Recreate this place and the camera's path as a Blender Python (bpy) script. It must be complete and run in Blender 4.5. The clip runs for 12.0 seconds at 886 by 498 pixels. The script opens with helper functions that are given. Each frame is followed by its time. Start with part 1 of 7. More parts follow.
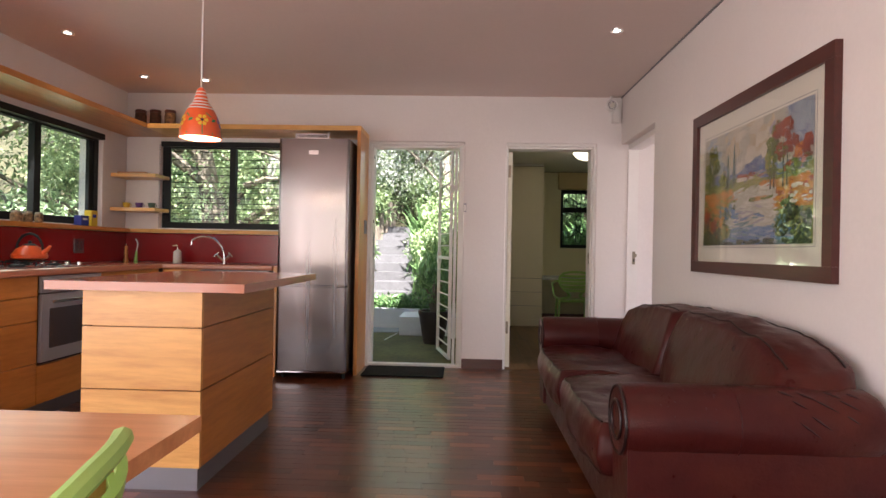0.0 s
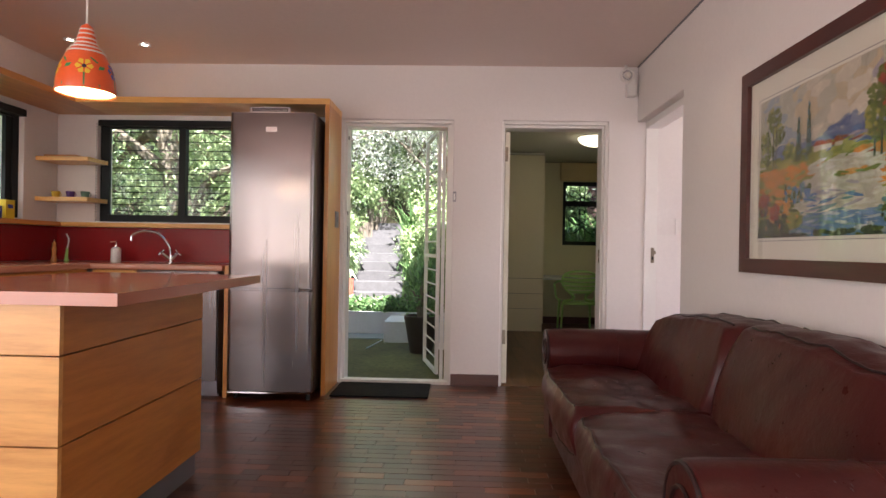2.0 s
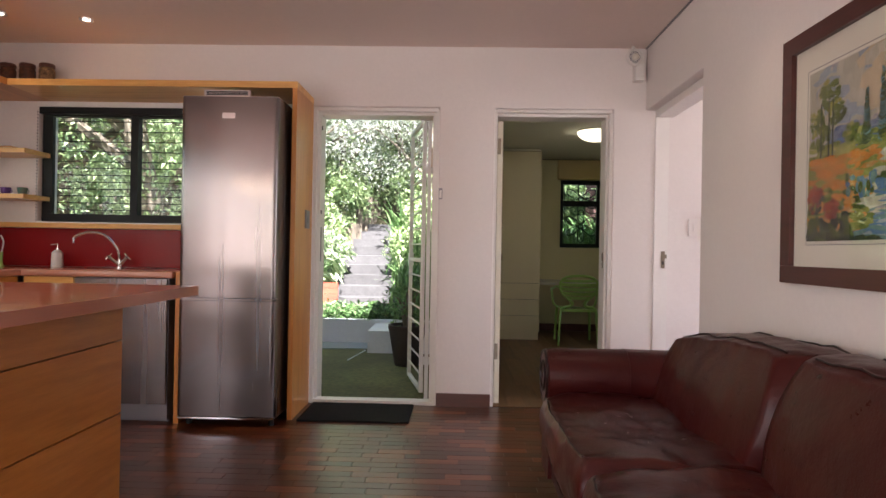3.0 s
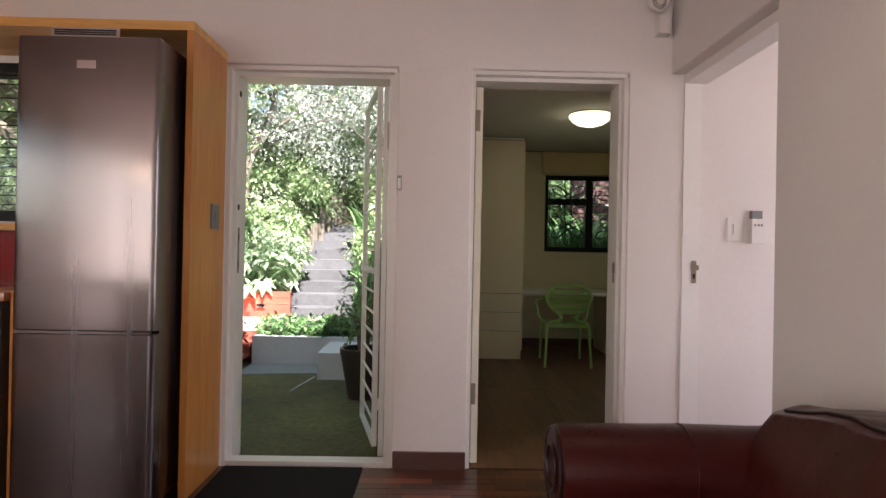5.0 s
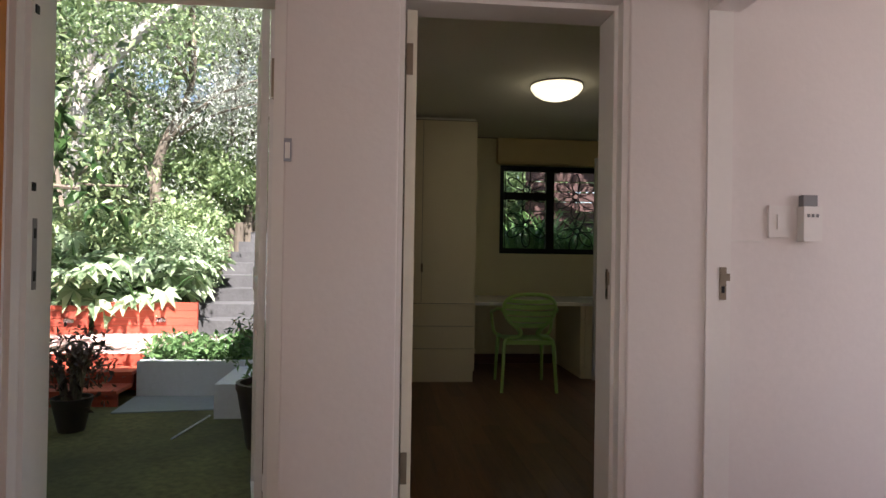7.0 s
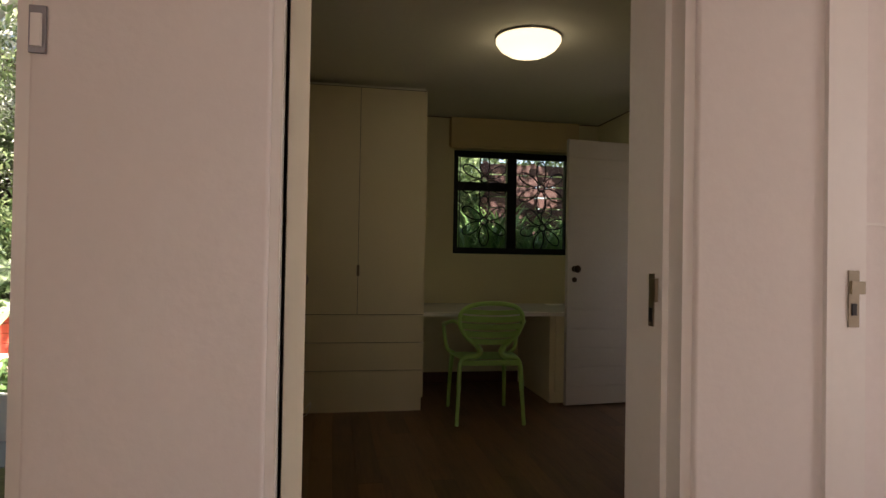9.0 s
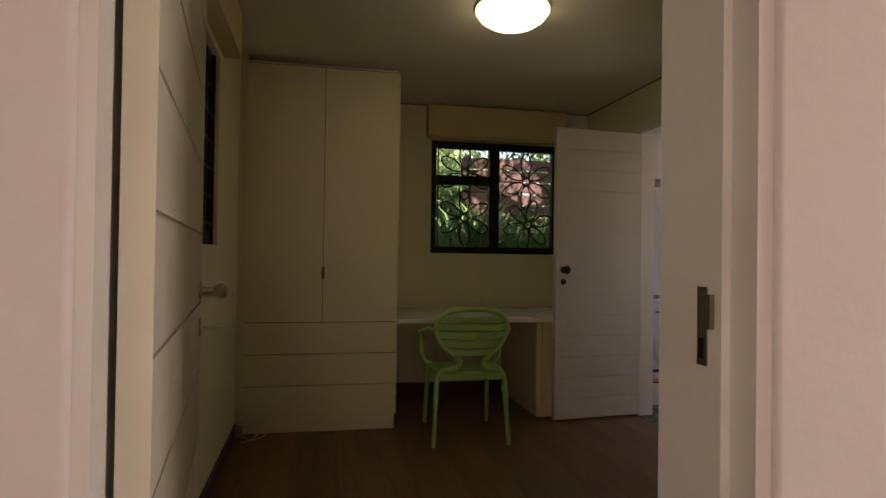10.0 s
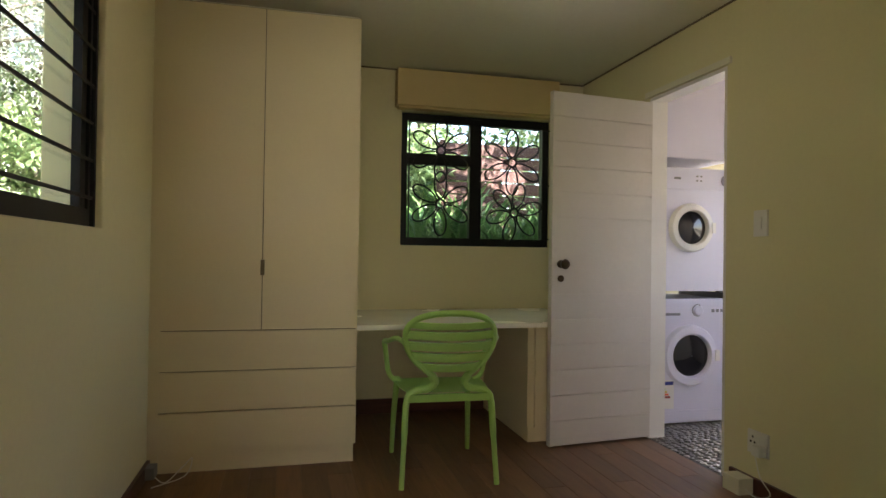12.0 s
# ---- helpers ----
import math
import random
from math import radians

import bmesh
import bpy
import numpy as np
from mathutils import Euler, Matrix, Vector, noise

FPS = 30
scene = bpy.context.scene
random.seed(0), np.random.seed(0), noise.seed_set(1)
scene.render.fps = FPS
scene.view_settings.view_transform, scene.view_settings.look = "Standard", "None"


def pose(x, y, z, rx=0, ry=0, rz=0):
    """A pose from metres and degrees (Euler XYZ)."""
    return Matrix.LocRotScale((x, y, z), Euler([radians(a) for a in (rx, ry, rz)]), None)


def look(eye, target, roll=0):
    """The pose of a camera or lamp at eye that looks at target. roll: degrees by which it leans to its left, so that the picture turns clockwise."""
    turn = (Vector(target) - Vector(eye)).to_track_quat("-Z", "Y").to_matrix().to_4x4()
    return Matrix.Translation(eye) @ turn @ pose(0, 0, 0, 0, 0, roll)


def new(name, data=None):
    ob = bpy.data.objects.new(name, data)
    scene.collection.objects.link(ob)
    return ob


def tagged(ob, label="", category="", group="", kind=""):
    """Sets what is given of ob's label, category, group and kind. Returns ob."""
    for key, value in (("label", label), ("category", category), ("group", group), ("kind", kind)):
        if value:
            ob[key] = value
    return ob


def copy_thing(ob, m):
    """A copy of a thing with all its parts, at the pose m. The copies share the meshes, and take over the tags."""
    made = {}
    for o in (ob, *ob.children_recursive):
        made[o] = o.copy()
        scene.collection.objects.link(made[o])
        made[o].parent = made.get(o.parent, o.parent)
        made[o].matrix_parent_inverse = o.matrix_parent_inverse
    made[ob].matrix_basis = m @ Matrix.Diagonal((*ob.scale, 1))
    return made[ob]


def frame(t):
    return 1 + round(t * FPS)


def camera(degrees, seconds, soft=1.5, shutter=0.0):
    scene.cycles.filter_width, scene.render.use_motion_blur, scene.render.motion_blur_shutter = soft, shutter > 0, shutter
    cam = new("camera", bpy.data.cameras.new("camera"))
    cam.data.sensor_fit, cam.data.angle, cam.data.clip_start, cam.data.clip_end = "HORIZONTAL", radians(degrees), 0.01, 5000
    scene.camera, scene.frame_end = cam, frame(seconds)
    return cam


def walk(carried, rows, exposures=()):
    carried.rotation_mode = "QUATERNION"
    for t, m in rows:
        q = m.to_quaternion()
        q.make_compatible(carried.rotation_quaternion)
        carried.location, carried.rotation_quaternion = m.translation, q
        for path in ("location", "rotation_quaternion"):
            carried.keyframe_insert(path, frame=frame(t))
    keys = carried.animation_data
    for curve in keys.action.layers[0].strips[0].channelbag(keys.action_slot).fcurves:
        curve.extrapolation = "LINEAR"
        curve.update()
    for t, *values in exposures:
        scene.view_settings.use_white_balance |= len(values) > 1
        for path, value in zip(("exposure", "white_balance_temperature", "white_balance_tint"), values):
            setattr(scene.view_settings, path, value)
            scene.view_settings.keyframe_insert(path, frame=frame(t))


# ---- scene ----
cam = camera(71.9, 12.0)
PATH = [
    (0, (0.12, -0.613, 1.116), (0.05, 1.386, 1.119), 1.1),
    (0.5, (0.152, -0.431, 1.103), (0.079, 1.567, 1.103), 1.0),
    (1, (0.182, -0.219, 1.078), (0.107, 1.78, 1.08), 1.0),
    (1.5, (0.178, 0.017, 1.086), (0.108, 2.016, 1.086), 1.0),
    (2, (0.192, 0.243, 1.099), (0.128, 2.242, 1.098), 1.0),
    (2.5, (0.226, 0.516, 1.107), (0.169, 2.515, 1.109), 1.0),
    (4.5, (0.297, 1.617, 1.145), (0.293, 3.617, 1.152), 1.1),
    (5, (0.307, 1.909, 1.158), (0.339, 3.909, 1.167), 1.1),
    (5.5, (0.324, 2.178, 1.171), (0.405, 4.176, 1.181), 1.1),
    (6, (0.392, 2.464, 1.171), (0.52, 4.46, 1.184), 1.1),
    (6.5, (0.432, 2.726, 1.163), (0.591, 4.72, 1.181), 0.9),
    (7, (0.458, 3.012, 1.167), (0.649, 5.002, 1.184), 0.9),
    (9, (0.616, 4.037, 1.148), (0.97, 6.005, 1.175), 1.0),
    (9.5, (0.694, 4.26, 1.152), (1.084, 6.222, 1.177), 0.9),
    (10, (0.749, 4.476, 1.159), (1.157, 6.433, 1.183), 0.8),
    (10.5, (0.794, 4.703, 1.14), (1.213, 6.658, 1.166), 0.8),
    (11, (0.845, 4.91, 1.128), (1.294, 6.859, 1.151), 0.8),
    (11.5, (0.902, 5.092, 1.128), (1.372, 7.036, 1.149), 0.8),
    (12, (0.929, 5.255, 1.116), (1.419, 7.194, 1.137), 0.8),
]
EXPOSURE = [(0.0, 2.88, 6500, 18), (2.5, 2.88, 6500, 18), (4.5, 2.74, 6500, 18), (5.5, 2.44, 6500, 18), (7.0, 2.0, 6600, 18), (9.0, 2.1, 7600, 20), (10.0, 2.4, 8000, 20), (10.5, 2.68, 8100, 18), (11.0, 3.1, 7800, 17), (12.0, 3.76, 7000, 15)]
walk(cam, [(t, look(eye, target, roll)) for t, eye, target, roll in PATH], EXPOSURE)

# ---- world, sun, large lights ----
world = bpy.data.worlds.new("world")
scene.world = world
world.use_nodes = True
wn = world.node_tree.nodes
sky = wn.new("ShaderNodeTexSky")
sky.sky_type, sky.sun_disc = "NISHITA", False
SUN_ELEV, SUN_FROM = radians(52), Vector((0.32, -1.0, 0)).normalized()
sky.sun_elevation = SUN_ELEV
sky.sun_rotation = math.atan2(SUN_FROM.x, SUN_FROM.y)
wn["Background"].inputs["Strength"].default_value = 0.08
world.node_tree.links.new(sky.outputs["Color"], wn["Background"].inputs["Color"])
sun = new("sun", bpy.data.lights.new("sun", "SUN"))
sun.data.energy, sun.data.angle, sun.data.color = 5.0, radians(0.53), (1.0, 0.97, 0.92)
sun_dir = SUN_FROM * math.cos(SUN_ELEV) + Vector((0, 0, math.sin(SUN_ELEV)))
sun.matrix_world = look(sun_dir * 60, (0, 0, 0))


def area(name, eye, target, w, h, power, colour):
    ob = new(name, bpy.data.lights.new(name, "AREA"))
    ob.data.shape, ob.data.size, ob.data.size_y = "RECTANGLE", w, h
    ob.data.energy, ob.data.color = power, colour
    ob.matrix_world = look(eye, target)
    return ob


# daylight of the sky in the openings, with two added fill lamps among them
area("terrace_daylight", (-0.9, -4.12, 1.25), (-0.9, 0, 1.1), 4.0, 2.2, 7.5, (1.0, 0.87, 0.83))
# Fill from an unseen opening, added to brighten the east wall.
area("west_fill", (-3.3, -1.4, 1.25), (0, -1.2, 1.75), 3.8, 2.1, 19.0, (1.0, 0.86, 0.83))
area("kitchen_daylight", (-3.3, 3.3, 1.6), (0, 3.3, -1.3), 2.6, 0.6, 1.3, (0.95, 1.0, 0.93))
area("hall_daylight", (3.9, 4.2, 1.4), (1.6, 4.9, 1.2), 1.2, 1.8, 4.6, (1.0, 0.93, 0.93))
area("laundry_daylight", (4.76, 8.0, 1.45), (3.3, 8.2, 1.2), 1.0, 0.9, 0.10, (0.60, 0.55, 1.0))
# Added fill that brightens the wall strip beside the machines.
area("laundry_strip_fill", (4.79, 9.1, 1.02), (3.8, 9.2, 1.0), 0.66, 1.95, 0.4, (0.66, 0.62, 1.0))


# ---- builders ----
def bm_new():
    return bmesh.new()


def box(bm, x0, x1, y0, y1, z0, z1, m=None):
    """A box between two corners; m turns it."""
    vs = [bm.verts.new((x, y, z)) for x in (x0, x1) for y in (y0, y1) for z in (z0, z1)]
    for f in ((0, 1, 3, 2), (4, 6, 7, 5), (0, 4, 5, 1), (2, 3, 7, 6), (0, 2, 6, 4), (1, 5, 7, 3)):
        bm.faces.new([vs[i] for i in f])
    if m is not None:
        bmesh.ops.transform(bm, matrix=m, verts=vs)
    return vs


def soften(bm, width, segs=2, angle=30):
    """Rounds all the sharp edges."""
    es = [e for e in bm.edges if len(e.link_faces) == 2 and e.calc_face_angle(0) > radians(angle)]
    bmesh.ops.bevel(bm, geom=es, offset=width, segments=segs, profile=0.5, affect="EDGES", clamp_overlap=True)
    return bm


def bbox(x0, x1, y0, y1, z0, z1, r=0.0, segs=2, m=None):
    bm = bm_new()
    box(bm, x0, x1, y0, y1, z0, z1, m)
    if r:
        soften(bm, r, segs)
    return bm


def lathe(bm, profile, segs=24, m=None, caps=True):
    """Turns a profile of (radius, height) round the z axis."""
    rings = []
    for r, z in profile:
        rings.append([bm.verts.new((r * math.cos(2 * math.pi * i / segs), r * math.sin(2 * math.pi * i / segs), z)) for i in range(segs)])
    for a, b in zip(rings, rings[1:]):
        for i in range(segs):
            j = (i + 1) % segs
            bm.faces.new((a[i], a[j], b[j], b[i]))
    if caps:
        bm.faces.new(list(reversed(rings[0])))
        bm.faces.new(rings[-1])
    vs = [v for ring in rings for v in ring]
    if m is not None:
        bmesh.ops.transform(bm, matrix=m, verts=vs)
    return vs


def tube(bm, pts, radii, segs=8, closed=False):
    """A round bar along points, with a radius at each."""
    pts = [Vector(p) for p in pts]
    if isinstance(radii, (int, float)):
        radii = [radii] * len(pts)
    n, rings, up = len(pts), [], Vector((0.01, 0.02, 1))
    for i, p in enumerate(pts):
        a = pts[(i - 1) % n] if (closed or i > 0) else p
        b = pts[(i + 1) % n] if (closed or i < n - 1) else p
        d = (b - a).normalized()
        u = d.cross(up)
        if u.length < 1e-3:
            u = d.cross(Vector((1, 0.03, 0)))
        u.normalize()
        w = d.cross(u).normalized()
        if rings:
            pu = rings[-1][1]
            u2 = (pu - d * pu.dot(d))
            if u2.length > 1e-4:
                u = u2.normalized()
                w = d.cross(u).normalized()
        rings.append(([bm.verts.new(p + radii[i] * (u * math.cos(2 * math.pi * k / segs) + w * math.sin(2 * math.pi * k / segs))) for k in range(segs)], u))
    pairs = list(zip(rings, rings[1:])) + ([(rings[-1], rings[0])] if closed else [])
    for (a, _), (b, _) in pairs:
        for k in range(segs):
            j = (k + 1) % segs
            bm.faces.new((a[k], a[j], b[j], b[k]))
    if not closed:
        bm.faces.new(list(reversed(rings[0][0])))
        bm.faces.new(rings[-1][0])


def smooth_path(pts, steps=6):
    """A Catmull-Rom curve through points."""
    pts = [Vector(p) for p in pts]
    ext = [pts[0] * 2 - pts[1]] + pts + [pts[-1] * 2 - pts[-2]]
    out = []
    for i in range(1, len(ext) - 2):
        p0, p1, p2, p3 = ext[i - 1:i + 3]
        for k in range(steps):
            t = k / steps
            out.append(0.5 * (2 * p1 + (p2 - p0) * t + (2 * p0 - 5 * p1 + 4 * p2 - p3) * t * t + (3 * p1 - p0 - 3 * p2 + p3) * t ** 3))
    out.append(pts[-1])
    return out


def mesh_of(name, bm, material, smooth=True, sharp=35):
    bmesh.ops.recalc_face_normals(bm, faces=bm.faces)
    me = bpy.data.meshes.new(name)
    bm.to_mesh(me)
    bm.free()
    me.materials.append(material)
    if smooth:
        me.shade_smooth()
        me.set_sharp_from_angle(angle=radians(sharp))
    return me


def part(name, bm, material, parent, label="", smooth=True):
    """Links a bmesh as one mesh object under a thing or a part."""
    ob = new(name, mesh_of(name, bm, material, smooth))
    ob.parent = parent
    if parent is not None and parent.type == "EMPTY" and parent.parent is None:
        ob.matrix_parent_inverse = parent.matrix_basis.inverted()
    return tagged(ob, label)


def thing(name, at, label, category, group=""):
    """An Empty at the base of a thing; its parts are given in world places."""
    ob = new(name)
    ob.empty_display_size = 0.05
    ob.matrix_basis = Matrix.Translation(at)
    return tagged(ob, label, category, group)


def solo(name, bm, material, label, category, group="", smooth=True, kind=""):
    return tagged(new(name, mesh_of(name, bm, material, smooth)), label, category, group, kind)


def structure(name, bm, material, label, category, smooth=True):
    return solo(name, bm, material, label, category, kind="structure", smooth=smooth)


# ---- materials ----
def nodes_of(name):
    m = bpy.data.materials.new(name)
    m.use_nodes = True
    return m, m.node_tree.nodes, m.node_tree.links, m.node_tree.nodes["Principled BSDF"]


def noise_node(n, l, scale, detail=4.0, stretch=(1, 1, 1), rough=0.55, local=False):
    src = n.new("ShaderNodeTexCoord") if local else n.new("ShaderNodeNewGeometry")
    mp = n.new("ShaderNodeMapping")
    mp.inputs["Scale"].default_value = stretch
    l.new(src.outputs["Object" if local else "Position"], mp.inputs["Vector"])
    t = n.new("ShaderNodeTexNoise")
    t.inputs["Scale"].default_value, t.inputs["Detail"].default_value, t.inputs["Roughness"].default_value = scale, detail, rough
    l.new(mp.outputs["Vector"], t.inputs["Vector"])
    return t


def ramp_node(n, l, fac, stops):
    r = n.new("ShaderNodeValToRGB")
    while len(r.color_ramp.elements) < len(stops):
        r.color_ramp.elements.new(0.5)
    for e, (p, c) in zip(r.color_ramp.elements, stops):
        e.position, e.color = p, (*c, 1)
    l.new(fac, r.inputs["Fac"])
    return r


def shade(c, k):
    return tuple(min(1.0, v * k) for v in c)


def mix_rgb(n, l, fac, a, b, mode="MIX"):
    x = n.new("ShaderNodeMix")
    x.data_type, x.blend_type = "RGBA", mode
    for key, v in ((0, fac), (6, a), (7, b)):
        if isinstance(v, (int, float)):
            x.inputs[key].default_value = v
        elif isinstance(v, tuple):
            x.inputs[key].default_value = (*v, 1)
        else:
            l.new(v, x.inputs[key])
    return x.outputs[2]


def bump_to(n, l, bsdf, height, strength, dist):
    b = n.new("ShaderNodeBump")
    b.inputs["Strength"].default_value, b.inputs["Distance"].default_value = strength, dist
    l.new(height, b.inputs["Height"])
    l.new(b.outputs["Normal"], bsdf.inputs["Normal"])


def plain(name, col, rough=0.5, metal=0.0, var=0.08, coarse=1.6, fine=60, bump=0.12, dist=0.002, spec=0.5, stretch=(1, 1, 1), rand=0.0, coat=0.0, local=False):
    """Paint, plaster, plastic, metal: a base colour with stains at two scales and a fine relief."""
    m, n, l, b = nodes_of(name)
    t1, t2 = noise_node(n, l, coarse, 3, stretch, local=local), noise_node(n, l, fine, 4, stretch, local=local)
    c = ramp_node(n, l, t1.outputs["Fac"], [(0.3, shade(col, 1 - var)), (0.7, shade(col, 1 + var * 0.6))]).outputs["Color"]
    c = mix_rgb(n, l, t2.outputs["Fac"], c, shade(col, 1 - var * 1.5))
    if rand:
        info = n.new("ShaderNodeObjectInfo")
        k = ramp_node(n, l, info.outputs["Random"], [(0, (1 - rand,) * 3), (1, (1 + rand * 0.6,) * 3)])
        c = mix_rgb(n, l, 1.0, c, k.outputs["Color"], "MULTIPLY")
    l.new(c, b.inputs["Base Color"])
    rr = n.new("ShaderNodeMapRange")
    rr.inputs[3].default_value, rr.inputs[4].default_value = max(0.02, rough - 0.07), min(1, rough + 0.09)
    l.new(t1.outputs["Fac"], rr.inputs[0])
    l.new(rr.outputs[0], b.inputs["Roughness"])
    b.inputs["Metallic"].default_value, b.inputs["Specular IOR Level"].default_value, b.inputs["Coat Weight"].default_value = metal, spec, coat
    if bump:
        bump_to(n, l, b, t2.outputs["Fac"], bump, dist)
    return m


def wood(name, light, dark, axis=0, rough=0.4, ring=5.0, grain=40, coat=0.15, rand=0.0, bump=0.08, island=False, squash=0.08, pale=0.0):
    """Planed timber, with the grain along an axis."""
    m, n, l, b = nodes_of(name)
    stretch = [1.0, 1.0, 1.0]
    stretch[axis] = squash
    t1, t2 = noise_node(n, l, ring, 3, stretch), noise_node(n, l, grain, 6, stretch, 0.7)
    wv = n.new("ShaderNodeMath")
    wv.operation = "SINE"
    mul = n.new("ShaderNodeMath")
    mul.operation, mul.inputs[1].default_value = "MULTIPLY", 34
    l.new(t1.outputs["Fac"], mul.inputs[0])
    l.new(mul.outputs[0], wv.inputs[0])
    mr = n.new("ShaderNodeMapRange")
    mr.inputs[1].default_value, mr.inputs[2].default_value = -1, 1
    l.new(wv.outputs[0], mr.inputs[0])
    mid = tuple((p + q) / 2 for p, q in zip(light, dark))
    c = ramp_node(n, l, mr.outputs[0], [(0.0, mid), (0.55, light), (1.0, light)]).outputs["Color"]
    fine = ramp_node(n, l, t2.outputs["Fac"], [(0.35, dark), (0.6, light)]).outputs["Color"]
    c = mix_rgb(n, l, 0.45, c, fine)
    if rand:
        if island:
            rnd = n.new("ShaderNodeNewGeometry").outputs["Random Per Island"]
        else:
            rnd = n.new("ShaderNodeObjectInfo").outputs["Random"]
        stops = [(0, (1 - rand,) * 3), (0.6, (1.0, 1.0, 1.0)), (1, (1 + rand, 1 + rand * 0.8, 1 + rand * 0.5))]
        if pale:
            stops = [(0, (1 - rand,) * 3), (0.45, (0.9, 0.9, 0.9)), (0.78, (1 + rand * 0.4,) * 3), (0.84, (1 + pale * 0.5, 1 + pale * 0.55, 1 + pale * 0.5)), (1, (1 + pale, 1 + pale * 1.2, 1 + pale))]
        k = ramp_node(n, l, rnd, stops)
        k.color_ramp.interpolation = "LINEAR"
        c = mix_rgb(n, l, 1.0, c, k.outputs["Color"], "MULTIPLY")
    l.new(c, b.inputs["Base Color"])
    b.inputs["Roughness"].default_value, b.inputs["Coat Weight"].default_value, b.inputs["Coat Roughness"].default_value = rough, coat, 0.12
    bump_to(n, l, b, t2.outputs["Fac"], bump, 0.001)
    return m


def glass(name, tint=(1, 1, 1), rough=0.0, gloss=0.45):
    m, n, l, b = nodes_of(name)
    out = n["Material Output"]
    tr, gl, lw, mx = n.new("ShaderNodeBsdfTransparent"), n.new("ShaderNodeBsdfGlossy"), n.new("ShaderNodeLayerWeight"), n.new("ShaderNodeMixShader")
    tr.inputs["Color"].default_value = (*tint, 1)
    gl.inputs["Roughness"].default_value = rough
    lw.inputs["Blend"].default_value = 0.5
    pw, ma = n.new("ShaderNodeMath"), n.new("ShaderNodeMath")
    pw.operation, pw.inputs[1].default_value = "POWER", 4.0
    ma.operation, ma.inputs[1].default_value, ma.inputs[2].default_value = "MULTIPLY_ADD", gloss, 0.022
    l.new(lw.outputs["Facing"], pw.inputs[0])
    l.new(pw.outputs[0], ma.inputs[0])
    for a, k in ((ma.outputs[0], 0), (tr.outputs[0], 1), (gl.outputs[0], 2)):
        l.new(a, mx.inputs[k])
    l.new(mx.outputs[0], out.inputs["Surface"])
    return m


def glowing(name, col, strength):
    m, n, l, b = nodes_of(name)
    b.inputs["Base Color"].default_value = (0.8, 0.8, 0.75, 1)
    b.inputs["Emission Color"].default_value = (*col, 1)
    b.inputs["Emission Strength"].default_value = strength
    return m


def leafy(name, dark, light, rough=0.45, trans=0.35):
    """Leaves: each one its own green, with light passing through."""
    m, n, l, b = nodes_of(name)
    g = n.new("ShaderNodeNewGeometry")
    t = noise_node(n, l, 0.9, 2)
    mx = n.new("ShaderNodeMath")
    mx.operation, mx.use_clamp = "MULTIPLY_ADD", True
    mx.inputs[1].default_value, mx.inputs[2].default_value = 0.7, -0.05
    add = n.new("ShaderNodeMath")
    l.new(g.outputs["Random Per Island"], add.inputs[0])
    l.new(t.outputs["Fac"], add.inputs[1])
    l.new(add.outputs[0], mx.inputs[0])
    c = ramp_node(n, l, mx.outputs[0], [(0.15, dark), (0.6, tuple((p + q) / 2 for p, q in zip(dark, light))), (0.95, light)])
    l.new(c.outputs["Color"], b.inputs["Base Color"])
    b.inputs["Roughness"].default_value = rough
    tl, mixs = n.new("ShaderNodeBsdfTranslucent"), n.new("ShaderNodeMixShader")
    l.new(c.outputs["Color"], tl.inputs["Color"])
    mixs.inputs[0].default_value = trans
    l.new(b.outputs[0], mixs.inputs[1])
    l.new(tl.outputs[0], mixs.inputs[2])
    l.new(mixs.outputs[0], n["Material Output"].inputs["Surface"])
    return m


def worn_leather(name):
    """Oxblood hide: large faded patches, small dark wear, creases and a waxed shine."""
    m, n, l, b = nodes_of(name)
    t1, t2, t3, t4 = noise_node(n, l, 2.4, 4), noise_node(n, l, 14, 5, rough=0.7), noise_node(n, l, 170, 4), noise_node(n, l, 38, 3)
    c = ramp_node(n, l, t1.outputs["Fac"], [(0.3, (0.036, 0.0055, 0.0065)), (0.55, (0.054, 0.009, 0.008)), (0.75, (0.074, 0.016, 0.010))]).outputs["Color"]
    wear = ramp_node(n, l, t2.outputs["Fac"], [(0.25, (0.72, 0.68, 0.7)), (0.5, (1, 1, 1)), (0.75, (1.12, 1.08, 1.0))])
    c = mix_rgb(n, l, 0.8, c, wear.outputs["Color"], "MULTIPLY")
    l.new(c, b.inputs["Base Color"])
    rr = n.new("ShaderNodeMapRange")
    rr.inputs[1].default_value, rr.inputs[2].default_value, rr.inputs[3].default_value, rr.inputs[4].default_value = 0.3, 0.7, 0.26, 0.40
    l.new(t2.outputs["Fac"], rr.inputs[0])
    l.new(rr.outputs[0], b.inputs["Roughness"])
    b.inputs["Specular IOR Level"].default_value = 0.2
    add = n.new("ShaderNodeMath")
    add.operation, add.inputs[1].default_value = "MULTIPLY_ADD", 2.5
    l.new(t4.outputs["Fac"], add.inputs[0])
    l.new(t3.outputs["Fac"], add.inputs[2])
    bump_to(n, l, b, add.outputs[0], 0.28, 0.0022)
    return m


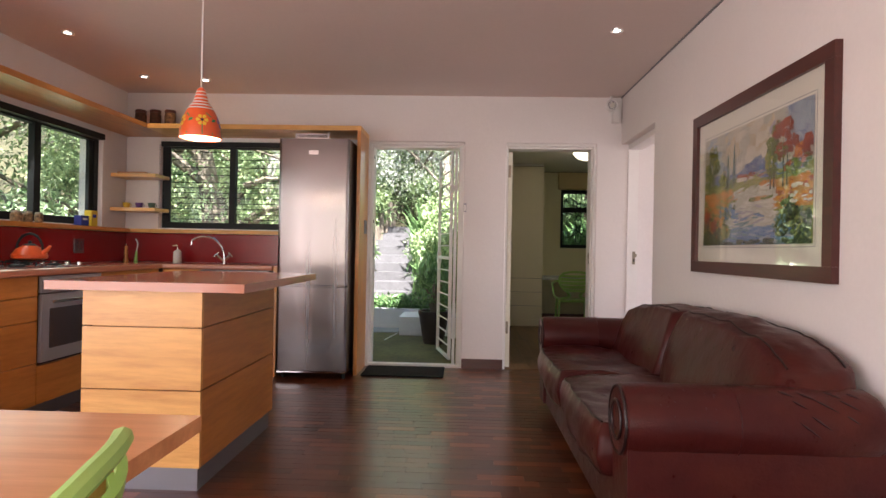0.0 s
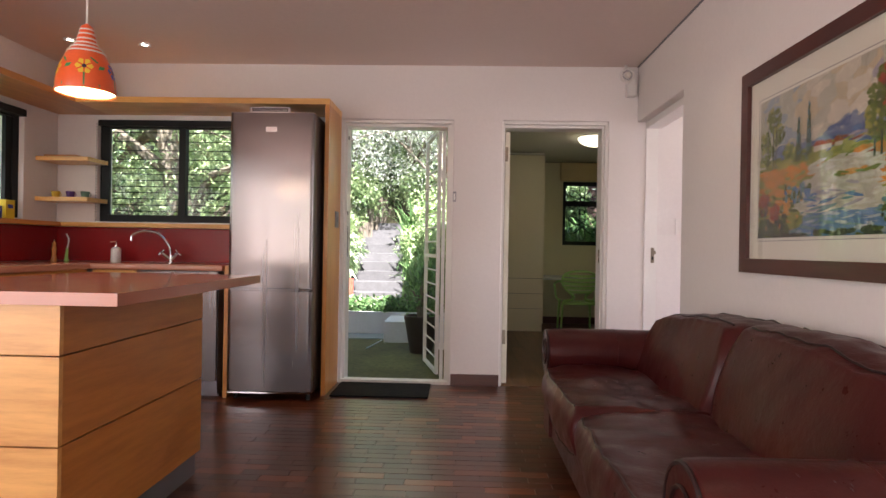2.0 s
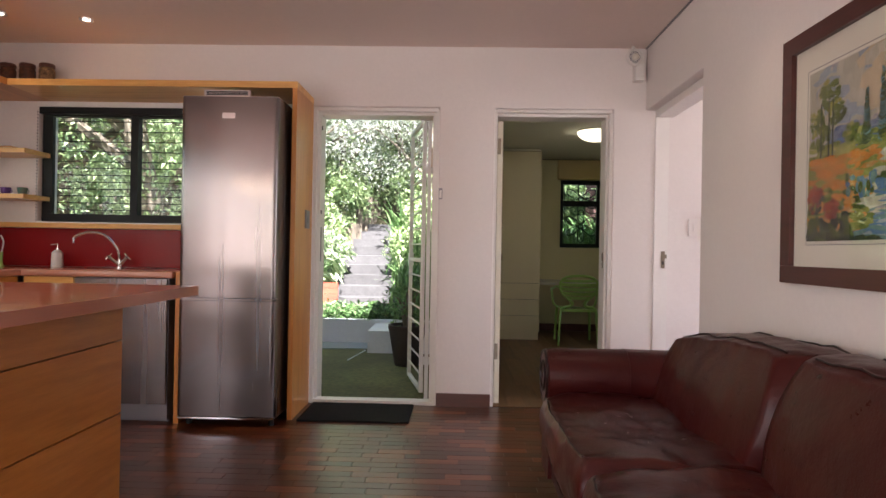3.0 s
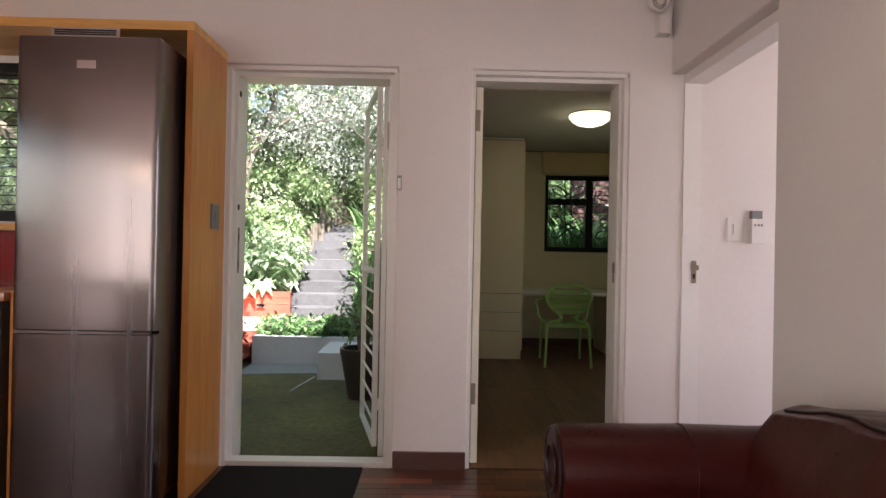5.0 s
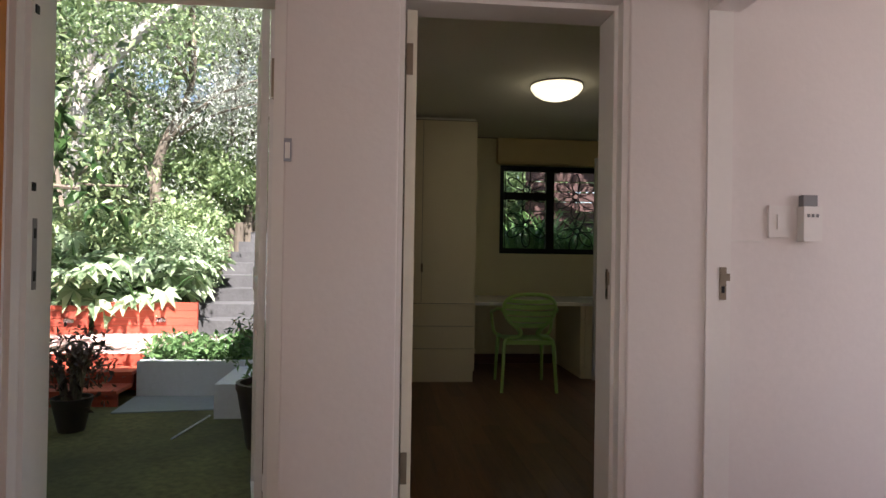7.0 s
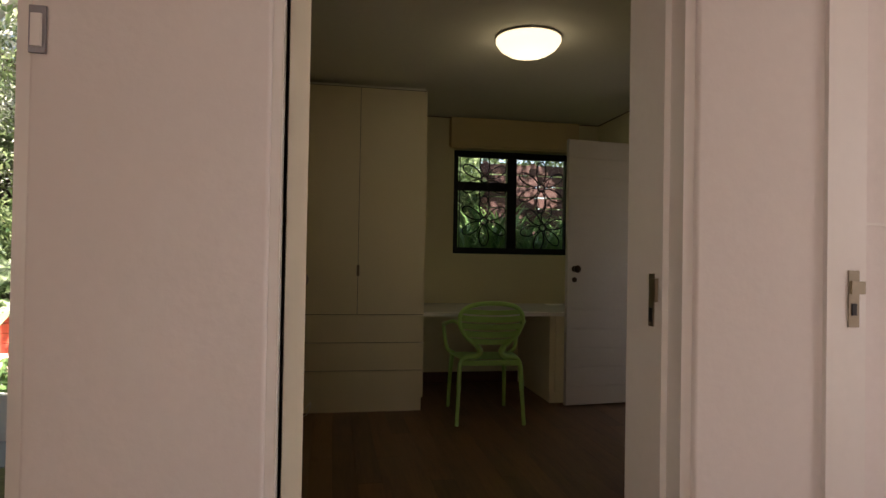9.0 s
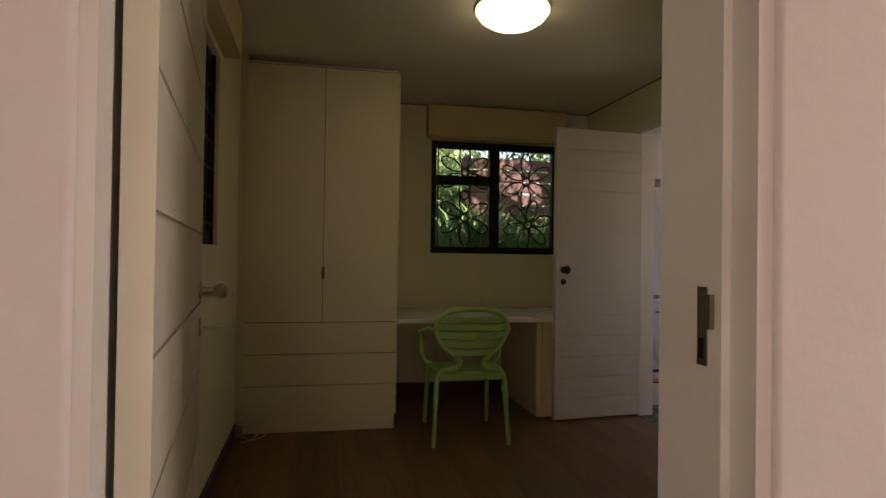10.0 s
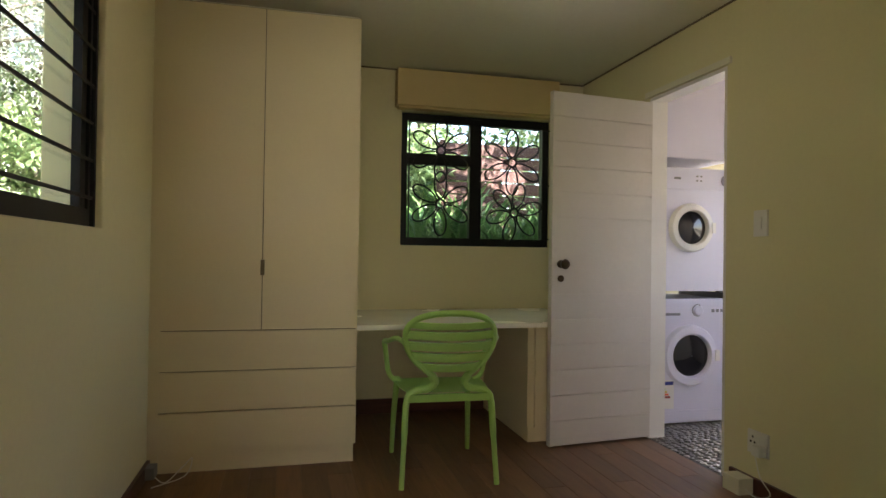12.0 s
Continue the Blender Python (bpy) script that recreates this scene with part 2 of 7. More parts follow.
M = {}
M["wall"] = plain("white_plaster", (0.80, 0.76, 0.74), 0.75, var=0.05, coarse=1.2, fine=45, bump=0.25, dist=0.003)
M["wall_cream"] = plain("cream_plaster", (0.76, 0.71, 0.45), 0.75, var=0.05, coarse=1.2, fine=45, bump=0.2, dist=0.003)
M["ceiling"] = plain("ceiling_paint", (0.79, 0.67, 0.62), 0.85, var=0.05, coarse=0.8, fine=30, bump=0.1)
M["ceiling2"] = plain("ceiling_paint_white", (0.82, 0.81, 0.70), 0.85, var=0.05, coarse=0.8, fine=30, bump=0.1)
M["trim"] = plain("white_gloss_paint", (0.82, 0.80, 0.77), 0.38, var=0.05, coarse=3, fine=40, bump=0.08)
M["trim_cream"] = plain("cream_gloss_paint", (0.76, 0.73, 0.60), 0.4, var=0.05, coarse=3, fine=40, bump=0.08)
M["skirting"] = wood("dark_skirting_wood", (0.10, 0.028, 0.018), (0.045, 0.012, 0.009), 0, 0.38)
# One oak: lighter fronts and deeper sides carry the light on each face.
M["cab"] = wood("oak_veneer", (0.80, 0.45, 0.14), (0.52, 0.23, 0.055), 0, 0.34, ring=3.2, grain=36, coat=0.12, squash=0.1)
M["cab_y"] = wood("oak_veneer_shaded", (0.62, 0.25, 0.055), (0.40, 0.14, 0.025), 1, 0.34, ring=3.2, grain=36, coat=0.12, squash=0.1)
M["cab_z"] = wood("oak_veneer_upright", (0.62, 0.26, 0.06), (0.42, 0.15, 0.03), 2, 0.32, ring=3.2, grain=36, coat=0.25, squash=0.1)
M["floor1"] = wood("parquet_wood", (0.118, 0.032, 0.0125), (0.05, 0.013, 0.006), 0, 0.28, ring=6, grain=60, coat=0.12, rand=0.5, pale=1.3)
M["floor1_rest"] = wood("parquet_wood_field", (0.118, 0.032, 0.0125), (0.05, 0.013, 0.006), 0, 0.28, ring=6, grain=60, coat=0.12, rand=0.5, island=True, pale=1.3)
M["grout"] = plain("floor_joint", (0.03, 0.012, 0.008), 0.8)
M["floor2"] = wood("laminate_floor", (0.20, 0.10, 0.040), (0.11, 0.052, 0.02), 1, 0.5, ring=4, grain=50, coat=0.15, rand=0.18)
M["top"] = plain("worktop_salmon", (0.50, 0.20, 0.12), 0.16, var=0.08, coarse=5, fine=220, bump=0.02, spec=0.5, coat=0.3)
M["steel"] = plain("brushed_steel", (0.25, 0.228, 0.228), 0.24, 1.0, var=0.05, coarse=1.5, fine=120, bump=0.03, dist=0.0004, stretch=(12, 12, 0.25))
st_n, st_l = M["steel"].node_tree.nodes, M["steel"].node_tree.links
grain = st_n.new("ShaderNodeTangent")      # upright brushing smears what it mirrors sideways
grain.direction_type, grain.axis = "RADIAL", "Z"
st_l.new(grain.outputs["Tangent"], st_n["Principled BSDF"].inputs["Tangent"])
st_n["Principled BSDF"].inputs["Anisotropic"].default_value = 0.85
M["plinth"] = plain("grey_aluminium", (0.24, 0.24, 0.27), 0.42, 0.6, var=0.05, fine=90)
M["red"] = plain("red_glass_splashback", (0.27, 0.008, 0.010), 0.22, var=0.05, bump=0.0, coat=0.12)
M["black"] = plain("black_window_paint", (0.010, 0.011, 0.012), 0.5, var=0.2, spec=0.3)
M["black_gloss"] = plain("black_glass", (0.01, 0.01, 0.012), 0.08, var=0.1, bump=0)
M["glass"] = glass("window_glass", (0.96, 0.98, 0.97))
M["picture_glass"] = glass("picture_glass", (0.97, 0.98, 0.97), gloss=0.8)
M["chrome"] = plain("chrome", (0.75, 0.75, 0.76), 0.1, 1.0, var=0.02, bump=0)
M["brass"] = plain("aged_brass", (0.30, 0.26, 0.20), 0.3, 1.0, var=0.15, bump=0.05)
M["concrete"] = plain("patio_concrete", (0.18, 0.165, 0.062), 0.9, var=0.55, coarse=1.1, fine=25, bump=0.5, dist=0.006)
M["soil"] = plain("soil", (0.06, 0.045, 0.03), 0.95, var=0.3, coarse=2, fine=14, bump=0.8, dist=0.03)

# ---- large structure ----
D, DT = 5.17, 5.39           # wall between the rooms, both faces
X0, X1, Y0, HC = -3.15, 1.57, -4.0, 2.575
L0, R0, B0, H2 = 0.26, 3.11, 9.55, 2.44


def wall_with_holes(name, axis, a0, a1, c0, c1, z0, z1, holes, material, label):
    """A wall along x or y, from a0 to a1, c0 to c1 thick, with openings (b0, b1, low, high)."""
    bm = bm_new()
    cuts = sorted({a0, a1, *(h[0] for h in holes), *(h[1] for h in holes)})
    levels = sorted({z0, z1, *(h[2] for h in holes), *(h[3] for h in holes)})
    solid = lambda i, k: 0 <= i < len(cuts) - 1 and 0 <= k < len(levels) - 1 and not any(
        h[0] - 1e-6 <= cuts[i] and cuts[i + 1] <= h[1] + 1e-6 and h[2] - 1e-6 <= levels[k] and levels[k + 1] <= h[3] + 1e-6 for h in holes)
    vs = {}

    def v(i, k, c):
        if (i, k, c) not in vs:
            p = (cuts[i], c, levels[k]) if axis == "x" else (c, cuts[i], levels[k])
            vs[i, k, c] = bm.verts.new(p)
        return vs[i, k, c]
    for i in range(len(cuts) - 1):
        for k in range(len(levels) - 1):
            if not solid(i, k):
                continue
            for c in (c0, c1):
                bm.faces.new((v(i, k, c), v(i + 1, k, c), v(i + 1, k + 1, c), v(i, k + 1, c)))
            for di, dk, p, q in ((-1, 0, (i, k), (i, k + 1)), (1, 0, (i + 1, k), (i + 1, k + 1)), (0, -1, (i, k), (i + 1, k)), (0, 1, (i, k + 1), (i + 1, k + 1))):
                if not solid(i + di, k + dk):
                    bm.faces.new((v(*p, c0), v(*q, c0), v(*q, c1), v(*p, c1)))
    bmesh.ops.recalc_face_normals(bm, faces=bm.faces)
    es = [e for e in bm.edges if len(e.link_faces) == 2 and e.calc_face_angle(0) > radians(60)]
    bmesh.ops.bevel(bm, geom=es, offset=0.008, segments=3, profile=0.5, affect="EDGES", clamp_overlap=True)
    return structure(name, bm, material, label, "wall")


DOOR_A, DOOR_B = (-0.806, 0.105, -0.02, 2.14), (0.501, 1.344, -0.02, 2.14)
KWIN = (-2.82, -1.30, 1.275, 2.11)
wall_north = wall_with_holes("wall_north", "x", X0 - 0.25, 5.0, D, DT, -0.05, 2.75, [DOOR_A, DOOR_B, KWIN], M["wall"], "white plastered wall with two doorways and a window")
LWIN = (1.9, 4.78, 1.275, 2.10)
# The second opening is unseen, made to let the west fill in.
wall_west = wall_with_holes("wall_west", "y", Y0 - 0.2, D - 0.002, X0 - 0.22, X0, -0.05, 2.75, [LWIN, (-3.35, 0.55, 0.05, 2.32)], M["wall"], "white plastered kitchen wall with a long window")
wall_east = wall_with_holes("wall_east", "y", Y0 - 0.2, D - 0.002, X1, 1.785, -0.05, 2.75, [(4.155, D - 0.002, -0.02, 2.135)], M["wall"], "white plastered wall with an opening to a hall")
wall_south = wall_with_holes("wall_south", "x", X0, X1, Y0 - 0.2, Y0, -0.05, 2.75, [(-2.9, 1.1, 0.05, 2.35)], M["wall"], "white plastered wall with wide terrace doors")
structure("ceiling", bbox(X0, X1, Y0, D, HC, HC + 0.06), M["ceiling"], "plain painted ceiling with downlights", "ceiling")
# hall past the opening
wall_with_holes("wall_hall_east", "y", 2.9, D - 0.002, 4.0, 4.2, -0.05, 2.75, [(3.5, 4.8, 0.5, 2.3)], M["wall"], "white hall wall with a window")
structure("wall_hall_south", bbox(1.787, 4.0, 2.7, 2.9, -0.05, 2.75), M["wall"], "white plastered hall wall", "wall")
structure("ceiling_hall", bbox(1.787, 4.2, 2.7, D - 0.002, 2.6, 2.66), M["ceiling"], "plain white hall ceiling", "ceiling")
# study
W2WIN = (1.70, 2.865, 1.185, 2.155)
wall_study_north = wall_with_holes("wall_study_north", "x", 0.05, 5.0, B0, B0 + 0.2, -0.05, 2.75, [W2WIN], M["wall_cream"], "cream plastered wall with a barred window")
SWIN = (6.22, 7.76, 1.20, 2.16)
wall_study_west = wall_with_holes("wall_study_west", "y", DT + 0.002, B0 - 0.002, 0.05, L0, -0.05, 2.75, [SWIN], M["wall_cream"], "cream plastered wall with a window")
DOOR_C = (7.95, 8.65, -0.02, 2.12)
wall_study_east = wall_with_holes("wall_study_east", "y", DT + 0.002, B0 - 0.002, R0, 3.23, -0.05, 2.75, [DOOR_C], M["wall_cream"], "cream plastered wall with a laundry doorway")
structure("wall_study_south", bbox(1.36, R0 - 0.002, DT + 0.002, DT + 0.012, 0.0, H2 - 0.002), M["wall_cream"], "cream plastered wall beside the study door", "wall")
structure("ceiling_study", bbox(L0, R0, DT + 0.002, B0, H2, H2 + 0.06), M["ceiling2"], "plain white study ceiling", "ceiling")
# laundry
# The full-height opening is made up, for the fill on the wall strip.
wall_with_holes("wall_laundry_east", "y", DT, B0 - 0.002, 4.8, 5.0, -0.05, 2.75, [(7.5, 8.5, 1.0, 1.9), (8.74, 9.46, 0.0, 2.05)], M["wall"], "white laundry wall with a window and an added unseen opening")
structure("wall_laundry_south", bbox(3.232, 4.798, 7.0, 7.15, -0.05, 2.7), M["wall"], "white laundry wall", "wall")
structure("ceiling_laundry", bbox(3.232, 4.8, 7.15, B0 - 0.002, 2.55, 2.6), M["ceiling"], "plain white laundry ceiling", "ceiling")
# Out of view; made extra tall so its shadow covers patio and planter.
roof_bm = bm_new()
box(roof_bm, -3.5, 5.2, -4.6, 5.62, 2.78, 3.8)
box(roof_bm, -0.12, 5.2, 5.62, 9.9, 2.78, 3.3)
structure("roof", roof_bm, M["plinth"], "unseen roof block over the rooms, raised to shade the patio", "roof")

# ---- fixed joinery of the living room and kitchen ----
M["leather"] = worn_leather("oxblood_leather")
M["leather_dark"] = plain("dark_leather_piping", (0.020, 0.006, 0.006), 0.4, var=0.3, fine=150)
M["lime"] = plain("lime_green_plastic", (0.34, 0.59, 0.15), 0.42, var=0.06, coarse=3, fine=90, bump=0.04)
M["frame_wood"] = wood("dark_mahogany", (0.075, 0.016, 0.012), (0.035, 0.008, 0.007), 1, 0.36, coat=0.15)
M["mount"] = plain("cream_mount_board", (0.74, 0.70, 0.62), 0.8, var=0.03)
M["orange"] = plain("orange_enamel", (0.85, 0.13, 0.03), 0.3, var=0.1, coarse=9, coat=0.3)
M["cream_in"] = plain("cream_shade_lining", (0.9, 0.85, 0.7), 0.5)
M["bulb"] = glowing("warm_bulb", (1.0, 0.8, 0.5), 1.7)
M["spot"] = glowing("downlight_glow", (1.0, 0.9, 0.72), 1.6)
M["rubber"] = plain("black_rubber_mat", (0.018, 0.017, 0.017), 0.9, var=0.3, coarse=5, fine=150, bump=0.8, dist=0.004, spec=0.12)
M["white_pl"] = plain("white_plastic", (0.78, 0.76, 0.73), 0.4, var=0.03)
M["grey_pl"] = plain("grey_plastic", (0.2, 0.2, 0.21), 0.4, var=0.05)


def frame_of(name, x0, x1, wl, wr, h, w, y0, y1, material, label, cat="door frame"):
    """A painted door lining: two posts and a head, each a part."""
    t = tagged(thing(name, (x0, y0, 0), label, cat), kind="structure")
    part("jamb", bbox(x0, x0 + wl, y0, y1, -0.005, h - w, 0.004), material, t)
    part("jamb", bbox(x1 - wr, x1, y0, y1, -0.005, h - w, 0.004), material, t)
    part("head", bbox(x0, x1, y0, y1, h - w + 0.001, h, 0.004), material, t)
    # rounded plaster bead inside the reveal
    for x in (x0 + 0.004, x1 - 0.004):
        part("bead", soften(bbox(x - 0.012, x + 0.012, D + 0.012, y0 - 0.001, 0.0, h - 0.02), 0.009, 3), material, t)
    part("bead", soften(bbox(x0, x1, D + 0.012, y0 - 0.001, h - 0.019, h + 0.003), 0.009, 3), material, t)
    return t


FY0, FY1 = 5.235, 5.392
frame_a = frame_of("door_1", -0.799, 0.098, 0.036, 0.042, 2.133, 0.042, FY0, FY1, M["trim"], "white painted steel frame of the garden doorway")
part("threshold", bbox(-0.80, 0.10, D + 0.02, 5.28, -0.03, 0.022, 0.006), M["trim"], frame_a)
part("outer_sill", bbox(-0.80, 0.10, 5.282, FY1 + 0.02, -0.029, -0.012, 0.003), M["concrete"], frame_a, "mossy concrete sill")
part("hinge", bbox(0.045, 0.0555, FY0 + 0.01, FY0 + 0.05, 1.72, 1.86, 0.003), M["brass"], frame_a, "worn brass hinge")
part("bell_plate", bbox(0.106, 0.132, D - 0.006, D, 1.48, 1.56, 0.003), M["plinth"], frame_a, "grey bell plate")
part("bell_button", bbox(0.111, 0.127, D - 0.012, D - 0.0062, 1.49, 1.545, 0.002), M["white_pl"], frame_a, "white bell button")
part("strike_plate", bbox(-0.7628, -0.7605, FY0 + 0.03, FY0 + 0.056, 1.02, 1.27, 0.0008), M["grey_pl"], frame_a, "long grey lock plate")
for z in (1.05, 1.20):
    part("bolt_hole", bbox(-0.7604, -0.7592, FY0 + 0.035, FY0 + 0.05, z, z + 0.035), M["black"], frame_a)
for z in (1.365, 1.985):
    part("bolt_socket", bbox(-0.7628, -0.759, FY0 + 0.02, FY0 + 0.042, z, z + 0.03, 0.001), M["black"], frame_a)
frame_b = frame_of("door_2", 0.504, 1.337, 0.010, 0.030, 2.133, 0.04, FY0, FY1, M["trim"], "white painted frame of the study doorway")
for z in (0.33, 1.82):
    part("hinge", bbox(0.527, 0.551, FY0 + 0.0015, FY0 + 0.0105, z, z + 0.115, 0.002), M["brass"], frame_b, "dull metal hinge")
part("strike_plate", bbox(1.3045, 1.3068, FY0 + 0.03, FY0 + 0.052, 1.005, 1.12, 0.0005), M["brass"], frame_b, "worn brass strike plate")
part("strike_lip", bbox(1.297, 1.3044, FY0 + 0.012, FY0 + 0.036, 1.06, 1.11, 0.002), M["brass"], frame_b)
part("bolt_hole", bbox(1.303, 1.3044, FY0 + 0.036, FY0 + 0.047, 1.015, 1.045), M["black"], frame_b)

sk = bbox(0.112, 0.497, D - 0.018, D, 0.0, 0.092, 0.004)
structure("baseboard", sk, M["skirting"], "dark stained skirting board between the doorways", "skirting")
# No moulding: a grey strip draws the shadow line at the ceiling edge.
structure("cornice", bbox(X1 - 0.012, X1, Y0, D - 0.01, HC - 0.007, HC - 0.001), M["grey_pl"], "dark strip drawn as the shadow along the ceiling edge", "trim")
structure("baseboard_east", bbox(X1 - 0.015, X1, Y0, 4.15, 0.0, 0.092, 0.004), M["skirting"], "dark stained skirting board behind the sofa", "skirting")

# hall opening: lining, lock plate, switch, keypad
hall = tagged(thing("door_3", (1.64, D, 0), "white lining strip of the hall opening", "door frame"), kind="structure")
part("jamb", bbox(1.64, 1.735, D - 0.011, D, 0.0, 2.134, 0.004), M["trim"], hall)
part("head", bbox(1.64, 1.76, 4.157, D - 0.0112, 2.085, 2.134, 0.006), M["wall"], hall)
part("strike_plate", bbox(1.69, 1.716, D - 0.014, D - 0.0112, 1.015, 1.135, 0.001), M["brass"], hall, "dull metal lock plate")
part("keyhole", bbox(1.697, 1.709, D - 0.0155, D - 0.0142, 1.04, 1.065), M["black"], hall)
part("bolt_hole", bbox(1.695, 1.728, D - 0.0175, D - 0.0142, 1.085, 1.112, 0.001), M["brass"], hall)
structure("conduit", bbox(1.737, 1.88, D - 0.006, D, 1.232, 1.238), M["trim"], "thin painted cable strip", "cable strip")


def wall_switch(name, x, y, z, w, h, axis, group=""):
    """A flush rocker switch; it faces -y or -x."""
    t = thing(name, (x, y, z), "white plastic light switch fixed to the wall", "light switch", group)
    if axis == "y":
        part("plate", bbox(x - w / 2, x + w / 2, y - 0.01, y, z - h / 2, z + h / 2, 0.003), M["white_pl"], t)
        part("rocker", bbox(x - w * 0.14, x + w * 0.14, y - 0.016, y - 0.0102, z - h * 0.22, z + h * 0.22, 0.002), M["white_pl"], t)
    else:
        part("plate", bbox(x - 0.01, x, y - w / 2, y + w / 2, z - h / 2, z + h / 2, 0.003), M["white_pl"], t)
        part("rocker", bbox(x - 0.016, x - 0.0102, y - w * 0.14, y + w * 0.14, z - h * 0.22, z + h * 0.22, 0.002), M["white_pl"], t)
    return t


wall_switch("light_switch", 1.925, D, 1.308, 0.085, 0.12, "y")
kp = thing("alarm_keypad", (2.03, D, 1.32), "small white alarm keypad with a grey display", "keypad")
part("body", bbox(2.0, 2.072, D - 0.04, D, 1.235, 1.365, 0.012, 3), M["white_pl"], kp)
part("display", bbox(2.005, 2.06, D - 0.03, D - 0.001, 1.367, 1.408, 0.003), M["grey_pl"], kp, "dark grey display")
for i in range(3):
    part("button", bbox(2.012 + i * 0.018, 2.02 + i * 0.018, D - 0.043, D - 0.0402, 1.325, 1.337, 0.001), M["grey_pl"], kp)

# motion sensor in the corner
sen = thing("motion_sensor", (1.47, 5.1, 2.4), "round white motion sensor on a corner bracket", "sensor")
bm = bm_new()
lathe(bm, [(0.004, 0.0), (0.05, 0.0), (0.058, 0.014), (0.056, 0.04), (0.05, 0.044), (0.044, 0.03), (0.004, 0.028)], 24, pose(1.445, 5.075, 2.475, 90, 0, 12))
head = part("head", bm, M["white_pl"], sen)
bm = bm_new()
lathe(bm, [(0.022, 0.030), (0.024, 0.046), (0.016, 0.056), (0.003, 0.058)], 18, pose(1.445, 5.075, 2.475, 90, 0, 12))
part("lens", bm, M["mount"], head, "domed cream lens")
bm = bm_new()
for q in (0.030, 0.038):
    tube(bm, [pose(1.445, 5.075, 2.475, 90, 0, 12) @ Vector((q * math.cos(2 * math.pi * i / 20), q * math.sin(2 * math.pi * i / 20), 0.031)) for i in range(20)], 0.002, 5, closed=True)
part("ring", bm, M["grey_pl"], head)
bm = bm_new()
tube(bm, [(1.452, 5.10, 2.53), (1.462, 5.13, 2.574)], 0.012, 8)
part("arm", bm, M["white_pl"], sen)
part("housing", bbox(1.472, 1.535, 5.095, 5.168, 2.33, 2.455, 0.016, 3), M["white_pl"], sen)

# ---- kitchen ----
KX, KY, KT = -2.5, 4.57, 0.95        # fronts of the two runs, worktop height


def drawers_y(name, x0, x1, yf, yb, rows, label, kickz=0.11):
    """A cabinet that faces -y, with fronts between the given heights."""
    t = thing(name, ((x0 + x1) / 2, yb, 0), label, "cabinet")
    part("body", bbox(x0 + 0.002, x1 - 0.002, yf + 0.03, yb, kickz, KT - 0.042), M["cab_z"], t)
    part("plinth", bbox(x0, x1, yf + 0.07, yf + 0.09, 0.0, kickz - 0.001), M["plinth"], t)
    for a, b in zip(rows, rows[1:]):
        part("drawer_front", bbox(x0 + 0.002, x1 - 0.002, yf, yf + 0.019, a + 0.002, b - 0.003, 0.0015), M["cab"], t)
    return t


def drawers_x(name, y0, y1, rows, label):
    """A cabinet that faces +x."""
    t = thing(name, (X0 + 0.3, (y0 + y1) / 2, 0), label, "cabinet")
    part("body", bbox(X0 + 0.002, KX - 0.03, y0 + 0.002, y1 - 0.002, 0.11, KT - 0.042), M["cab_z"], t)
    part("plinth", bbox(KX - 0.09, KX - 0.07, y0, y1, 0.0, 0.109), M["plinth"], t)
    for a, b in zip(rows, rows[1:]):
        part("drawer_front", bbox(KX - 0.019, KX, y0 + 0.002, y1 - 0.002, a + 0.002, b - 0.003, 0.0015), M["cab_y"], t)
    return t


TOPZ = KT - 0.042
drawers_x("drawer_cabinet", 2.36, 3.06, (0.11, 0.37, 0.63, 0.78, TOPZ), "oak drawer cabinet with flush fronts beside the oven")
drawers_x("drawer_cabinet", 1.66, 2.358, (0.11, 0.37, 0.63, 0.78, TOPZ), "oak drawer cabinet with flush fronts under the hob worktop")
drawers_x("corner_cabinet", 3.72, 4.55, (0.11, 0.74, TOPZ), "oak corner base cabinet next to the oven")
oven_cab = thing("oven_cabinet", (X0 + 0.3, 3.39, 0), "oak housing under and beside the built-in oven", "cabinet")
part("plinth", bbox(KX - 0.09, KX - 0.07, 3.062, 3.718, 0.0, 0.109), M["plinth"], oven_cab)
part("body", bbox(X0 + 0.002, KX - 0.02, 3.062, 3.718, 0.11, 0.345), M["cab_z"], oven_cab)
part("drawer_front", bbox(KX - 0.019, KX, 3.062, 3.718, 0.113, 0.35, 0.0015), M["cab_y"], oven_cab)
M["oven_steel"] = plain("pale_oven_steel", (0.55, 0.55, 0.60), 0.42, 0.7, var=0.06, coarse=2, fine=120, bump=0.03, dist=0.0005)
M["oven_glass"] = plain("smoked_oven_glass", (0.07, 0.065, 0.075), 0.12, var=0.1, bump=0, coat=0.4)
oven = thing("oven", (X0 + 0.3, 3.39, 0.36), "stainless steel built-in oven with a dark glass door", "oven")
part("body", bbox(X0 + 0.05, KX - 0.012, 3.09, 3.69, 0.352, TOPZ - 0.004), M["steel"], oven)
part("control_panel", bbox(KX - 0.01, KX + 0.008, 3.08, 3.70, 0.80, TOPZ - 0.006, 0.003), M["oven_steel"], oven)
odoor = part("door", bbox(KX - 0.01, KX + 0.014, 3.08, 3.70, 0.37, 0.79, 0.004), M["oven_steel"], oven)
part("window", bbox(KX + 0.0145, KX + 0.018, 3.15, 3.63, 0.45, 0.70, 0.002), M["oven_glass"], odoor, "black glass window")
bm = bm_new()
tube(bm, [(KX + 0.05, 3.13, 0.745), (KX + 0.05, 3.65, 0.745)], 0.009, 10)
for y in (3.17, 3.61):
    tube(bm, [(KX + 0.012, y, 0.745), (KX + 0.05, y, 0.745)], 0.006, 8)
part("handle", bm, M["chrome"], odoor, "steel bar handle")
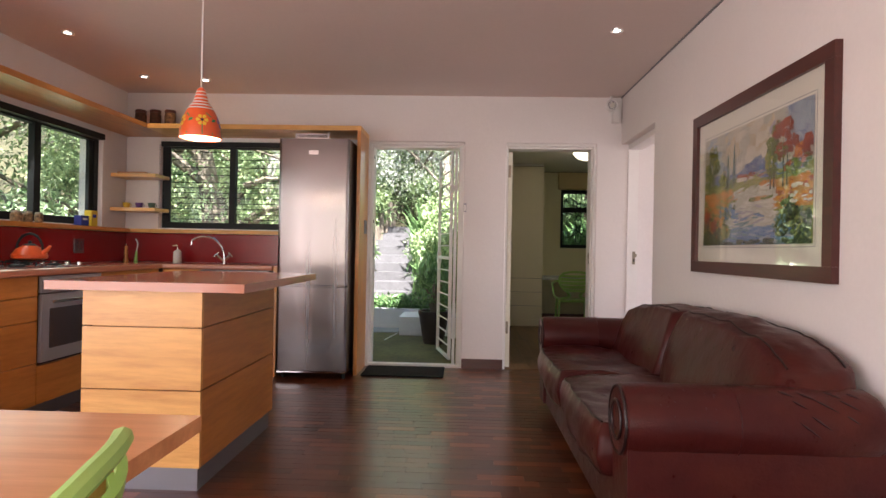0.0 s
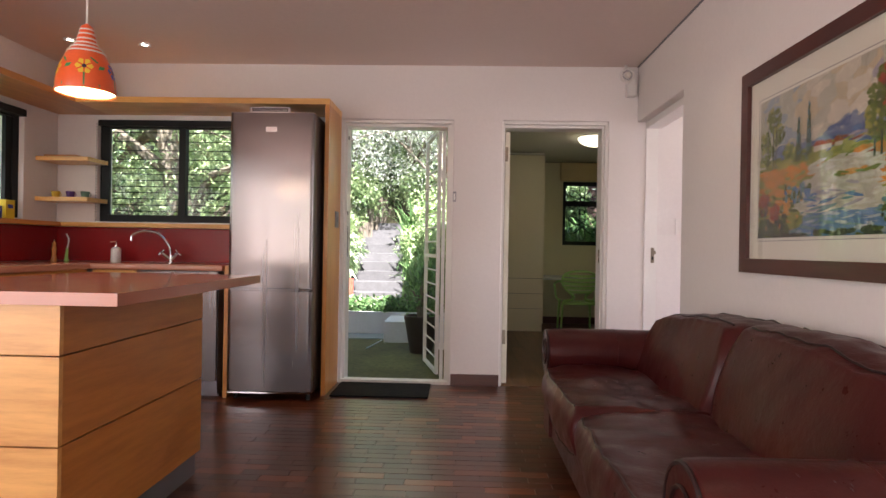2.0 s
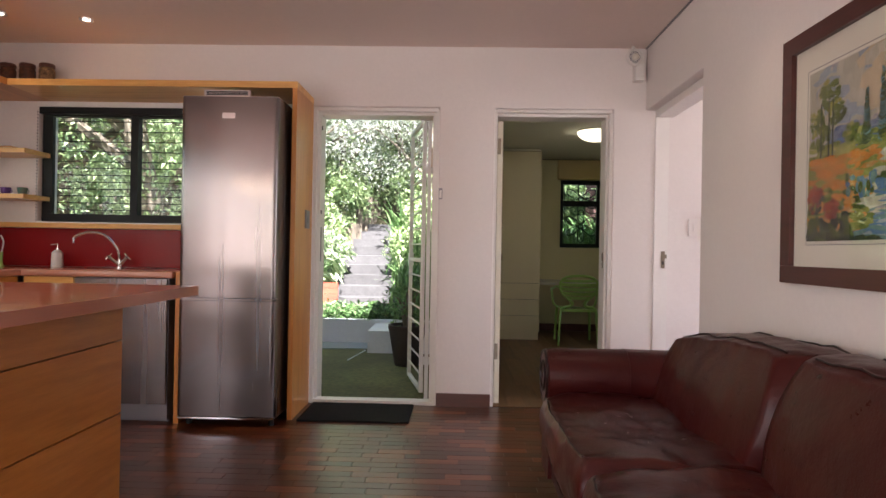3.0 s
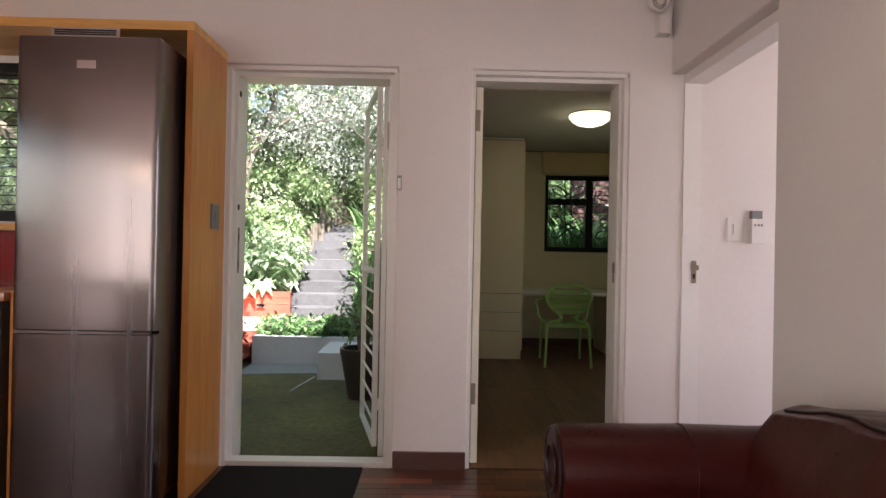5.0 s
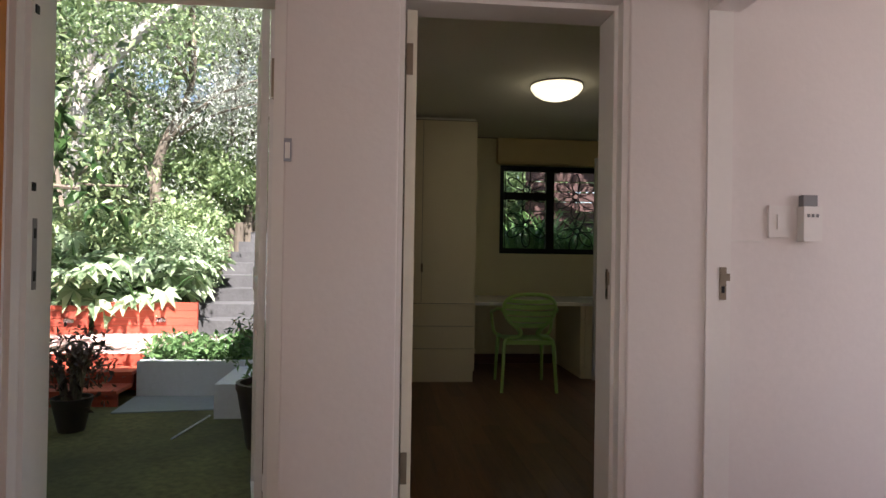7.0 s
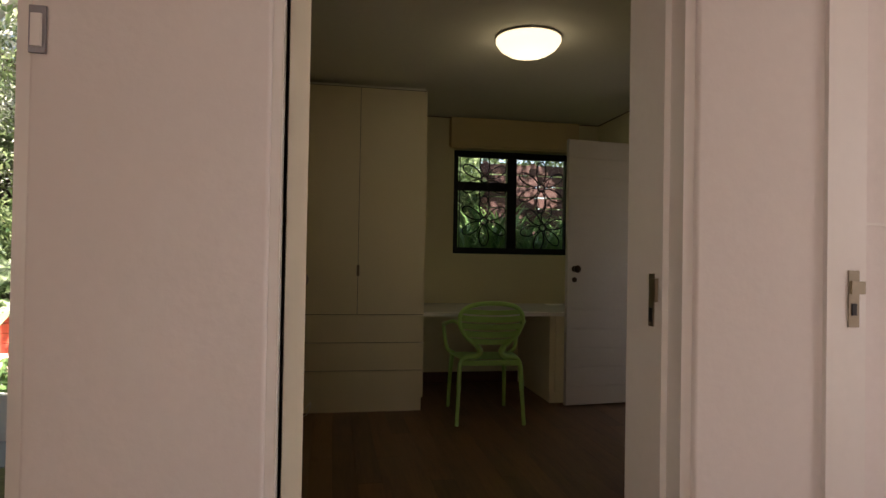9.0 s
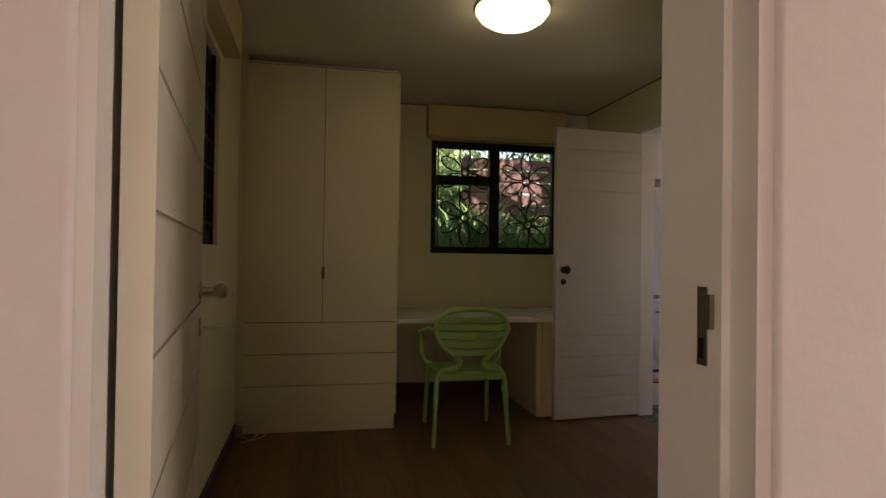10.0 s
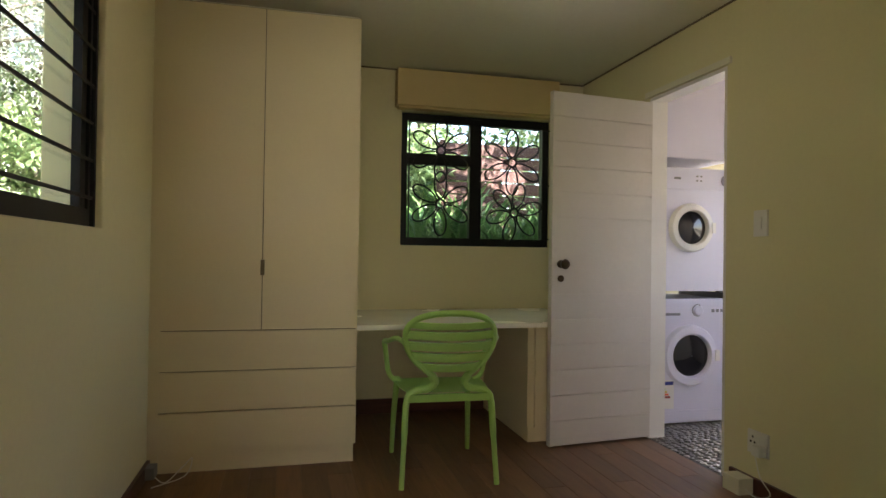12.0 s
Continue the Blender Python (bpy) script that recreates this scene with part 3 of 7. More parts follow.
drawers_y("sink_cabinet", -2.48, -2.16, KY, D - 0.02, (0.11, 0.80, TOPZ), "oak sink cabinet with a flush door")
dish = thing("dishwasher", (-1.84, D - 0.3, 0), "grey steel dishwasher under the worktop", "dishwasher")
part("body", bbox(-2.155, -1.56, KY + 0.02, D - 0.02, 0.02, TOPZ - 0.003), M["plinth"], dish)
part("door", bbox(-2.15, -1.565, KY - 0.002, KY + 0.0195, 0.12, 0.77, 0.004), M["steel"], dish)
part("control_panel", bbox(-2.15, -1.565, KY - 0.002, KY + 0.0195, 0.775, TOPZ - 0.006, 0.004), M["steel"], dish)
part("plinth", bbox(-2.15, -1.565, KY + 0.06, KY + 0.08, 0.0, 0.1), M["plinth"], dish)
# worktop, one continuous L
bm = bm_new()
ov = 0.025
pts = [(X0 + 0.002, 1.64), (KX + ov, 1.64), (KX + ov, KY - ov), (-1.52, KY - ov), (-1.52, D - 0.002), (X0 + 0.002, D - 0.002)]
lo = [bm.verts.new((x, y, KT - 0.04)) for x, y in pts]
hi = [bm.verts.new((x, y, KT)) for x, y in pts]
bm.faces.new(hi), bm.faces.new(list(reversed(lo)))
for i in range(6):
    j = (i + 1) % 6
    bm.faces.new((lo[i], lo[j], hi[j], hi[i]))
bmesh.ops.recalc_face_normals(bm, faces=bm.faces)
soften(bm, 0.004)
solo("worktop", bm, M["top"], "glossy salmon-brown L-shaped kitchen worktop", "worktop")
# splashback and ledge
spl = thing("splashback", (-2.3, D - 0.01, KT), "deep red glass splashback behind the worktop", "splashback")
part("panel", bbox(X0 + 0.012, -1.36, D - 0.012, D - 0.001, KT + 0.001, 1.226, 0.001), M["red"], spl)
part("panel", bbox(X0 + 0.001, X0 + 0.011, 1.64, D - 0.001, KT + 0.001, 1.226, 0.001), M["red"], spl)
ledge = thing("window_ledge", (-2.3, D - 0.05, 1.23), "oak ledge along the top of the splashback", "ledge")
part("board", bbox(X0 + 0.092, -1.40, D - 0.09, D - 0.001, 1.228, 1.262, 0.004), M["cab"], ledge)
part("board", bbox(X0 + 0.001, X0 + 0.09, 1.64, D - 0.001, 1.228, 1.262, 0.004), M["cab_y"], ledge)
shelf = thing("high_shelf", (-2.0, D - 0.2, 2.15), "deep oak shelf running above the windows and fridge", "shelf")
part("board", bbox(X0 + 0.43, -0.805, 4.72, D - 0.001, 2.15, 2.192, 0.003), M["cab"], shelf)
part("board", bbox(X0 + 0.001, X0 + 0.428, 1.2, D - 0.001, 2.15, 2.192, 0.003), M["cab_y"], shelf)
# fridge housing
part("side_panel", bbox(-0.837, -0.806, 4.72, D - 0.001, 0.0, 2.149, 0.002), M["cab_z"], shelf)
part("side_panel", bbox(-1.515, -1.485, 4.58, D - 0.001, 0.0, 0.948, 0.002), M["cab_z"], shelf)

fr = thing("fridge_freezer", (-1.16, 4.8, 0), "tall brushed steel fridge freezer in an oak housing", "fridge")
FX0, FX1, FY = -1.462, -0.862, 4.50
part("body", bbox(FX0 + 0.005, FX1 - 0.005, FY + 0.062, 5.12, 0.05, 2.04, 0.006), M["steel"], fr, "steel cabinet sides")


def fridge_door(z0, z1):
    bm = bm_new()
    box(bm, FX0, FX1, FY, FY + 0.058, z0, z1)
    es = [e for e in bm.edges if abs(e.verts[0].co.y - FY) < 1e-5 and abs(e.verts[1].co.y - FY) < 1e-5 and abs(e.verts[0].co.z - e.verts[1].co.z) > 0.1]
    bmesh.ops.bevel(bm, geom=es, offset=0.028, segments=5, profile=0.5, affect="EDGES")
    return soften(bm, 0.003, 1, 60)


up = part("upper_door", fridge_door(0.797, 2.035), M["steel"], fr)
part("logo_plate", bbox(-1.205, -1.125, FY - 0.003, FY - 0.0005, 1.90, 1.935, 0.001), M["chrome"], up, "small bright badge")
low = part("lower_door", fridge_door(0.07, 0.783), M["steel"], fr)
part("handle_strip", bbox(FX0 + 0.02, FX1 - 0.02, FY - 0.006, FY + 0.02, 0.784, 0.796, 0.002), M["steel"], fr, "bright handle groove")
part("handle_strip", bbox(FX0 + 0.01, FX1 - 0.01, FY - 0.003, FY + 0.03, 0.058, 0.068, 0.002), M["chrome"], fr)
part("top_grille", bbox(-1.33, -1.04, FY + 0.02, FY + 0.08, 2.041, 2.08, 0.004), M["chrome"], fr, "bright framed grille")
part("door_trim", bbox(FX0 + 0.004, FX1 - 0.004, FY + 0.012, FY + 0.05, 2.0355, 2.0395, 0.001), M["chrome"], fr)
for i in range(3):
    part("slot", bbox(-1.315, -1.055, FY + 0.0175, FY + 0.0195, 2.048 + i * 0.009, 2.0535 + i * 0.009), M["black"], fr)
for x in (FX0 + 0.04, FX1 - 0.04):
    bm = bm_new()
    lathe(bm, [(0.018, 0.0), (0.018, 0.05)], 12, pose(x, FY + 0.1, 0))
    part("foot", bm, M["black"], fr)
for x in (FX0 + 0.04, FX1 - 0.04):
    bm = bm_new()
    lathe(bm, [(0.018, 0.0), (0.018, 0.05)], 12, pose(x, 5.05, 0))
    part("foot", bm, M["black"], fr)
wsw = thing("panel_socket", (-0.8, 5.01, 1.31), "grey metal switch plate on the oak panel", "switch")
part("plate", bbox(-0.8055, -0.794, 4.965, 5.06, 1.25, 1.375, 0.003), M["plinth"], wsw)
part("rocker", bbox(-0.7938, -0.789, 4.995, 5.03, 1.29, 1.335, 0.002), M["grey_pl"], wsw)

# island
isl = thing("kitchen_island", (-1.33, 2.63, 0), "oak island with grooved side panels and steel plinth", "kitchen island")
IX0, IX1, IY0, IY1 = -1.612, -1.06, 2.11, 3.16
part("body", bbox(IX0 + 0.03, IX1 - 0.03, IY0 + 0.03, IY1 - 0.02, 0.105, 0.905), M["cab_z"], isl)
part("plinth", bbox(IX0 + 0.03, IX1 - 0.012, IY0 + 0.012, IY1 - 0.03, 0.0, 0.104, 0.002), M["plinth"], isl)
# Front panel in the lit oak tone, flanks in the shaded one.
for a, b in ((0.106, 0.452), (0.458, 0.738), (0.744, 0.905)):
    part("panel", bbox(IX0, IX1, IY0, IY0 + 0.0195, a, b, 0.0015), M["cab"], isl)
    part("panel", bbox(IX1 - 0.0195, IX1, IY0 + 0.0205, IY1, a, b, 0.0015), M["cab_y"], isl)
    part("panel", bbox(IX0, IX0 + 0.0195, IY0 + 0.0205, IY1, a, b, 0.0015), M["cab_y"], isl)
solo("island_worktop", bbox(-1.76, -0.85, 2.06, 3.37, 0.906, 0.946, 0.004), M["top"], "glossy salmon-brown island worktop with wide overhang", "worktop")


# windows
def window_x(name, x0, x1, z0, z1, y, label, mullions, t=0.05, sills=True):
    """A black metal window in a wall along x, at depth y."""
    w = tagged(thing(name, (x0, y, z0), label, "window"), kind="structure")
    part("window_frame", bbox(x0, x0 + t, y, y + 0.06, z0, z1, 0.003), M["black"], w)
    part("window_frame", bbox(x1 - t, x1, y, y + 0.06, z0, z1, 0.003), M["black"], w)
    part("window_frame", bbox(x0 + t, x1 - t, y, y + 0.06, z1 - t, z1, 0.003), M["black"], w)
    part("window_frame", bbox(x0 + t, x1 - t, y, y + 0.06, z0, z0 + t, 0.003), M["black"], w)
    for mx, mw in mullions:
        part("mullion", bbox(mx - mw / 2, mx + mw / 2, y - 0.004, y + 0.055, z0 + t, z1 - t, 0.003), M["black"], w)
    g = part("pane", bbox(x0 + t, x1 - t, y + 0.03, y + 0.034, z0 + t, z1 - t), M["glass"], w)
    g.visible_shadow = False
    return w


w1 = window_x("window_1", KWIN[0] + 0.004, KWIN[1] - 0.004, 1.279, 2.106, D + 0.04, "black framed sliding window over the sink", [(-2.13, 0.055)], 0.055)
part("sash", bbox(-2.76, -2.735, D + 0.03, D + 0.05, 1.335, 2.05, 0.002), M["black"], w1)
part("roller_box", bbox(KWIN[0] + 0.01, KWIN[1] - 0.01, D - 0.012, D + 0.035, 2.06, 2.108, 0.006), M["black"], w1)
for i in range(13):
    bm = bm_new()
    z = 1.37 + i * 0.052 if i < 7 else 1.73 + (i - 7) * 0.075
    if z < 2.07:
        tube(bm, [(KWIN[0] + 0.06, D + 0.125, z), (KWIN[1] - 0.06, D + 0.125, z)], 0.004, 6)
        part("bar", bm, M["black"], w1)
bm = bm_new()
# ball chain of the blind
for i in range(36):
    bmesh.ops.create_icosphere(bm, subdivisions=1, radius=0.006, matrix=Matrix.Translation((KWIN[0] - 0.004, D - 0.008, 1.285 + i * 0.0225)))
part("blind_chain", bm, M["grey_pl"], w1)

w2 = tagged(thing("window_2", (X0, 3.3, 1.28), "black framed sliding kitchen window above the hob", "window"), kind="structure")
wy0, wy1, wx = LWIN[0] + 0.004, LWIN[1] - 0.004, X0 - 0.10
for a in ((wy0, wy0 + 0.06, 1.279, 2.096), (wy1 - 0.06, wy1, 1.279, 2.096), (wy0 + 0.06, wy1 - 0.06, 2.03, 2.096), (wy0 + 0.06, wy1 - 0.06, 1.279, 1.335)):
    part("window_frame", bbox(wx, wx + 0.06, *a, 0.003), M["black"], w2)
for y, k in ((4.0, 0.05), (3.0, 0.05)):
    part("mullion", bbox(wx - 0.004, wx + 0.064, y - k / 2, y + k / 2, 1.335, 2.03, 0.003), M["black"], w2)
part("sash", bbox(wx + 0.062, wx + 0.085, 3.925, 3.95, 1.335, 2.03, 0.003), M["black"], w2)
part("sash", bbox(wx + 0.02, wx + 0.05, wy1 - 0.12, wy1 - 0.064, 1.335, 2.03, 0.003), M["black"], w2)
g = part("pane", bbox(wx + 0.03, wx + 0.034, wy0 + 0.06, wy1 - 0.06, 1.335, 2.03), M["glass"], w2)
g.visible_shadow = False
part("roller_box", bbox(wx + 0.061, X0 + 0.02, wy0 + 0.01, wy1 - 0.002, 2.045, 2.096, 0.006), M["black"], w2)

# corner shelves
for z, ln in ((1.735, 0.42), (1.42, 0.42)):
    s = solo("corner_shelf", bbox(X0 + 0.003, X0 + ln, 4.9, D - 0.001, z, z + 0.032, 0.003), M["cab"], "short oak shelf fixed in the kitchen corner", "shelf", "corner shelves")
for i, z in enumerate((1.768, 1.777)):
    solo("tray", bbox(X0 + 0.04, X0 + 0.33 - i * 0.03, 4.94, D - 0.02, z, z + 0.008, 0.002), M["cab_y"] if i else M["skirting"], "thin wooden tray stacked on the shelf", "tray", "trays")


def cup(x, y, z, col, r=0.034, h=0.05):
    t = thing("cup", (x, y, z), "small glazed " + col + " cup on the oak shelf", "cup", "cups on the shelf")
    bm = bm_new()
    lathe(bm, [(r * 0.55, 0), (r * 0.8, h * 0.25), (r, h), (r * 0.9, h), (r * 0.7, h * 0.3), (r * 0.3, h * 0.12)], 20, pose(x, y, z), caps=True)
    part("bowl", bm, M["cup_" + col], t)
    bm = bm_new()
    tube(bm, [(x + r * 0.9 + 0.016 * math.sin(a), y, z + h * 0.5 + 0.014 * math.cos(a)) for a in [math.pi * k / 6 for k in range(7)]], 0.003, 6)
    part("handle", bm, M["cup_" + col], t)


for col, rgb in (("yellow", (0.75, 0.5, 0.06)), ("purple", (0.13, 0.06, 0.22)), ("green", (0.12, 0.2, 0.16))):
    M["cup_" + col] = plain("glaze_" + col, rgb, 0.2, var=0.1, coarse=20, bump=0)
cup(X0 + 0.10, 5.0, 1.452, "yellow")
cup(X0 + 0.22, 5.0, 1.452, "purple")
cup(X0 + 0.34, 5.0, 1.452, "green")

# jars on the high shelf
M["jar_fill"] = plain("dried_beans", (0.16, 0.06, 0.03), 0.6, var=0.6, coarse=40, fine=90, bump=0.4)
M["jar_fill2"] = plain("mixed_pasta", (0.5, 0.3, 0.14), 0.6, var=0.8, coarse=38, fine=90, bump=0.4)
for i, x in enumerate((-2.93, -2.79, -2.65)):
    t = thing("storage_jar", (x, 5.0, 2.192), "glass storage jar filled with " + ("dark beans" if i < 2 else "mixed pasta"), "jar", "jars on the high shelf")
    bm = bm_new()
    lathe(bm, [(0.046, 0.0), (0.05, 0.01), (0.05, 0.13), (0.042, 0.15)], 20, pose(x, 5.0, 2.192))
    part("jar", bm, M["jar_fill"] if i < 2 else M["jar_fill2"], t)
    bm = bm_new()
    lathe(bm, [(0.043, 0.15), (0.05, 0.152), (0.05, 0.172), (0.044, 0.178)], 20, pose(x, 5.0, 2.192))
    part("lid", bm, M["skirting"], t, "dark lid")

# hob, kettle, socket
hob = thing("hob", (-2.82, 3.5, KT), "stainless gas hob with four burners and knobs", "hob")
part("plate", bbox(-3.08, -2.6, 3.02, 3.74, KT, KT + 0.008, 0.003), M["steel"], hob)
for x in (-2.96, -2.74):
    for y in (3.2, 3.55):
        bm = bm_new()
        lathe(bm, [(0.045, 0.008), (0.045, 0.018), (0.03, 0.024)], 16, pose(x, y, KT))
        b = part("burner", bm, M["black"], hob)
        bm = bm_new()
        for a in range(4):
            c, s_ = math.cos(a * math.pi / 2 + 0.78), math.sin(a * math.pi / 2 + 0.78)
            tube(bm, [(x + c * 0.02, y + s_ * 0.02, KT + 0.036), (x + c * 0.1, y + s_ * 0.1, KT + 0.036), (x + c * 0.1, y + s_ * 0.1, KT + 0.009)], 0.005, 6)
        part("pan_support", bm, M["black"], hob)
for i in range(5):
    bm = bm_new()
    lathe(bm, [(0.018, 0.008), (0.018, 0.02), (0.014, 0.032)], 14, pose(-2.64 - i * 0.0, 3.62 + 0.0, KT) @ pose(-0.012 - i * 0.09, 0.07, 0))
    part("knob", bm, M["chrome"], hob)
ket = thing("kettle", (-2.95, 3.56, KT + 0.04), "orange enamel whistling kettle on the gas hob", "kettle")
km = pose(-2.95, 3.6, KT + 0.041)
bm = bm_new()
lathe(bm, [(0.085, 0.0), (0.11, 0.012), (0.112, 0.035), (0.085, 0.075), (0.05, 0.095), (0.045, 0.1)], 28, km)
part("body", bm, M["orange"], ket)
bm = bm_new()
lathe(bm, [(0.046, 0.1), (0.03, 0.112), (0.01, 0.115), (0.012, 0.13), (0.004, 0.135)], 20, km)
part("lid", bm, M["black"], ket)
bm = bm_new()
tube(bm, [km @ Vector((0.095 * math.cos(a), 0.095 * math.sin(a) * 0.0 + 0.0, 0.07 + 0.115 * math.sin(a))) for a in [math.pi * k / 10 for k in range(11)]], 0.009, 8)
part("handle", bm, M["black"], ket)
bm = bm_new()
tube(bm, [km @ Vector(p) for p in ((0.09, 0, 0.045), (0.13, 0, 0.075), (0.15, 0, 0.1))], [0.02, 0.013, 0.01], 10)
part("spout", bm, M["orange"], ket)
sock = thing("power_socket", (X0 + 0.015, 4.44, 1.09), "brushed metal double power socket on the splashback", "socket")
part("plate", bbox(X0 + 0.012, X0 + 0.02, 4.37, 4.50, 1.03, 1.15, 0.002), M["steel"], sock)
for dy, dz in ((-0.025, -0.02), (0.025, -0.02), (0, 0.005), (-0.025, 0.035), (0.025, 0.035)):
    part("hole", bbox(X0 + 0.0202, X0 + 0.0215, 4.435 + dy - 0.007, 4.435 + dy + 0.007, 1.085 + dz - 0.007, 1.085 + dz + 0.007), M["black"], sock)

# tap, soap, mill, brush
tap = thing("mixer_tap", (-2.12, 5.02, KT), "chrome swan-neck mixer tap with cross handles", "tap")
bm = bm_new()
lathe(bm, [(0.028, 0.0), (0.028, 0.008), (0.016, 0.014), (0.016, 0.06)], 16, pose(-2.12, 5.02, KT))
part("base", bm, M["chrome"], tap)
bm = bm_new()
tube(bm, smooth_path([(-2.12, 5.02, KT + 0.05), (-2.13, 5.01, KT + 0.13), (-2.20, 4.98, KT + 0.225), (-2.30, 4.95, KT + 0.245), (-2.375, 4.92, KT + 0.215), (-2.385, 4.915, KT + 0.17)], 5), 0.010, 10)
part("spout", bm, M["chrome"], tap)
for s_ in (-1, 1):
    bm = bm_new()
    tube(bm, [(-2.12, 5.02, KT + 0.02), (-2.12 + s_ * 0.06, 5.0, KT + 0.075)], [0.014, 0.011], 10)
    for a in (0, 1):
        d = Vector((0.6 * -s_, 0.0, 0.6)) if a else Vector((0.0, 0.8, 0.0))
        c = Vector((-2.12 + s_ * 0.066, 5.0, KT + 0.082))
        tube(bm, [c - d * 0.035, c + d * 0.035], 0.005, 8)
    part("cross_handle", bm, M["chrome"], tap)
soap = thing("soap_dispenser", (-2.565, 5.02, KT), "white ceramic soap dispenser with a pump", "soap dispenser")
bm = bm_new()
lathe(bm, [(0.036, 0.0), (0.038, 0.01), (0.036, 0.1), (0.018, 0.118)], 20, pose(-2.565, 5.02, KT))
part("bottle", bm, M["white_pl"], soap)
bm = bm_new()
lathe(bm, [(0.012, 0.118), (0.012, 0.135), (0.004, 0.137), (0.004, 0.16)], 12, pose(-2.565, 5.02, KT))
tube(bm, [(-2.565, 5.02, KT + 0.16), (-2.60, 5.0, KT + 0.155)], 0.005, 8)
part("pump", bm, M["chrome"], soap)
mill = thing("pepper_mill", (-3.0, 4.92, KT), "turned light wood pepper mill on the worktop", "pepper mill")
bm = bm_new()
lathe(bm, [(0.022, 0.0), (0.024, 0.01), (0.014, 0.05), (0.018, 0.1), (0.012, 0.11), (0.016, 0.135), (0.006, 0.15)], 16, pose(-3.0, 4.92, KT))
part("body", bm, M["cab_z"], mill)
bm = bm_new()
lathe(bm, [(0.003, 0.15), (0.007, 0.157), (0.003, 0.17)], 10, pose(-3.0, 4.92, KT))
part("knob", bm, M["chrome"], mill)
brush = thing("dish_brush", (-2.94, 4.98, KT), "green and white dish brush standing on the worktop", "brush")
bm = bm_new()
tube(bm, [(-2.94, 4.98, KT), (-2.94, 4.98, KT + 0.03), (-2.938, 4.985, KT + 0.1)], [0.02, 0.012, 0.009], 8)
part("handle", bm, M["lime"], brush)
bm = bm_new()
tube(bm, smooth_path([(-2.938, 4.985, KT + 0.1), (-2.93, 4.99, KT + 0.17), (-2.95, 4.99, KT + 0.215)]), 0.005, 8)
part("neck", bm, M["white_pl"], brush)
# packets and jars on the ledge
M["blue_card"] = plain("blue_carton", (0.02, 0.03, 0.25), 0.5, var=0.1)
M["yellow_card"] = plain("yellow_carton", (0.75, 0.52, 0.02), 0.5, var=0.1)
for y, w, h, mk, lab in ((4.42, 0.1, 0.085, "blue_card", "dark blue carton on the window ledge"), (4.55, 0.085, 0.135, "yellow_card", "yellow carton on the window ledge")):
    t = thing("carton", (X0 + 0.045, y, 1.262), lab, "carton", "cartons on the ledge")
    part("box", bbox(X0 + 0.012, X0 + 0.075, y - w / 2, y + w / 2, 1.262, 1.262 + h, 0.003), M[mk], t)
    part("label_band", bbox(X0 + 0.0755, X0 + 0.0765, y - w * 0.3, y + w * 0.3, 1.262 + h * 0.55, 1.262 + h * 0.75), M["blue_card"] if mk[0] == "y" else M["white_pl"], t)
M["clear"] = glass("jar_glass", (0.92, 0.93, 0.9))
for y, r in ((3.78, 0.042), (3.67, 0.05), (3.9, 0.036)):
    t = thing("preserve_jar", (X0 + 0.045, y, 1.262), "small jar of preserves with a lid on the ledge", "jar", "jars on the ledge")
    bm = bm_new()
    lathe(bm, [(r * 0.8, 0.0), (r * 0.84, 0.055), (r * 0.66, 0.065)], 16, pose(X0 + 0.047, y, 1.262))
    part("jar", bm, M["jar_fill2"], t)
    bm = bm_new()
    lathe(bm, [(r * 0.7, 0.065), (r * 0.7, 0.08)], 16, pose(X0 + 0.047, y, 1.262))
    part("lid", bm, M["brass"], t)

# pendant lamp
PX, PY, PZ = -1.30, 2.6, 1.685
pen = thing("pendant_lamp", (PX, PY, PZ), "orange hand-painted pendant lamp with yellow flowers", "pendant lamp")
prof = [(0.106, 0.0), (0.108, 0.012), (0.104, 0.05), (0.092, 0.1), (0.072, 0.145), (0.05, 0.178), (0.036, 0.195)]


def shade_r(z):
    for (r0, a), (r1, b) in zip(prof, prof[1:]):
        if a <= z <= b:
            return r0 + (r1 - r0) * (z - a) / (b - a)
    return prof[-1][0]


bm = bm_new()
lathe(bm, prof + [(0.03, 0.195), (0.066, 0.143), (0.087, 0.098), (0.099, 0.05), (0.102, 0.004)], 36, pose(PX, PY, PZ), caps=False)
shd = part("shade", bm, M["orange"], pen)
bm = bm_new()
lathe(bm, [(0.1015, 0.004), (0.0985, 0.05), (0.0865, 0.098), (0.0655, 0.143), (0.03, 0.19)], 36, pose(PX, PY, PZ), caps=False)
part("lining", bm, M["cream_in"], shd, "cream inner lining")
bm = bm_new()
lathe(bm, [(0.036, 0.194), (0.034, 0.215), (0.026, 0.236), (0.026, 0.25), (0.02, 0.262), (0.008, 0.272)], 24, pose(PX, PY, PZ))
part("cap", bm, M["orange"], pen)
for z, r in ((0.152, 0.0705), (0.17, 0.0585), (0.188, 0.0435), (0.206, 0.0362), (0.226, 0.031), (0.244, 0.0272)):
    bm = bm_new()
    lathe(bm, [(r - 0.001, z), (r + 0.0006, z + 0.001), (r - 0.001, z + 0.006), (r - 0.004, z + 0.003)], 28, pose(PX, PY, PZ), caps=False)
    part("stripe", bm, M["white_pl"], pen, "white painted ring")
for n_, c in (("petal_yellow", (0.85, 0.6, 0.05)), ("petal_blue", (0.08, 0.16, 0.55)), ("stem_green", (0.05, 0.28, 0.1)), ("eye_dark", (0.03, 0.02, 0.05))):
    M[n_] = plain(n_, c, 0.4, var=0.1, coarse=20, bump=0)


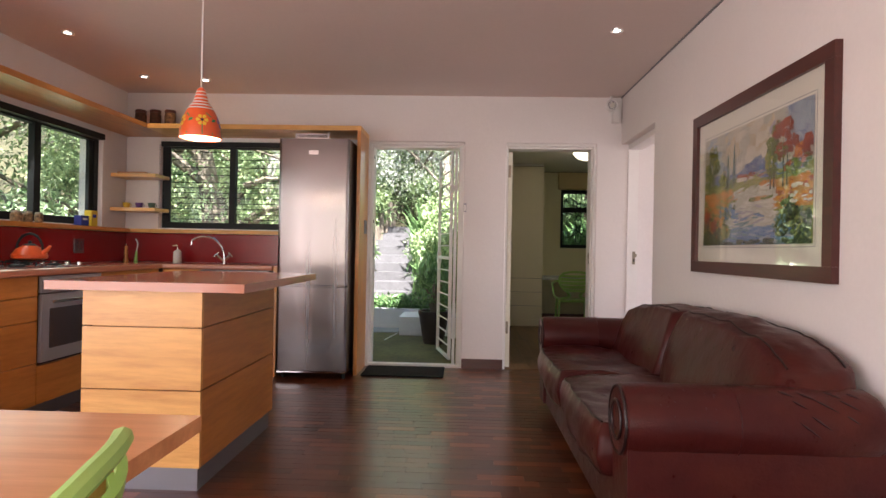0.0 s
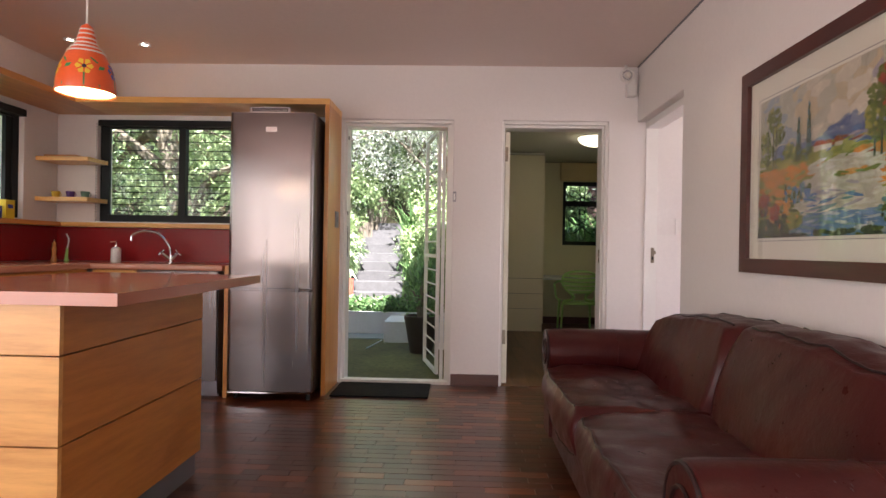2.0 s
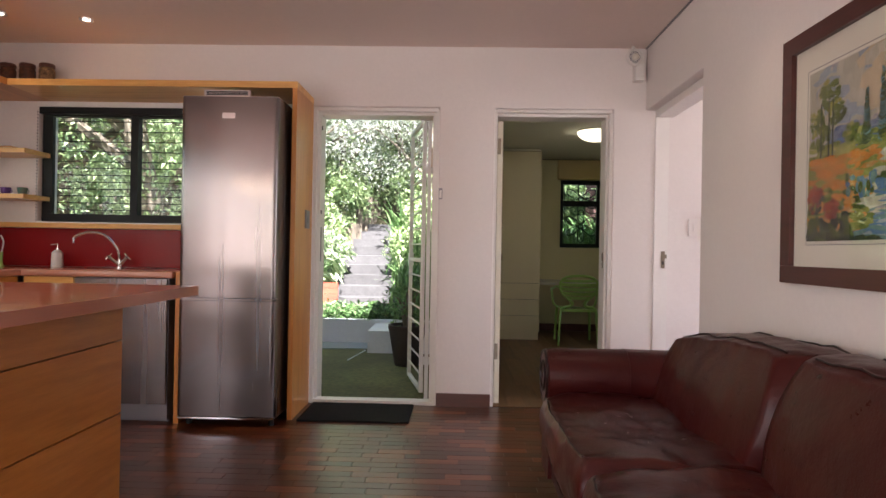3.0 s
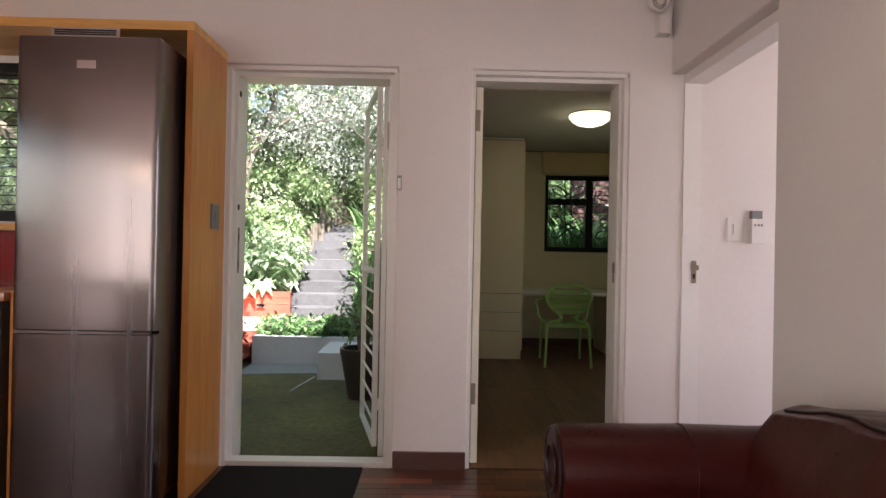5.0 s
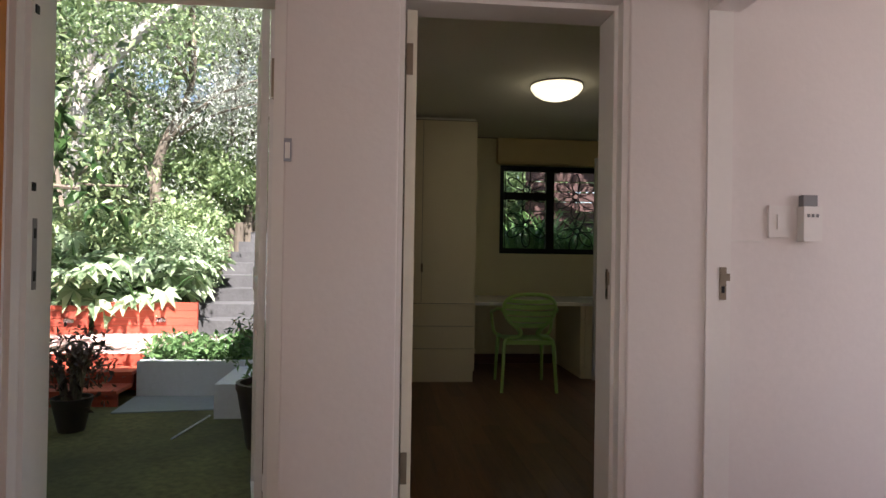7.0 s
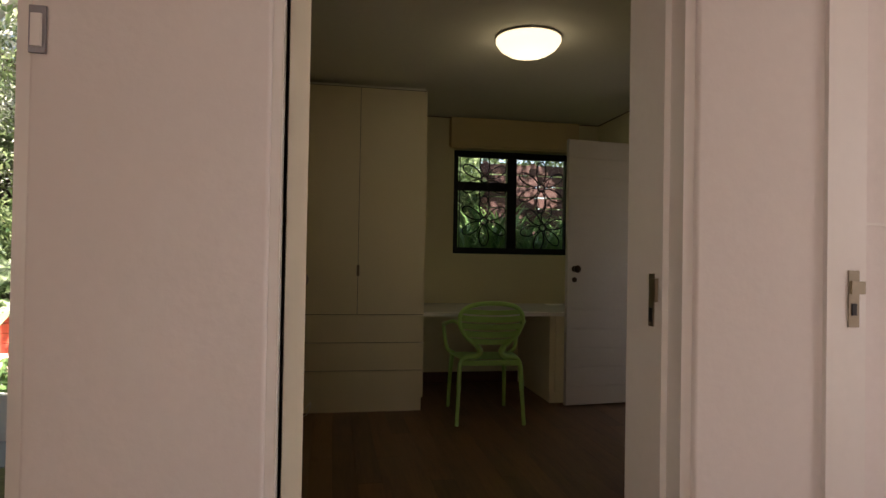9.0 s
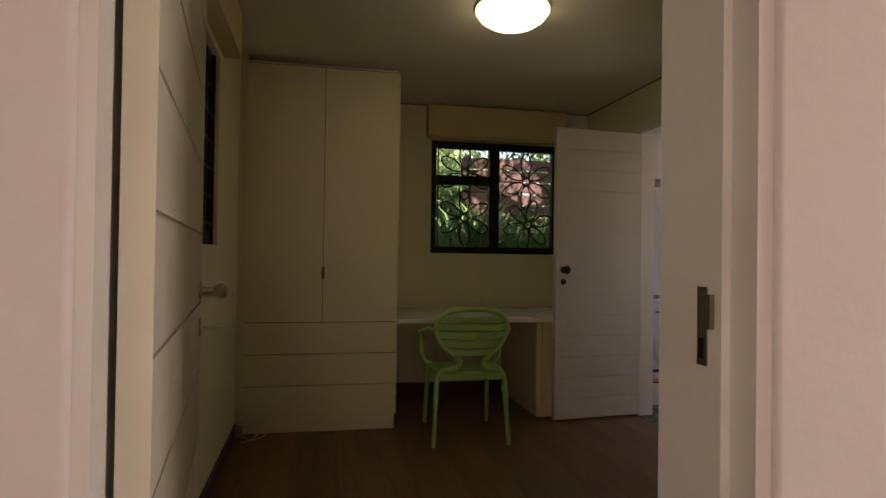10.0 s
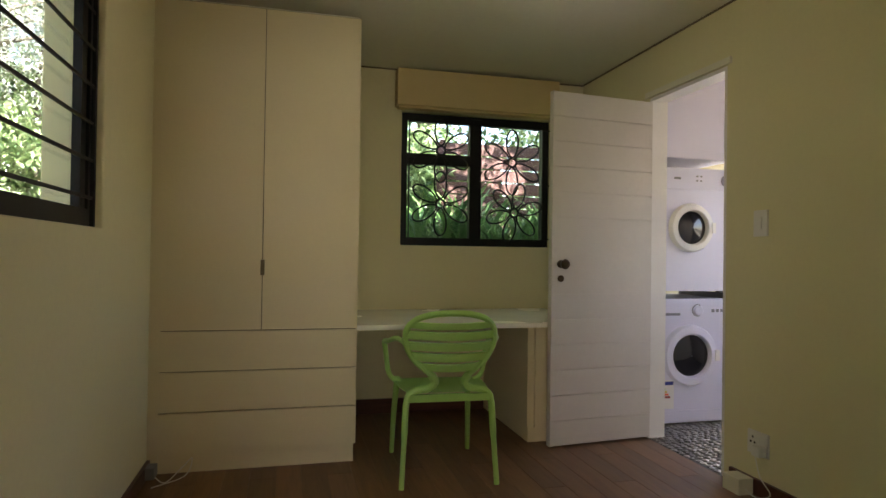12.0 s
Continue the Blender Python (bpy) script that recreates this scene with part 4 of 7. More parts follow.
def on_shade(bm, ang, z, pts, lift=0.0012):
    """A flat painted patch laid on the curved shade."""
    vs = []
    for du, dz in pts:
        r = shade_r(min(max(z + dz, 0), 0.19)) + lift
        a = ang + du / r
        vs.append(bm.verts.new((PX + r * math.cos(a), PY + r * math.sin(a), PZ + z + dz)))
    bm.faces.new(vs)


for k in range(5):
    ang = -1.08 + k * 1.2566
    z = 0.085
    for i in range(6):
        bm = bm_new()
        a = i * math.pi / 3
        on_shade(bm, ang, z, [(0.006 * math.cos(a + s_) if q == 0 else (0.033 if abs(s_) < 0.1 else 0.027) * math.cos(a + s_), 0.006 * math.sin(a + s_) if q == 0 else (0.033 if abs(s_) < 0.1 else 0.027) * math.sin(a + s_)) for q, s_ in ((0, 0), (1, -0.42), (1, 0.0), (1, 0.42))])
        part("petal", bm, M["petal_yellow" if k % 2 == 0 else "petal_blue"], pen)
    bm = bm_new()
    on_shade(bm, ang, z, [(0.008 * math.cos(i * math.pi / 5), 0.008 * math.sin(i * math.pi / 5)) for i in range(10)], 0.002)
    part("flower_eye", bm, M["eye_dark"], pen)
    bm = bm_new()
    on_shade(bm, ang, 0.03, [(-0.003, -0.02), (0.003, -0.02), (0.003, 0.03), (-0.003, 0.03)])
    on_shade(bm, ang + 0.5, 0.06, [(-0.0025, -0.05), (0.0025, -0.05), (0.0025, 0.05), (-0.0025, 0.05)])
    on_shade(bm, ang + 0.5, 0.085, [(0.0, -0.008), (0.022, -0.004), (0.028, 0.01), (0.006, 0.008)])
    on_shade(bm, ang + 0.5, 0.105, [(0.0, -0.004), (-0.02, 0.012), (-0.024, 0.024), (-0.004, 0.01)])
    part("stem", bm, M["stem_green"], pen)
bm = bm_new()
bmesh.ops.create_uvsphere(bm, u_segments=16, v_segments=10, radius=0.034, matrix=Matrix.Translation((PX, PY, PZ + 0.055)))
part("bulb", bm, M["bulb"], pen, "lit warm bulb")
bm = bm_new()
tube(bm, [(PX, PY, PZ + 0.27), (PX, PY, HC)], 0.004, 8)
part("cord", bm, M["white_pl"], pen)
bm = bm_new()
lathe(bm, [(0.05, -0.03), (0.05, -0.002), (0.01, 0.0)], 20, pose(PX, PY, HC))
part("ceiling_rose", bm, M["white_pl"], pen)
pl = new("pendant_light", bpy.data.lights.new("pendant_light", "POINT"))
pl.data.energy, pl.data.color, pl.data.shadow_soft_size = 0.95, (1.0, 0.78, 0.5), 0.035
pl.matrix_world = Matrix.Translation((PX, PY, PZ + 0.004))

# downlights
for x, y in ((-2.66, 3.53), (-2.69, 4.6), (-2.19, 4.7), (1.09, 3.42), (-2.66, 1.9), (1.09, 1.2)):
    t = thing("downlight", (x, y, HC), "small lit halogen downlight set in the ceiling", "downlight", "ceiling downlights")
    bm = bm_new()
    lathe(bm, [(0.0245, -0.003), (0.03, -0.007), (0.043, -0.007), (0.045, 0.0)], 24, pose(x, y, HC), caps=False)
    part("ring", bm, M["chrome"], t)
    bm = bm_new()
    lathe(bm, [(0.001, -0.0045), (0.024, -0.0045)], 24, pose(x, y, HC), caps=False)
    part("lamp_face", bm, M["spot"], t, "glowing lamp face")
    sp = new("downlight_beam", bpy.data.lights.new("downlight_beam", "SPOT"))
    sp.data.energy, sp.data.color, sp.data.spot_size, sp.data.spot_blend, sp.data.shadow_soft_size = 1.0, (1.0, 0.8, 0.55), radians(95), 0.6, 0.03
    sp.matrix_world = look((x, y, HC - 0.012), (x, y, 0))

# door mat
solo("door_mat", soften(bbox(-0.765, -0.045, 4.69, 5.14, 0.001, 0.014), 0.004), M["rubber"], "black rubber door mat on the parquet", "door mat")

# ---- living room furniture ----
def puff(x0, x1, y0, y1, z0, z1, k=0.35, cuts=9, wrinkle=0.006, seed=0.0, shape=None, pucker=0.0, lines=()):
    """A stuffed cushion between two corners: a cube that swells towards a ball by k, with soft creases,
    and the lines of its seams, each given by its place (x, z) on the cube."""
    bm = bm_new()
    bmesh.ops.create_cube(bm, size=2)
    bmesh.ops.subdivide_edges(bm, edges=bm.edges[:], cuts=cuts, use_grid_fill=True)
    c = Vector(((x0 + x1) / 2, (y0 + y1) / 2, (z0 + z1) / 2))
    h = Vector(((x1 - x0) / 2, (y1 - y0) / 2, (z1 - z0) / 2))


    def swell(co):
        x, y, z = co
        f = Vector((x * math.sqrt(1 - k * (y * y / 2 + z * z / 2 - k * y * y * z * z / 3)),
                    y * math.sqrt(1 - k * (x * x / 2 + z * z / 2 - k * x * x * z * z / 3)),
                    z * math.sqrt(1 - k * (x * x / 2 + y * y / 2 - k * x * x * y * y / 3))))
        p = Vector((f.x * h.x, f.y * h.y, f.z * h.z)) + c
        q = p * 5 + Vector((seed, seed * 2, 0))
        p += Vector((0.6, 0.3, 1.0)) * (noise.noise(q) * wrinkle + noise.noise(q * 3.1) * wrinkle * 0.4)
        if pucker:
            edge = max(0.0, 1 - (abs(x + 1) + abs(abs(z) - 1)) * 2.2)
            p += Vector((-0.7, 0, 0.7)) * edge * pucker * (noise.noise(Vector((seed, p.y * 22, 0))) + 0.5 * noise.noise(Vector((seed, p.y * 48, 3))))
        return shape(p) if shape else p
    for v in bm.verts:
        v.co = swell(v.co)
    n = cuts + 1
    return bm, [[swell(Vector((x, 2 * i / n - 1, z))) for i in range(1, n)] for x, z in lines]


sofa = thing("sofa", (1.1, 2.6, 0), "worn oxblood leather two-seater sofa with rolled arms", "sofa")
SXF, SXB, SN, SF = 0.665, 1.53, 1.545, 3.68     # front, back, crests of the two arms
part("base", soften(bbox(SXF + 0.03, SXB - 0.01, SN + 0.02, SF - 0.02, 0.085, 0.30), 0.02, 3), M["leather"], sofa)


def arm(yc, name):
    bm = bm_new()
    r, zc, n = 0.128, 0.537, 20
    xs = [SXF, SXF + 0.012, SXF + 0.05, 0.85, 1.05, 1.25, 1.42, SXB - 0.03, SXB]
    ks = [0.86, 0.97, 1.0, 1.0, 1.005, 0.99, 1.0, 0.97, 0.85]
    rings = []
    for x, k in zip(xs, ks):
        ring = []
        for i in range(n):
            a = 2 * math.pi * i / n
            yy, zz = r * k * math.cos(a), r * k * math.sin(a)
            w = 1 + 0.03 * noise.noise(Vector((x * 6, yc + i * 0.4, 1)))
            ring.append(bm.verts.new((x, yc + yy * w, zc + zz * w)))
        rings.append(ring)
    for a, b in zip(rings, rings[1:]):
        for i in range(n):
            j = (i + 1) % n
            bm.faces.new((a[i], a[j], b[j], b[i]))
    bm.faces.new(rings[0]), bm.faces.new(rings[-1])
    p = part(name, bm, M["leather"], sofa)
    part("arm_panel", soften(bbox(SXF + 0.012, SXB - 0.004, yc - 0.1, yc + 0.1, 0.085, 0.47), 0.015, 3), M["leather"], sofa)
    bm = bm_new()
    for k in (0.90, 0.52):
        tube(bm, [(SXF - 0.003 if k < 0.6 else SXF + 0.002, yc + r * k * math.cos(2 * math.pi * i / 28), zc + r * k * math.sin(2 * math.pi * i / 28)) for i in range(28)], 0.006, 6, closed=True)
    part("piping", bm, M["leather_dark"], p, "dark piping round the arm front")
    # seam round the roll
    bm = bm_new()
    tube(bm, [(1.04, yc + r * 1.02 * math.cos(2 * math.pi * i / 28), zc + r * 1.012 * math.sin(2 * math.pi * i / 28)) for i in range(28)], 0.0022, 6, closed=True)
    part("seam", bm, M["leather"], p)
    return p


arm_near = arm(SN, "arm")
arm(SF, "arm")
M["scuff"] = plain("dark_scuff", (0.03, 0.008, 0.01), 0.5, var=0.2)
rs = random.Random(5)
for i in range(24):
    # scuffs worn into the near arm
    a = rs.uniform(1.9, 2.9)
    x = rs.uniform(0.78, 0.98) if i < 14 else rs.uniform(1.18, 1.42)
    ln = rs.uniform(0.008, 0.02) if i < 14 else rs.uniform(0.05, 0.11)
    bm = bm_new()
    r = 0.1285
    tube(bm, [(x + ln * t * (0.7 if i >= 14 else 0.2), SN + r * math.cos(a + ln * 4 * t), 0.537 + r * math.sin(a + ln * 4 * t)) for t in (0, 0.3, 0.7, 1)], [0.0008, 0.0016 if i < 14 else 0.0045, 0.0014 if i < 14 else 0.003, 0.0006], 5)
    part("scuff", bm, M["scuff"], arm_near, "dark worn scuff")
part("back_frame", soften(bbox(1.38, SXB + 0.015, SN + 0.02, SF - 0.02, 0.09, 0.60), 0.06, 5), M["leather"], sofa)
MIDY = 2.63


def soft_part(name, bm, parent):
    ob = new(name, mesh_of(name, bm, M["leather"], True, 80))
    ob.parent = parent
    ob.matrix_parent_inverse = parent.matrix_basis.inverted()
    return ob


def seat(y0, y1, s):
    sag = lambda p: p - Vector((0, 0, 0.03 * max(0, 1 - abs(p.y - (y0 + y1) / 2) / 0.45) * max(0, 1 - abs(p.x - 1.0) / 0.4))) if p.z > 0.35 else p
    bm, (up_, lo_) = puff(0.605, 1.36, y0 - 0.015, y1 + 0.015, 0.265, 0.49, 0.30, 35, 0.016, s, sag, 0.011, ((-1, 1), (-1, -1)))
    c = soft_part("seat_cushion", bm, sofa)
    for line in (up_, lo_):
        t = bm_new()
        tube(t, [p + Vector((-0.002, 0, 0.002)) for p in line], 0.0045, 6)
        part("piping", t, M["leather_dark"], c, "puckered piping along the front")


seat(1.66, MIDY + 0.01, 1.0)
seat(MIDY - 0.005, 3.575, 4.0)


def back_cushion(y0, y1, high, s):
    """The top rises towards the middle of the sofa."""
    def lean(p):
        f = max(0.0, (p.z - 0.40) / 0.40)
        near_mid = 1 - min(1, abs(p.y - MIDY) / (1.05 if p.y > MIDY else 1.12))
        droop = 0.07 * (max(0.0, 1.95 - p.y) / 0.45) ** 2
        return Vector((p.x + 0.15 * f - 0.02, p.y, p.z + f * (0.11 * near_mid ** 0.7 - droop)))
    bm, (front, rear) = puff(1.11, 1.43, y0 - 0.02, y1 + 0.02, 0.37, high + 0.01, 0.4, 35, 0.014, s, lean, 0.004, ((-0.75, 1), (0.7, 1)))
    c = soft_part("back_cushion", bm, sofa)
    for line in (front, rear):
        t = bm_new()
        tube(t, [p + Vector((-0.001, 0, 0.0025)) for p in line], 0.0042, 6)
        part("piping", t, M["leather_dark"], c, "dark piping along the top")


back_cushion(1.50, MIDY + 0.02, 0.755, 7.0)
back_cushion(MIDY - 0.01, 3.64, 0.745, 9.0)
for x in (SXF + 0.1, SXB - 0.08):
    for y in (SN, SF):
        bm = bm_new()
        lathe(bm, [(0.022, 0.0), (0.034, 0.03), (0.036, 0.06), (0.028, 0.086)], 14, pose(x, y, 0))
        part("foot", bm, M["skirting"], sofa, "dark turned wooden foot")

# ---- framed painting ----
PY0, PY1, PZ0, PZ1, PXF = 1.80, 3.265, 1.012, 1.962, X1
pic = thing("framed_painting", (X1, 2.52, PZ0), "framed landscape painting of a river, trees and hills", "painting")
FWD = 0.066
for a in ((PY0, PY1, PZ0, PZ0 + FWD), (PY0, PY1, PZ1 - FWD, PZ1), (PY0, PY0 + FWD, PZ0 + FWD + 0.0005, PZ1 - FWD - 0.0005), (PY1 - FWD, PY1, PZ0 + FWD + 0.0005, PZ1 - FWD - 0.0005)):
    part("frame_bar", bbox(PXF - 0.032, PXF - 0.001, *a, 0.006, 3), M["frame_wood"], pic, "dark mahogany frame bar")
part("mount", bbox(PXF - 0.012, PXF - 0.004, PY0 + FWD, PY1 - FWD, PZ0 + FWD, PZ1 - FWD), M["mount"], pic)
IY0, IY1, IZ0, IZ1 = PY0 + FWD + 0.094, PY1 - FWD - 0.094, PZ0 + FWD + 0.094, PZ1 - FWD - 0.104
ll = 0.012
for a in ((IY0 - ll, IY1 + ll, IZ0 - ll - 0.003, IZ0 - ll), (IY0 - ll, IY1 + ll, IZ1 + ll, IZ1 + ll + 0.003), (IY0 - ll - 0.003, IY0 - ll, IZ0 - ll, IZ1 + ll), (IY1 + ll, IY1 + ll + 0.003, IZ0 - ll, IZ1 + ll)):
    part("mount_line", bbox(PXF - 0.0128, PXF - 0.0122, *a), M["grey_pl"], pic)
PAINT = {"sky": (0.56, 0.52, 0.43), "warm": (0.66, 0.53, 0.36), "blue": (0.36, 0.42, 0.50), "mauve": (0.42, 0.38, 0.44), "hill": (0.10, 0.14, 0.32), "haze": (0.22, 0.27, 0.40), "meadow": (0.28, 0.30, 0.06), "field": (0.42, 0.40, 0.10), "ochre": (0.58, 0.27, 0.06), "orange": (0.72, 0.27, 0.04), "river": (0.55, 0.52, 0.42), "silver": (0.66, 0.63, 0.55), "deep": (0.10, 0.21, 0.42), "teal": (0.14, 0.27, 0.30), "dark": (0.025, 0.035, 0.02), "leaf": (0.15, 0.20, 0.03), "moss": (0.08, 0.11, 0.02), "rust": (0.40, 0.07, 0.025), "brick": (0.26, 0.04, 0.02), "cypress": (0.05, 0.08, 0.04), "cream": (0.74, 0.66, 0.54)}
for n_, c in PAINT.items():
    M["p_" + n_] = plain("paint_" + n_, c, 0.6, var=0.3, coarse=9, fine=45, bump=0.3, dist=0.002, spec=0.15)
strokes, layer = {}, [0]
rb_ = random.Random(77)


def paint(tone, pts):
    """A painted patch; u runs from the left, v from the bottom, both 0 to 1."""
    layer[0] += 1
    x = PXF - 0.0132 - layer[0] * 0.0000016
    if tone not in strokes:
        strokes[tone] = bm_new()
    bm = strokes[tone]
    bm.faces.new([bm.verts.new((x, IY1 - (IY1 - IY0) * min(1, max(0, u)), IZ0 + (IZ1 - IZ0) * min(1, max(0, v)))) for u, v in pts])


def stroke(tone, u, v, ln, th, tilt):
    c, s_ = math.cos(tilt), math.sin(tilt)
    paint(tone, [(u + (p * c - q * s_) * ln, v + (p * s_ * ln + q * c * th) * 1.45) for p, q in ((-1, 0.1), (-0.5, -0.9), (0.5, -1), (1, -0.1), (0.6, 0.9), (-0.5, 1))])


def wash(u0, u1, v0, v1, tones, n, ln, th, tilt=0.0, keep=None):
    """Scattered brush strokes over a stretch of the sheet."""
    for _ in range(n):
        u, v = rb_.uniform(u0, u1), rb_.uniform(v0, v1)
        if keep is None or keep(u, v):
            stroke(rb_.choice(tones), u, v, ln * rb_.uniform(0.5, 1.3), th * rb_.uniform(0.5, 1.3), tilt + rb_.uniform(-0.3, 0.3))


def crown(u, v, ru, rv, tones, n, size=0.011):
    """A tree's head: dabs inside an oval, lighter towards the upper left."""
    for _ in range(n):
        a, q = rb_.uniform(0, 2 * math.pi), math.sqrt(rb_.random())
        du, dv = q * math.cos(a), q * math.sin(a)
        k = min(len(tones) - 1, max(0, int((0.5 + 0.3 * (du - dv) + rb_.uniform(-0.3, 0.3)) * len(tones))))
        stroke(tones[k], u + du * ru, v + dv * rv, size * rb_.uniform(0.6, 1.2), size * 0.8, rb_.uniform(0, 3))


paint("sky", [(0, 0), (1, 0), (1, 1), (0, 1)])
wash(0, 1, 0.55, 1, ("sky", "sky", "cream", "mauve"), 160, 0.07, 0.035)
wash(0, 0.3, 0.66, 1, ("blue", "sky", "sky"), 60, 0.06, 0.03, 0.4)
wash(0.3, 0.68, 0.72, 1, ("warm", "cream", "sky"), 80, 0.06, 0.03, 0.5)
wash(0.84, 1, 0.7, 1, ("blue", "blue", "haze"), 70, 0.05, 0.03, 0.4)
ridge = lambda u: 0.575 + 0.12 * max(0, 1 - abs(u - 0.57) / 0.2) + 0.05 * max(0, 1 - abs(u - 0.2) / 0.3) + 0.03 * u
wash(0.1, 1, 0.5, 0.74, ("haze", "haze", "hill"), 420, 0.028, 0.011, 0.2, lambda u, v: v < ridge(u))
wash(0.1, 1, 0.5, 0.62, ("hill", "hill", "deep"), 160, 0.03, 0.009, 0.1, lambda u, v: v < ridge(u) - 0.05)
paint("meadow", [(0, 0.5), (0.4, 0.5), (1, 0.53), (1, 0), (0, 0)])
wash(0, 1, 0.42, 0.56, ("meadow", "field", "meadow", "leaf"), 240, 0.035, 0.009)
wash(0.45, 0.75, 0.54, 0.585, ("rust", "mauve", "field"), 30, 0.025, 0.005, 0.1)
wash(0, 0.42, 0.28, 0.47, ("ochre", "ochre", "orange", "meadow"), 180, 0.035, 0.011)
paint("ochre", [(0.58, 0.36), (0.8, 0.44), (1, 0.47), (1, 0.26), (0.7, 0.26)])
wash(0.62, 1, 0.28, 0.48, ("orange", "orange", "ochre", "rust"), 220, 0.03, 0.012, 0.1)
bank = lambda v: 0.16 + 0.9 * max(0.0, v - 0.18)
river = lambda u, v: bank(v) + 0.04 * math.sin(v * 40) < u < 0.74 - 0.25 * max(0, v - 0.25)
paint("river", [(0.2, 0.1), (0.16, 0.18), (0.3, 0.3), (0.42, 0.42), (0.5, 0.46), (0.68, 0.45), (0.6, 0.38), (0.72, 0.26), (0.74, 0.1)])
wash(0.1, 0.8, 0.12, 0.46, ("river", "silver", "river", "silver", "sky"), 420, 0.045, 0.007, 0.0, river)
paint("deep", [(0.16, 0), (0.9, 0), (0.85, 0.12), (0.5, 0.15), (0.24, 0.13)])
wash(0.15, 0.85, 0, 0.14, ("deep", "deep", "teal", "blue"), 130, 0.05, 0.006)
wash(0.25, 0.6, 0.14, 0.34, ("teal", "deep", "mauve"), 30, 0.05, 0.004, 0.0, river)
wash(0, 0.3, 0.06, 0.3, ("ochre", "leaf", "meadow", "orange", "moss"), 170, 0.03, 0.010)
wash(0, 0.22, 0.0, 0.14, ("moss", "dark", "cypress"), 90, 0.014, 0.020)
wash(0.2, 0.36, 0.24, 0.34, ("teal", "moss", "deep"), 30, 0.012, 0.018)
wash(0.5, 0.7, 0.355, 0.375, ("leaf", "ochre"), 18, 0.03, 0.006)
# trees by the left bank, the cypresses and the farm
for u, v, ru, rv in ((0.11, 0.84, 0.05, 0.085), (0.15, 0.72, 0.04, 0.07), (0.05, 0.7, 0.035, 0.07), (0.07, 0.6, 0.05, 0.07), (0.22, 0.58, 0.035, 0.05), (0.27, 0.55, 0.03, 0.045)):
    crown(u, v, ru, rv, ("field", "leaf", "leaf", "moss"), 46)
for u in (0.07, 0.11, 0.13):
    paint("dark", [(u - 0.004, 0.48), (u + 0.004, 0.48), (u + 0.003, 0.8), (u - 0.002, 0.8)])
for u, h in ((0.285, 0.79), (0.35, 0.87)):
    for k in range(40):
        v = 0.52 + (h - 0.52) * k / 40
        stroke(rb_.choice(("cypress", "moss", "teal")), u + rb_.uniform(-0.004, 0.004), v, 0.005 + 0.013 * (1 - k / 40), 0.012, 1.4)
wash(0.36, 0.62, 0.5, 0.53, ("field", "meadow"), 30, 0.03, 0.006, 0.1)
for u, w, h in ((0.41, 0.03, 0.035), (0.46, 0.022, 0.03), (0.52, 0.02, 0.025)):
    paint("cream", [(u - w, 0.53), (u + w, 0.53), (u + w, 0.53 + h), (u - w, 0.53 + h)])
    paint("rust", [(u - w * 1.1, 0.53 + h), (u + w * 1.3, 0.53 + h * 0.9), (u + w * 0.9, 0.53 + h * 1.7), (u - w * 0.5, 0.53 + h * 1.8)])
# the tall pair, the bushes on the right, reeds at the water's edge
for u in (0.69, 0.72, 0.79, 0.82):
    paint("dark", [(u - 0.005, 0.42), (u + 0.005, 0.42), (u + 0.004, 0.75), (u - 0.003, 0.75)])
for u, v, ru, rv, tones, n in ((0.69, 0.62, 0.045, 0.11, ("field", "leaf", "moss"), 80), (0.70, 0.74, 0.05, 0.07, ("leaf", "leaf", "moss"), 60), (0.745, 0.85, 0.04, 0.065, ("leaf", "rust", "brick"), 60), (0.815, 0.85, 0.042, 0.07, ("rust", "rust", "brick"), 70), (0.85, 0.72, 0.05, 0.06, ("rust", "brick", "brick"), 60), (0.77, 0.68, 0.05, 0.06, ("rust", "leaf", "brick"), 60), (0.93, 0.62, 0.06, 0.09, ("orange", "rust", "brick", "moss"), 90), (0.97, 0.70, 0.035, 0.05, ("rust", "brick"), 40), (0.86, 0.55, 0.06, 0.05, ("rust", "leaf", "moss"), 60), (0.84, 0.26, 0.06, 0.09, ("leaf", "moss", "dark", "dark"), 110), (0.93, 0.14, 0.08, 0.12, ("moss", "dark", "cypress"), 130), (0.78, 0.14, 0.06, 0.08, ("teal", "moss", "dark"), 80), (0.05, 0.24, 0.04, 0.08, ("rust", "brick", "dark"), 60), (0.13, 0.18, 0.035, 0.05, ("rust", "brick"), 40)):
    crown(u, v, ru, rv, tones, n)
wash(0.86, 1, 0.3, 0.42, ("orange", "ochre", "cream"), 30, 0.02, 0.008)
wash(0, 1, 0, 0.035, ("dark", "moss", "dark"), 60, 0.03, 0.012)
for tone, bm in strokes.items():
    part("brushwork", bm, M["p_" + tone], pic, smooth=False)
g = part("glass_sheet", bbox(PXF - 0.0225, PXF - 0.020, PY0 + FWD, PY1 - FWD, PZ0 + FWD, PZ1 - FWD), M["picture_glass"], pic, "clear reflecting glass")
g.visible_shadow = False

# ---- dining table ----
M["table"] = wood("table_wood", (0.74, 0.36, 0.165), (0.52, 0.22, 0.09), 0, 0.3, ring=4, coat=0.25)
tab = thing("dining_table", (-1.1, -0.2, 0), "reddish wooden dining table with a plain top", "table")
part("tabletop", bbox(-1.80, -0.435, -1.2, 0.675, 0.718, 0.752, 0.004), M["table"], tab)
part("apron", bbox(-1.62, -0.62, -1.02, 0.495, 0.675, 0.717), M["table"], tab)
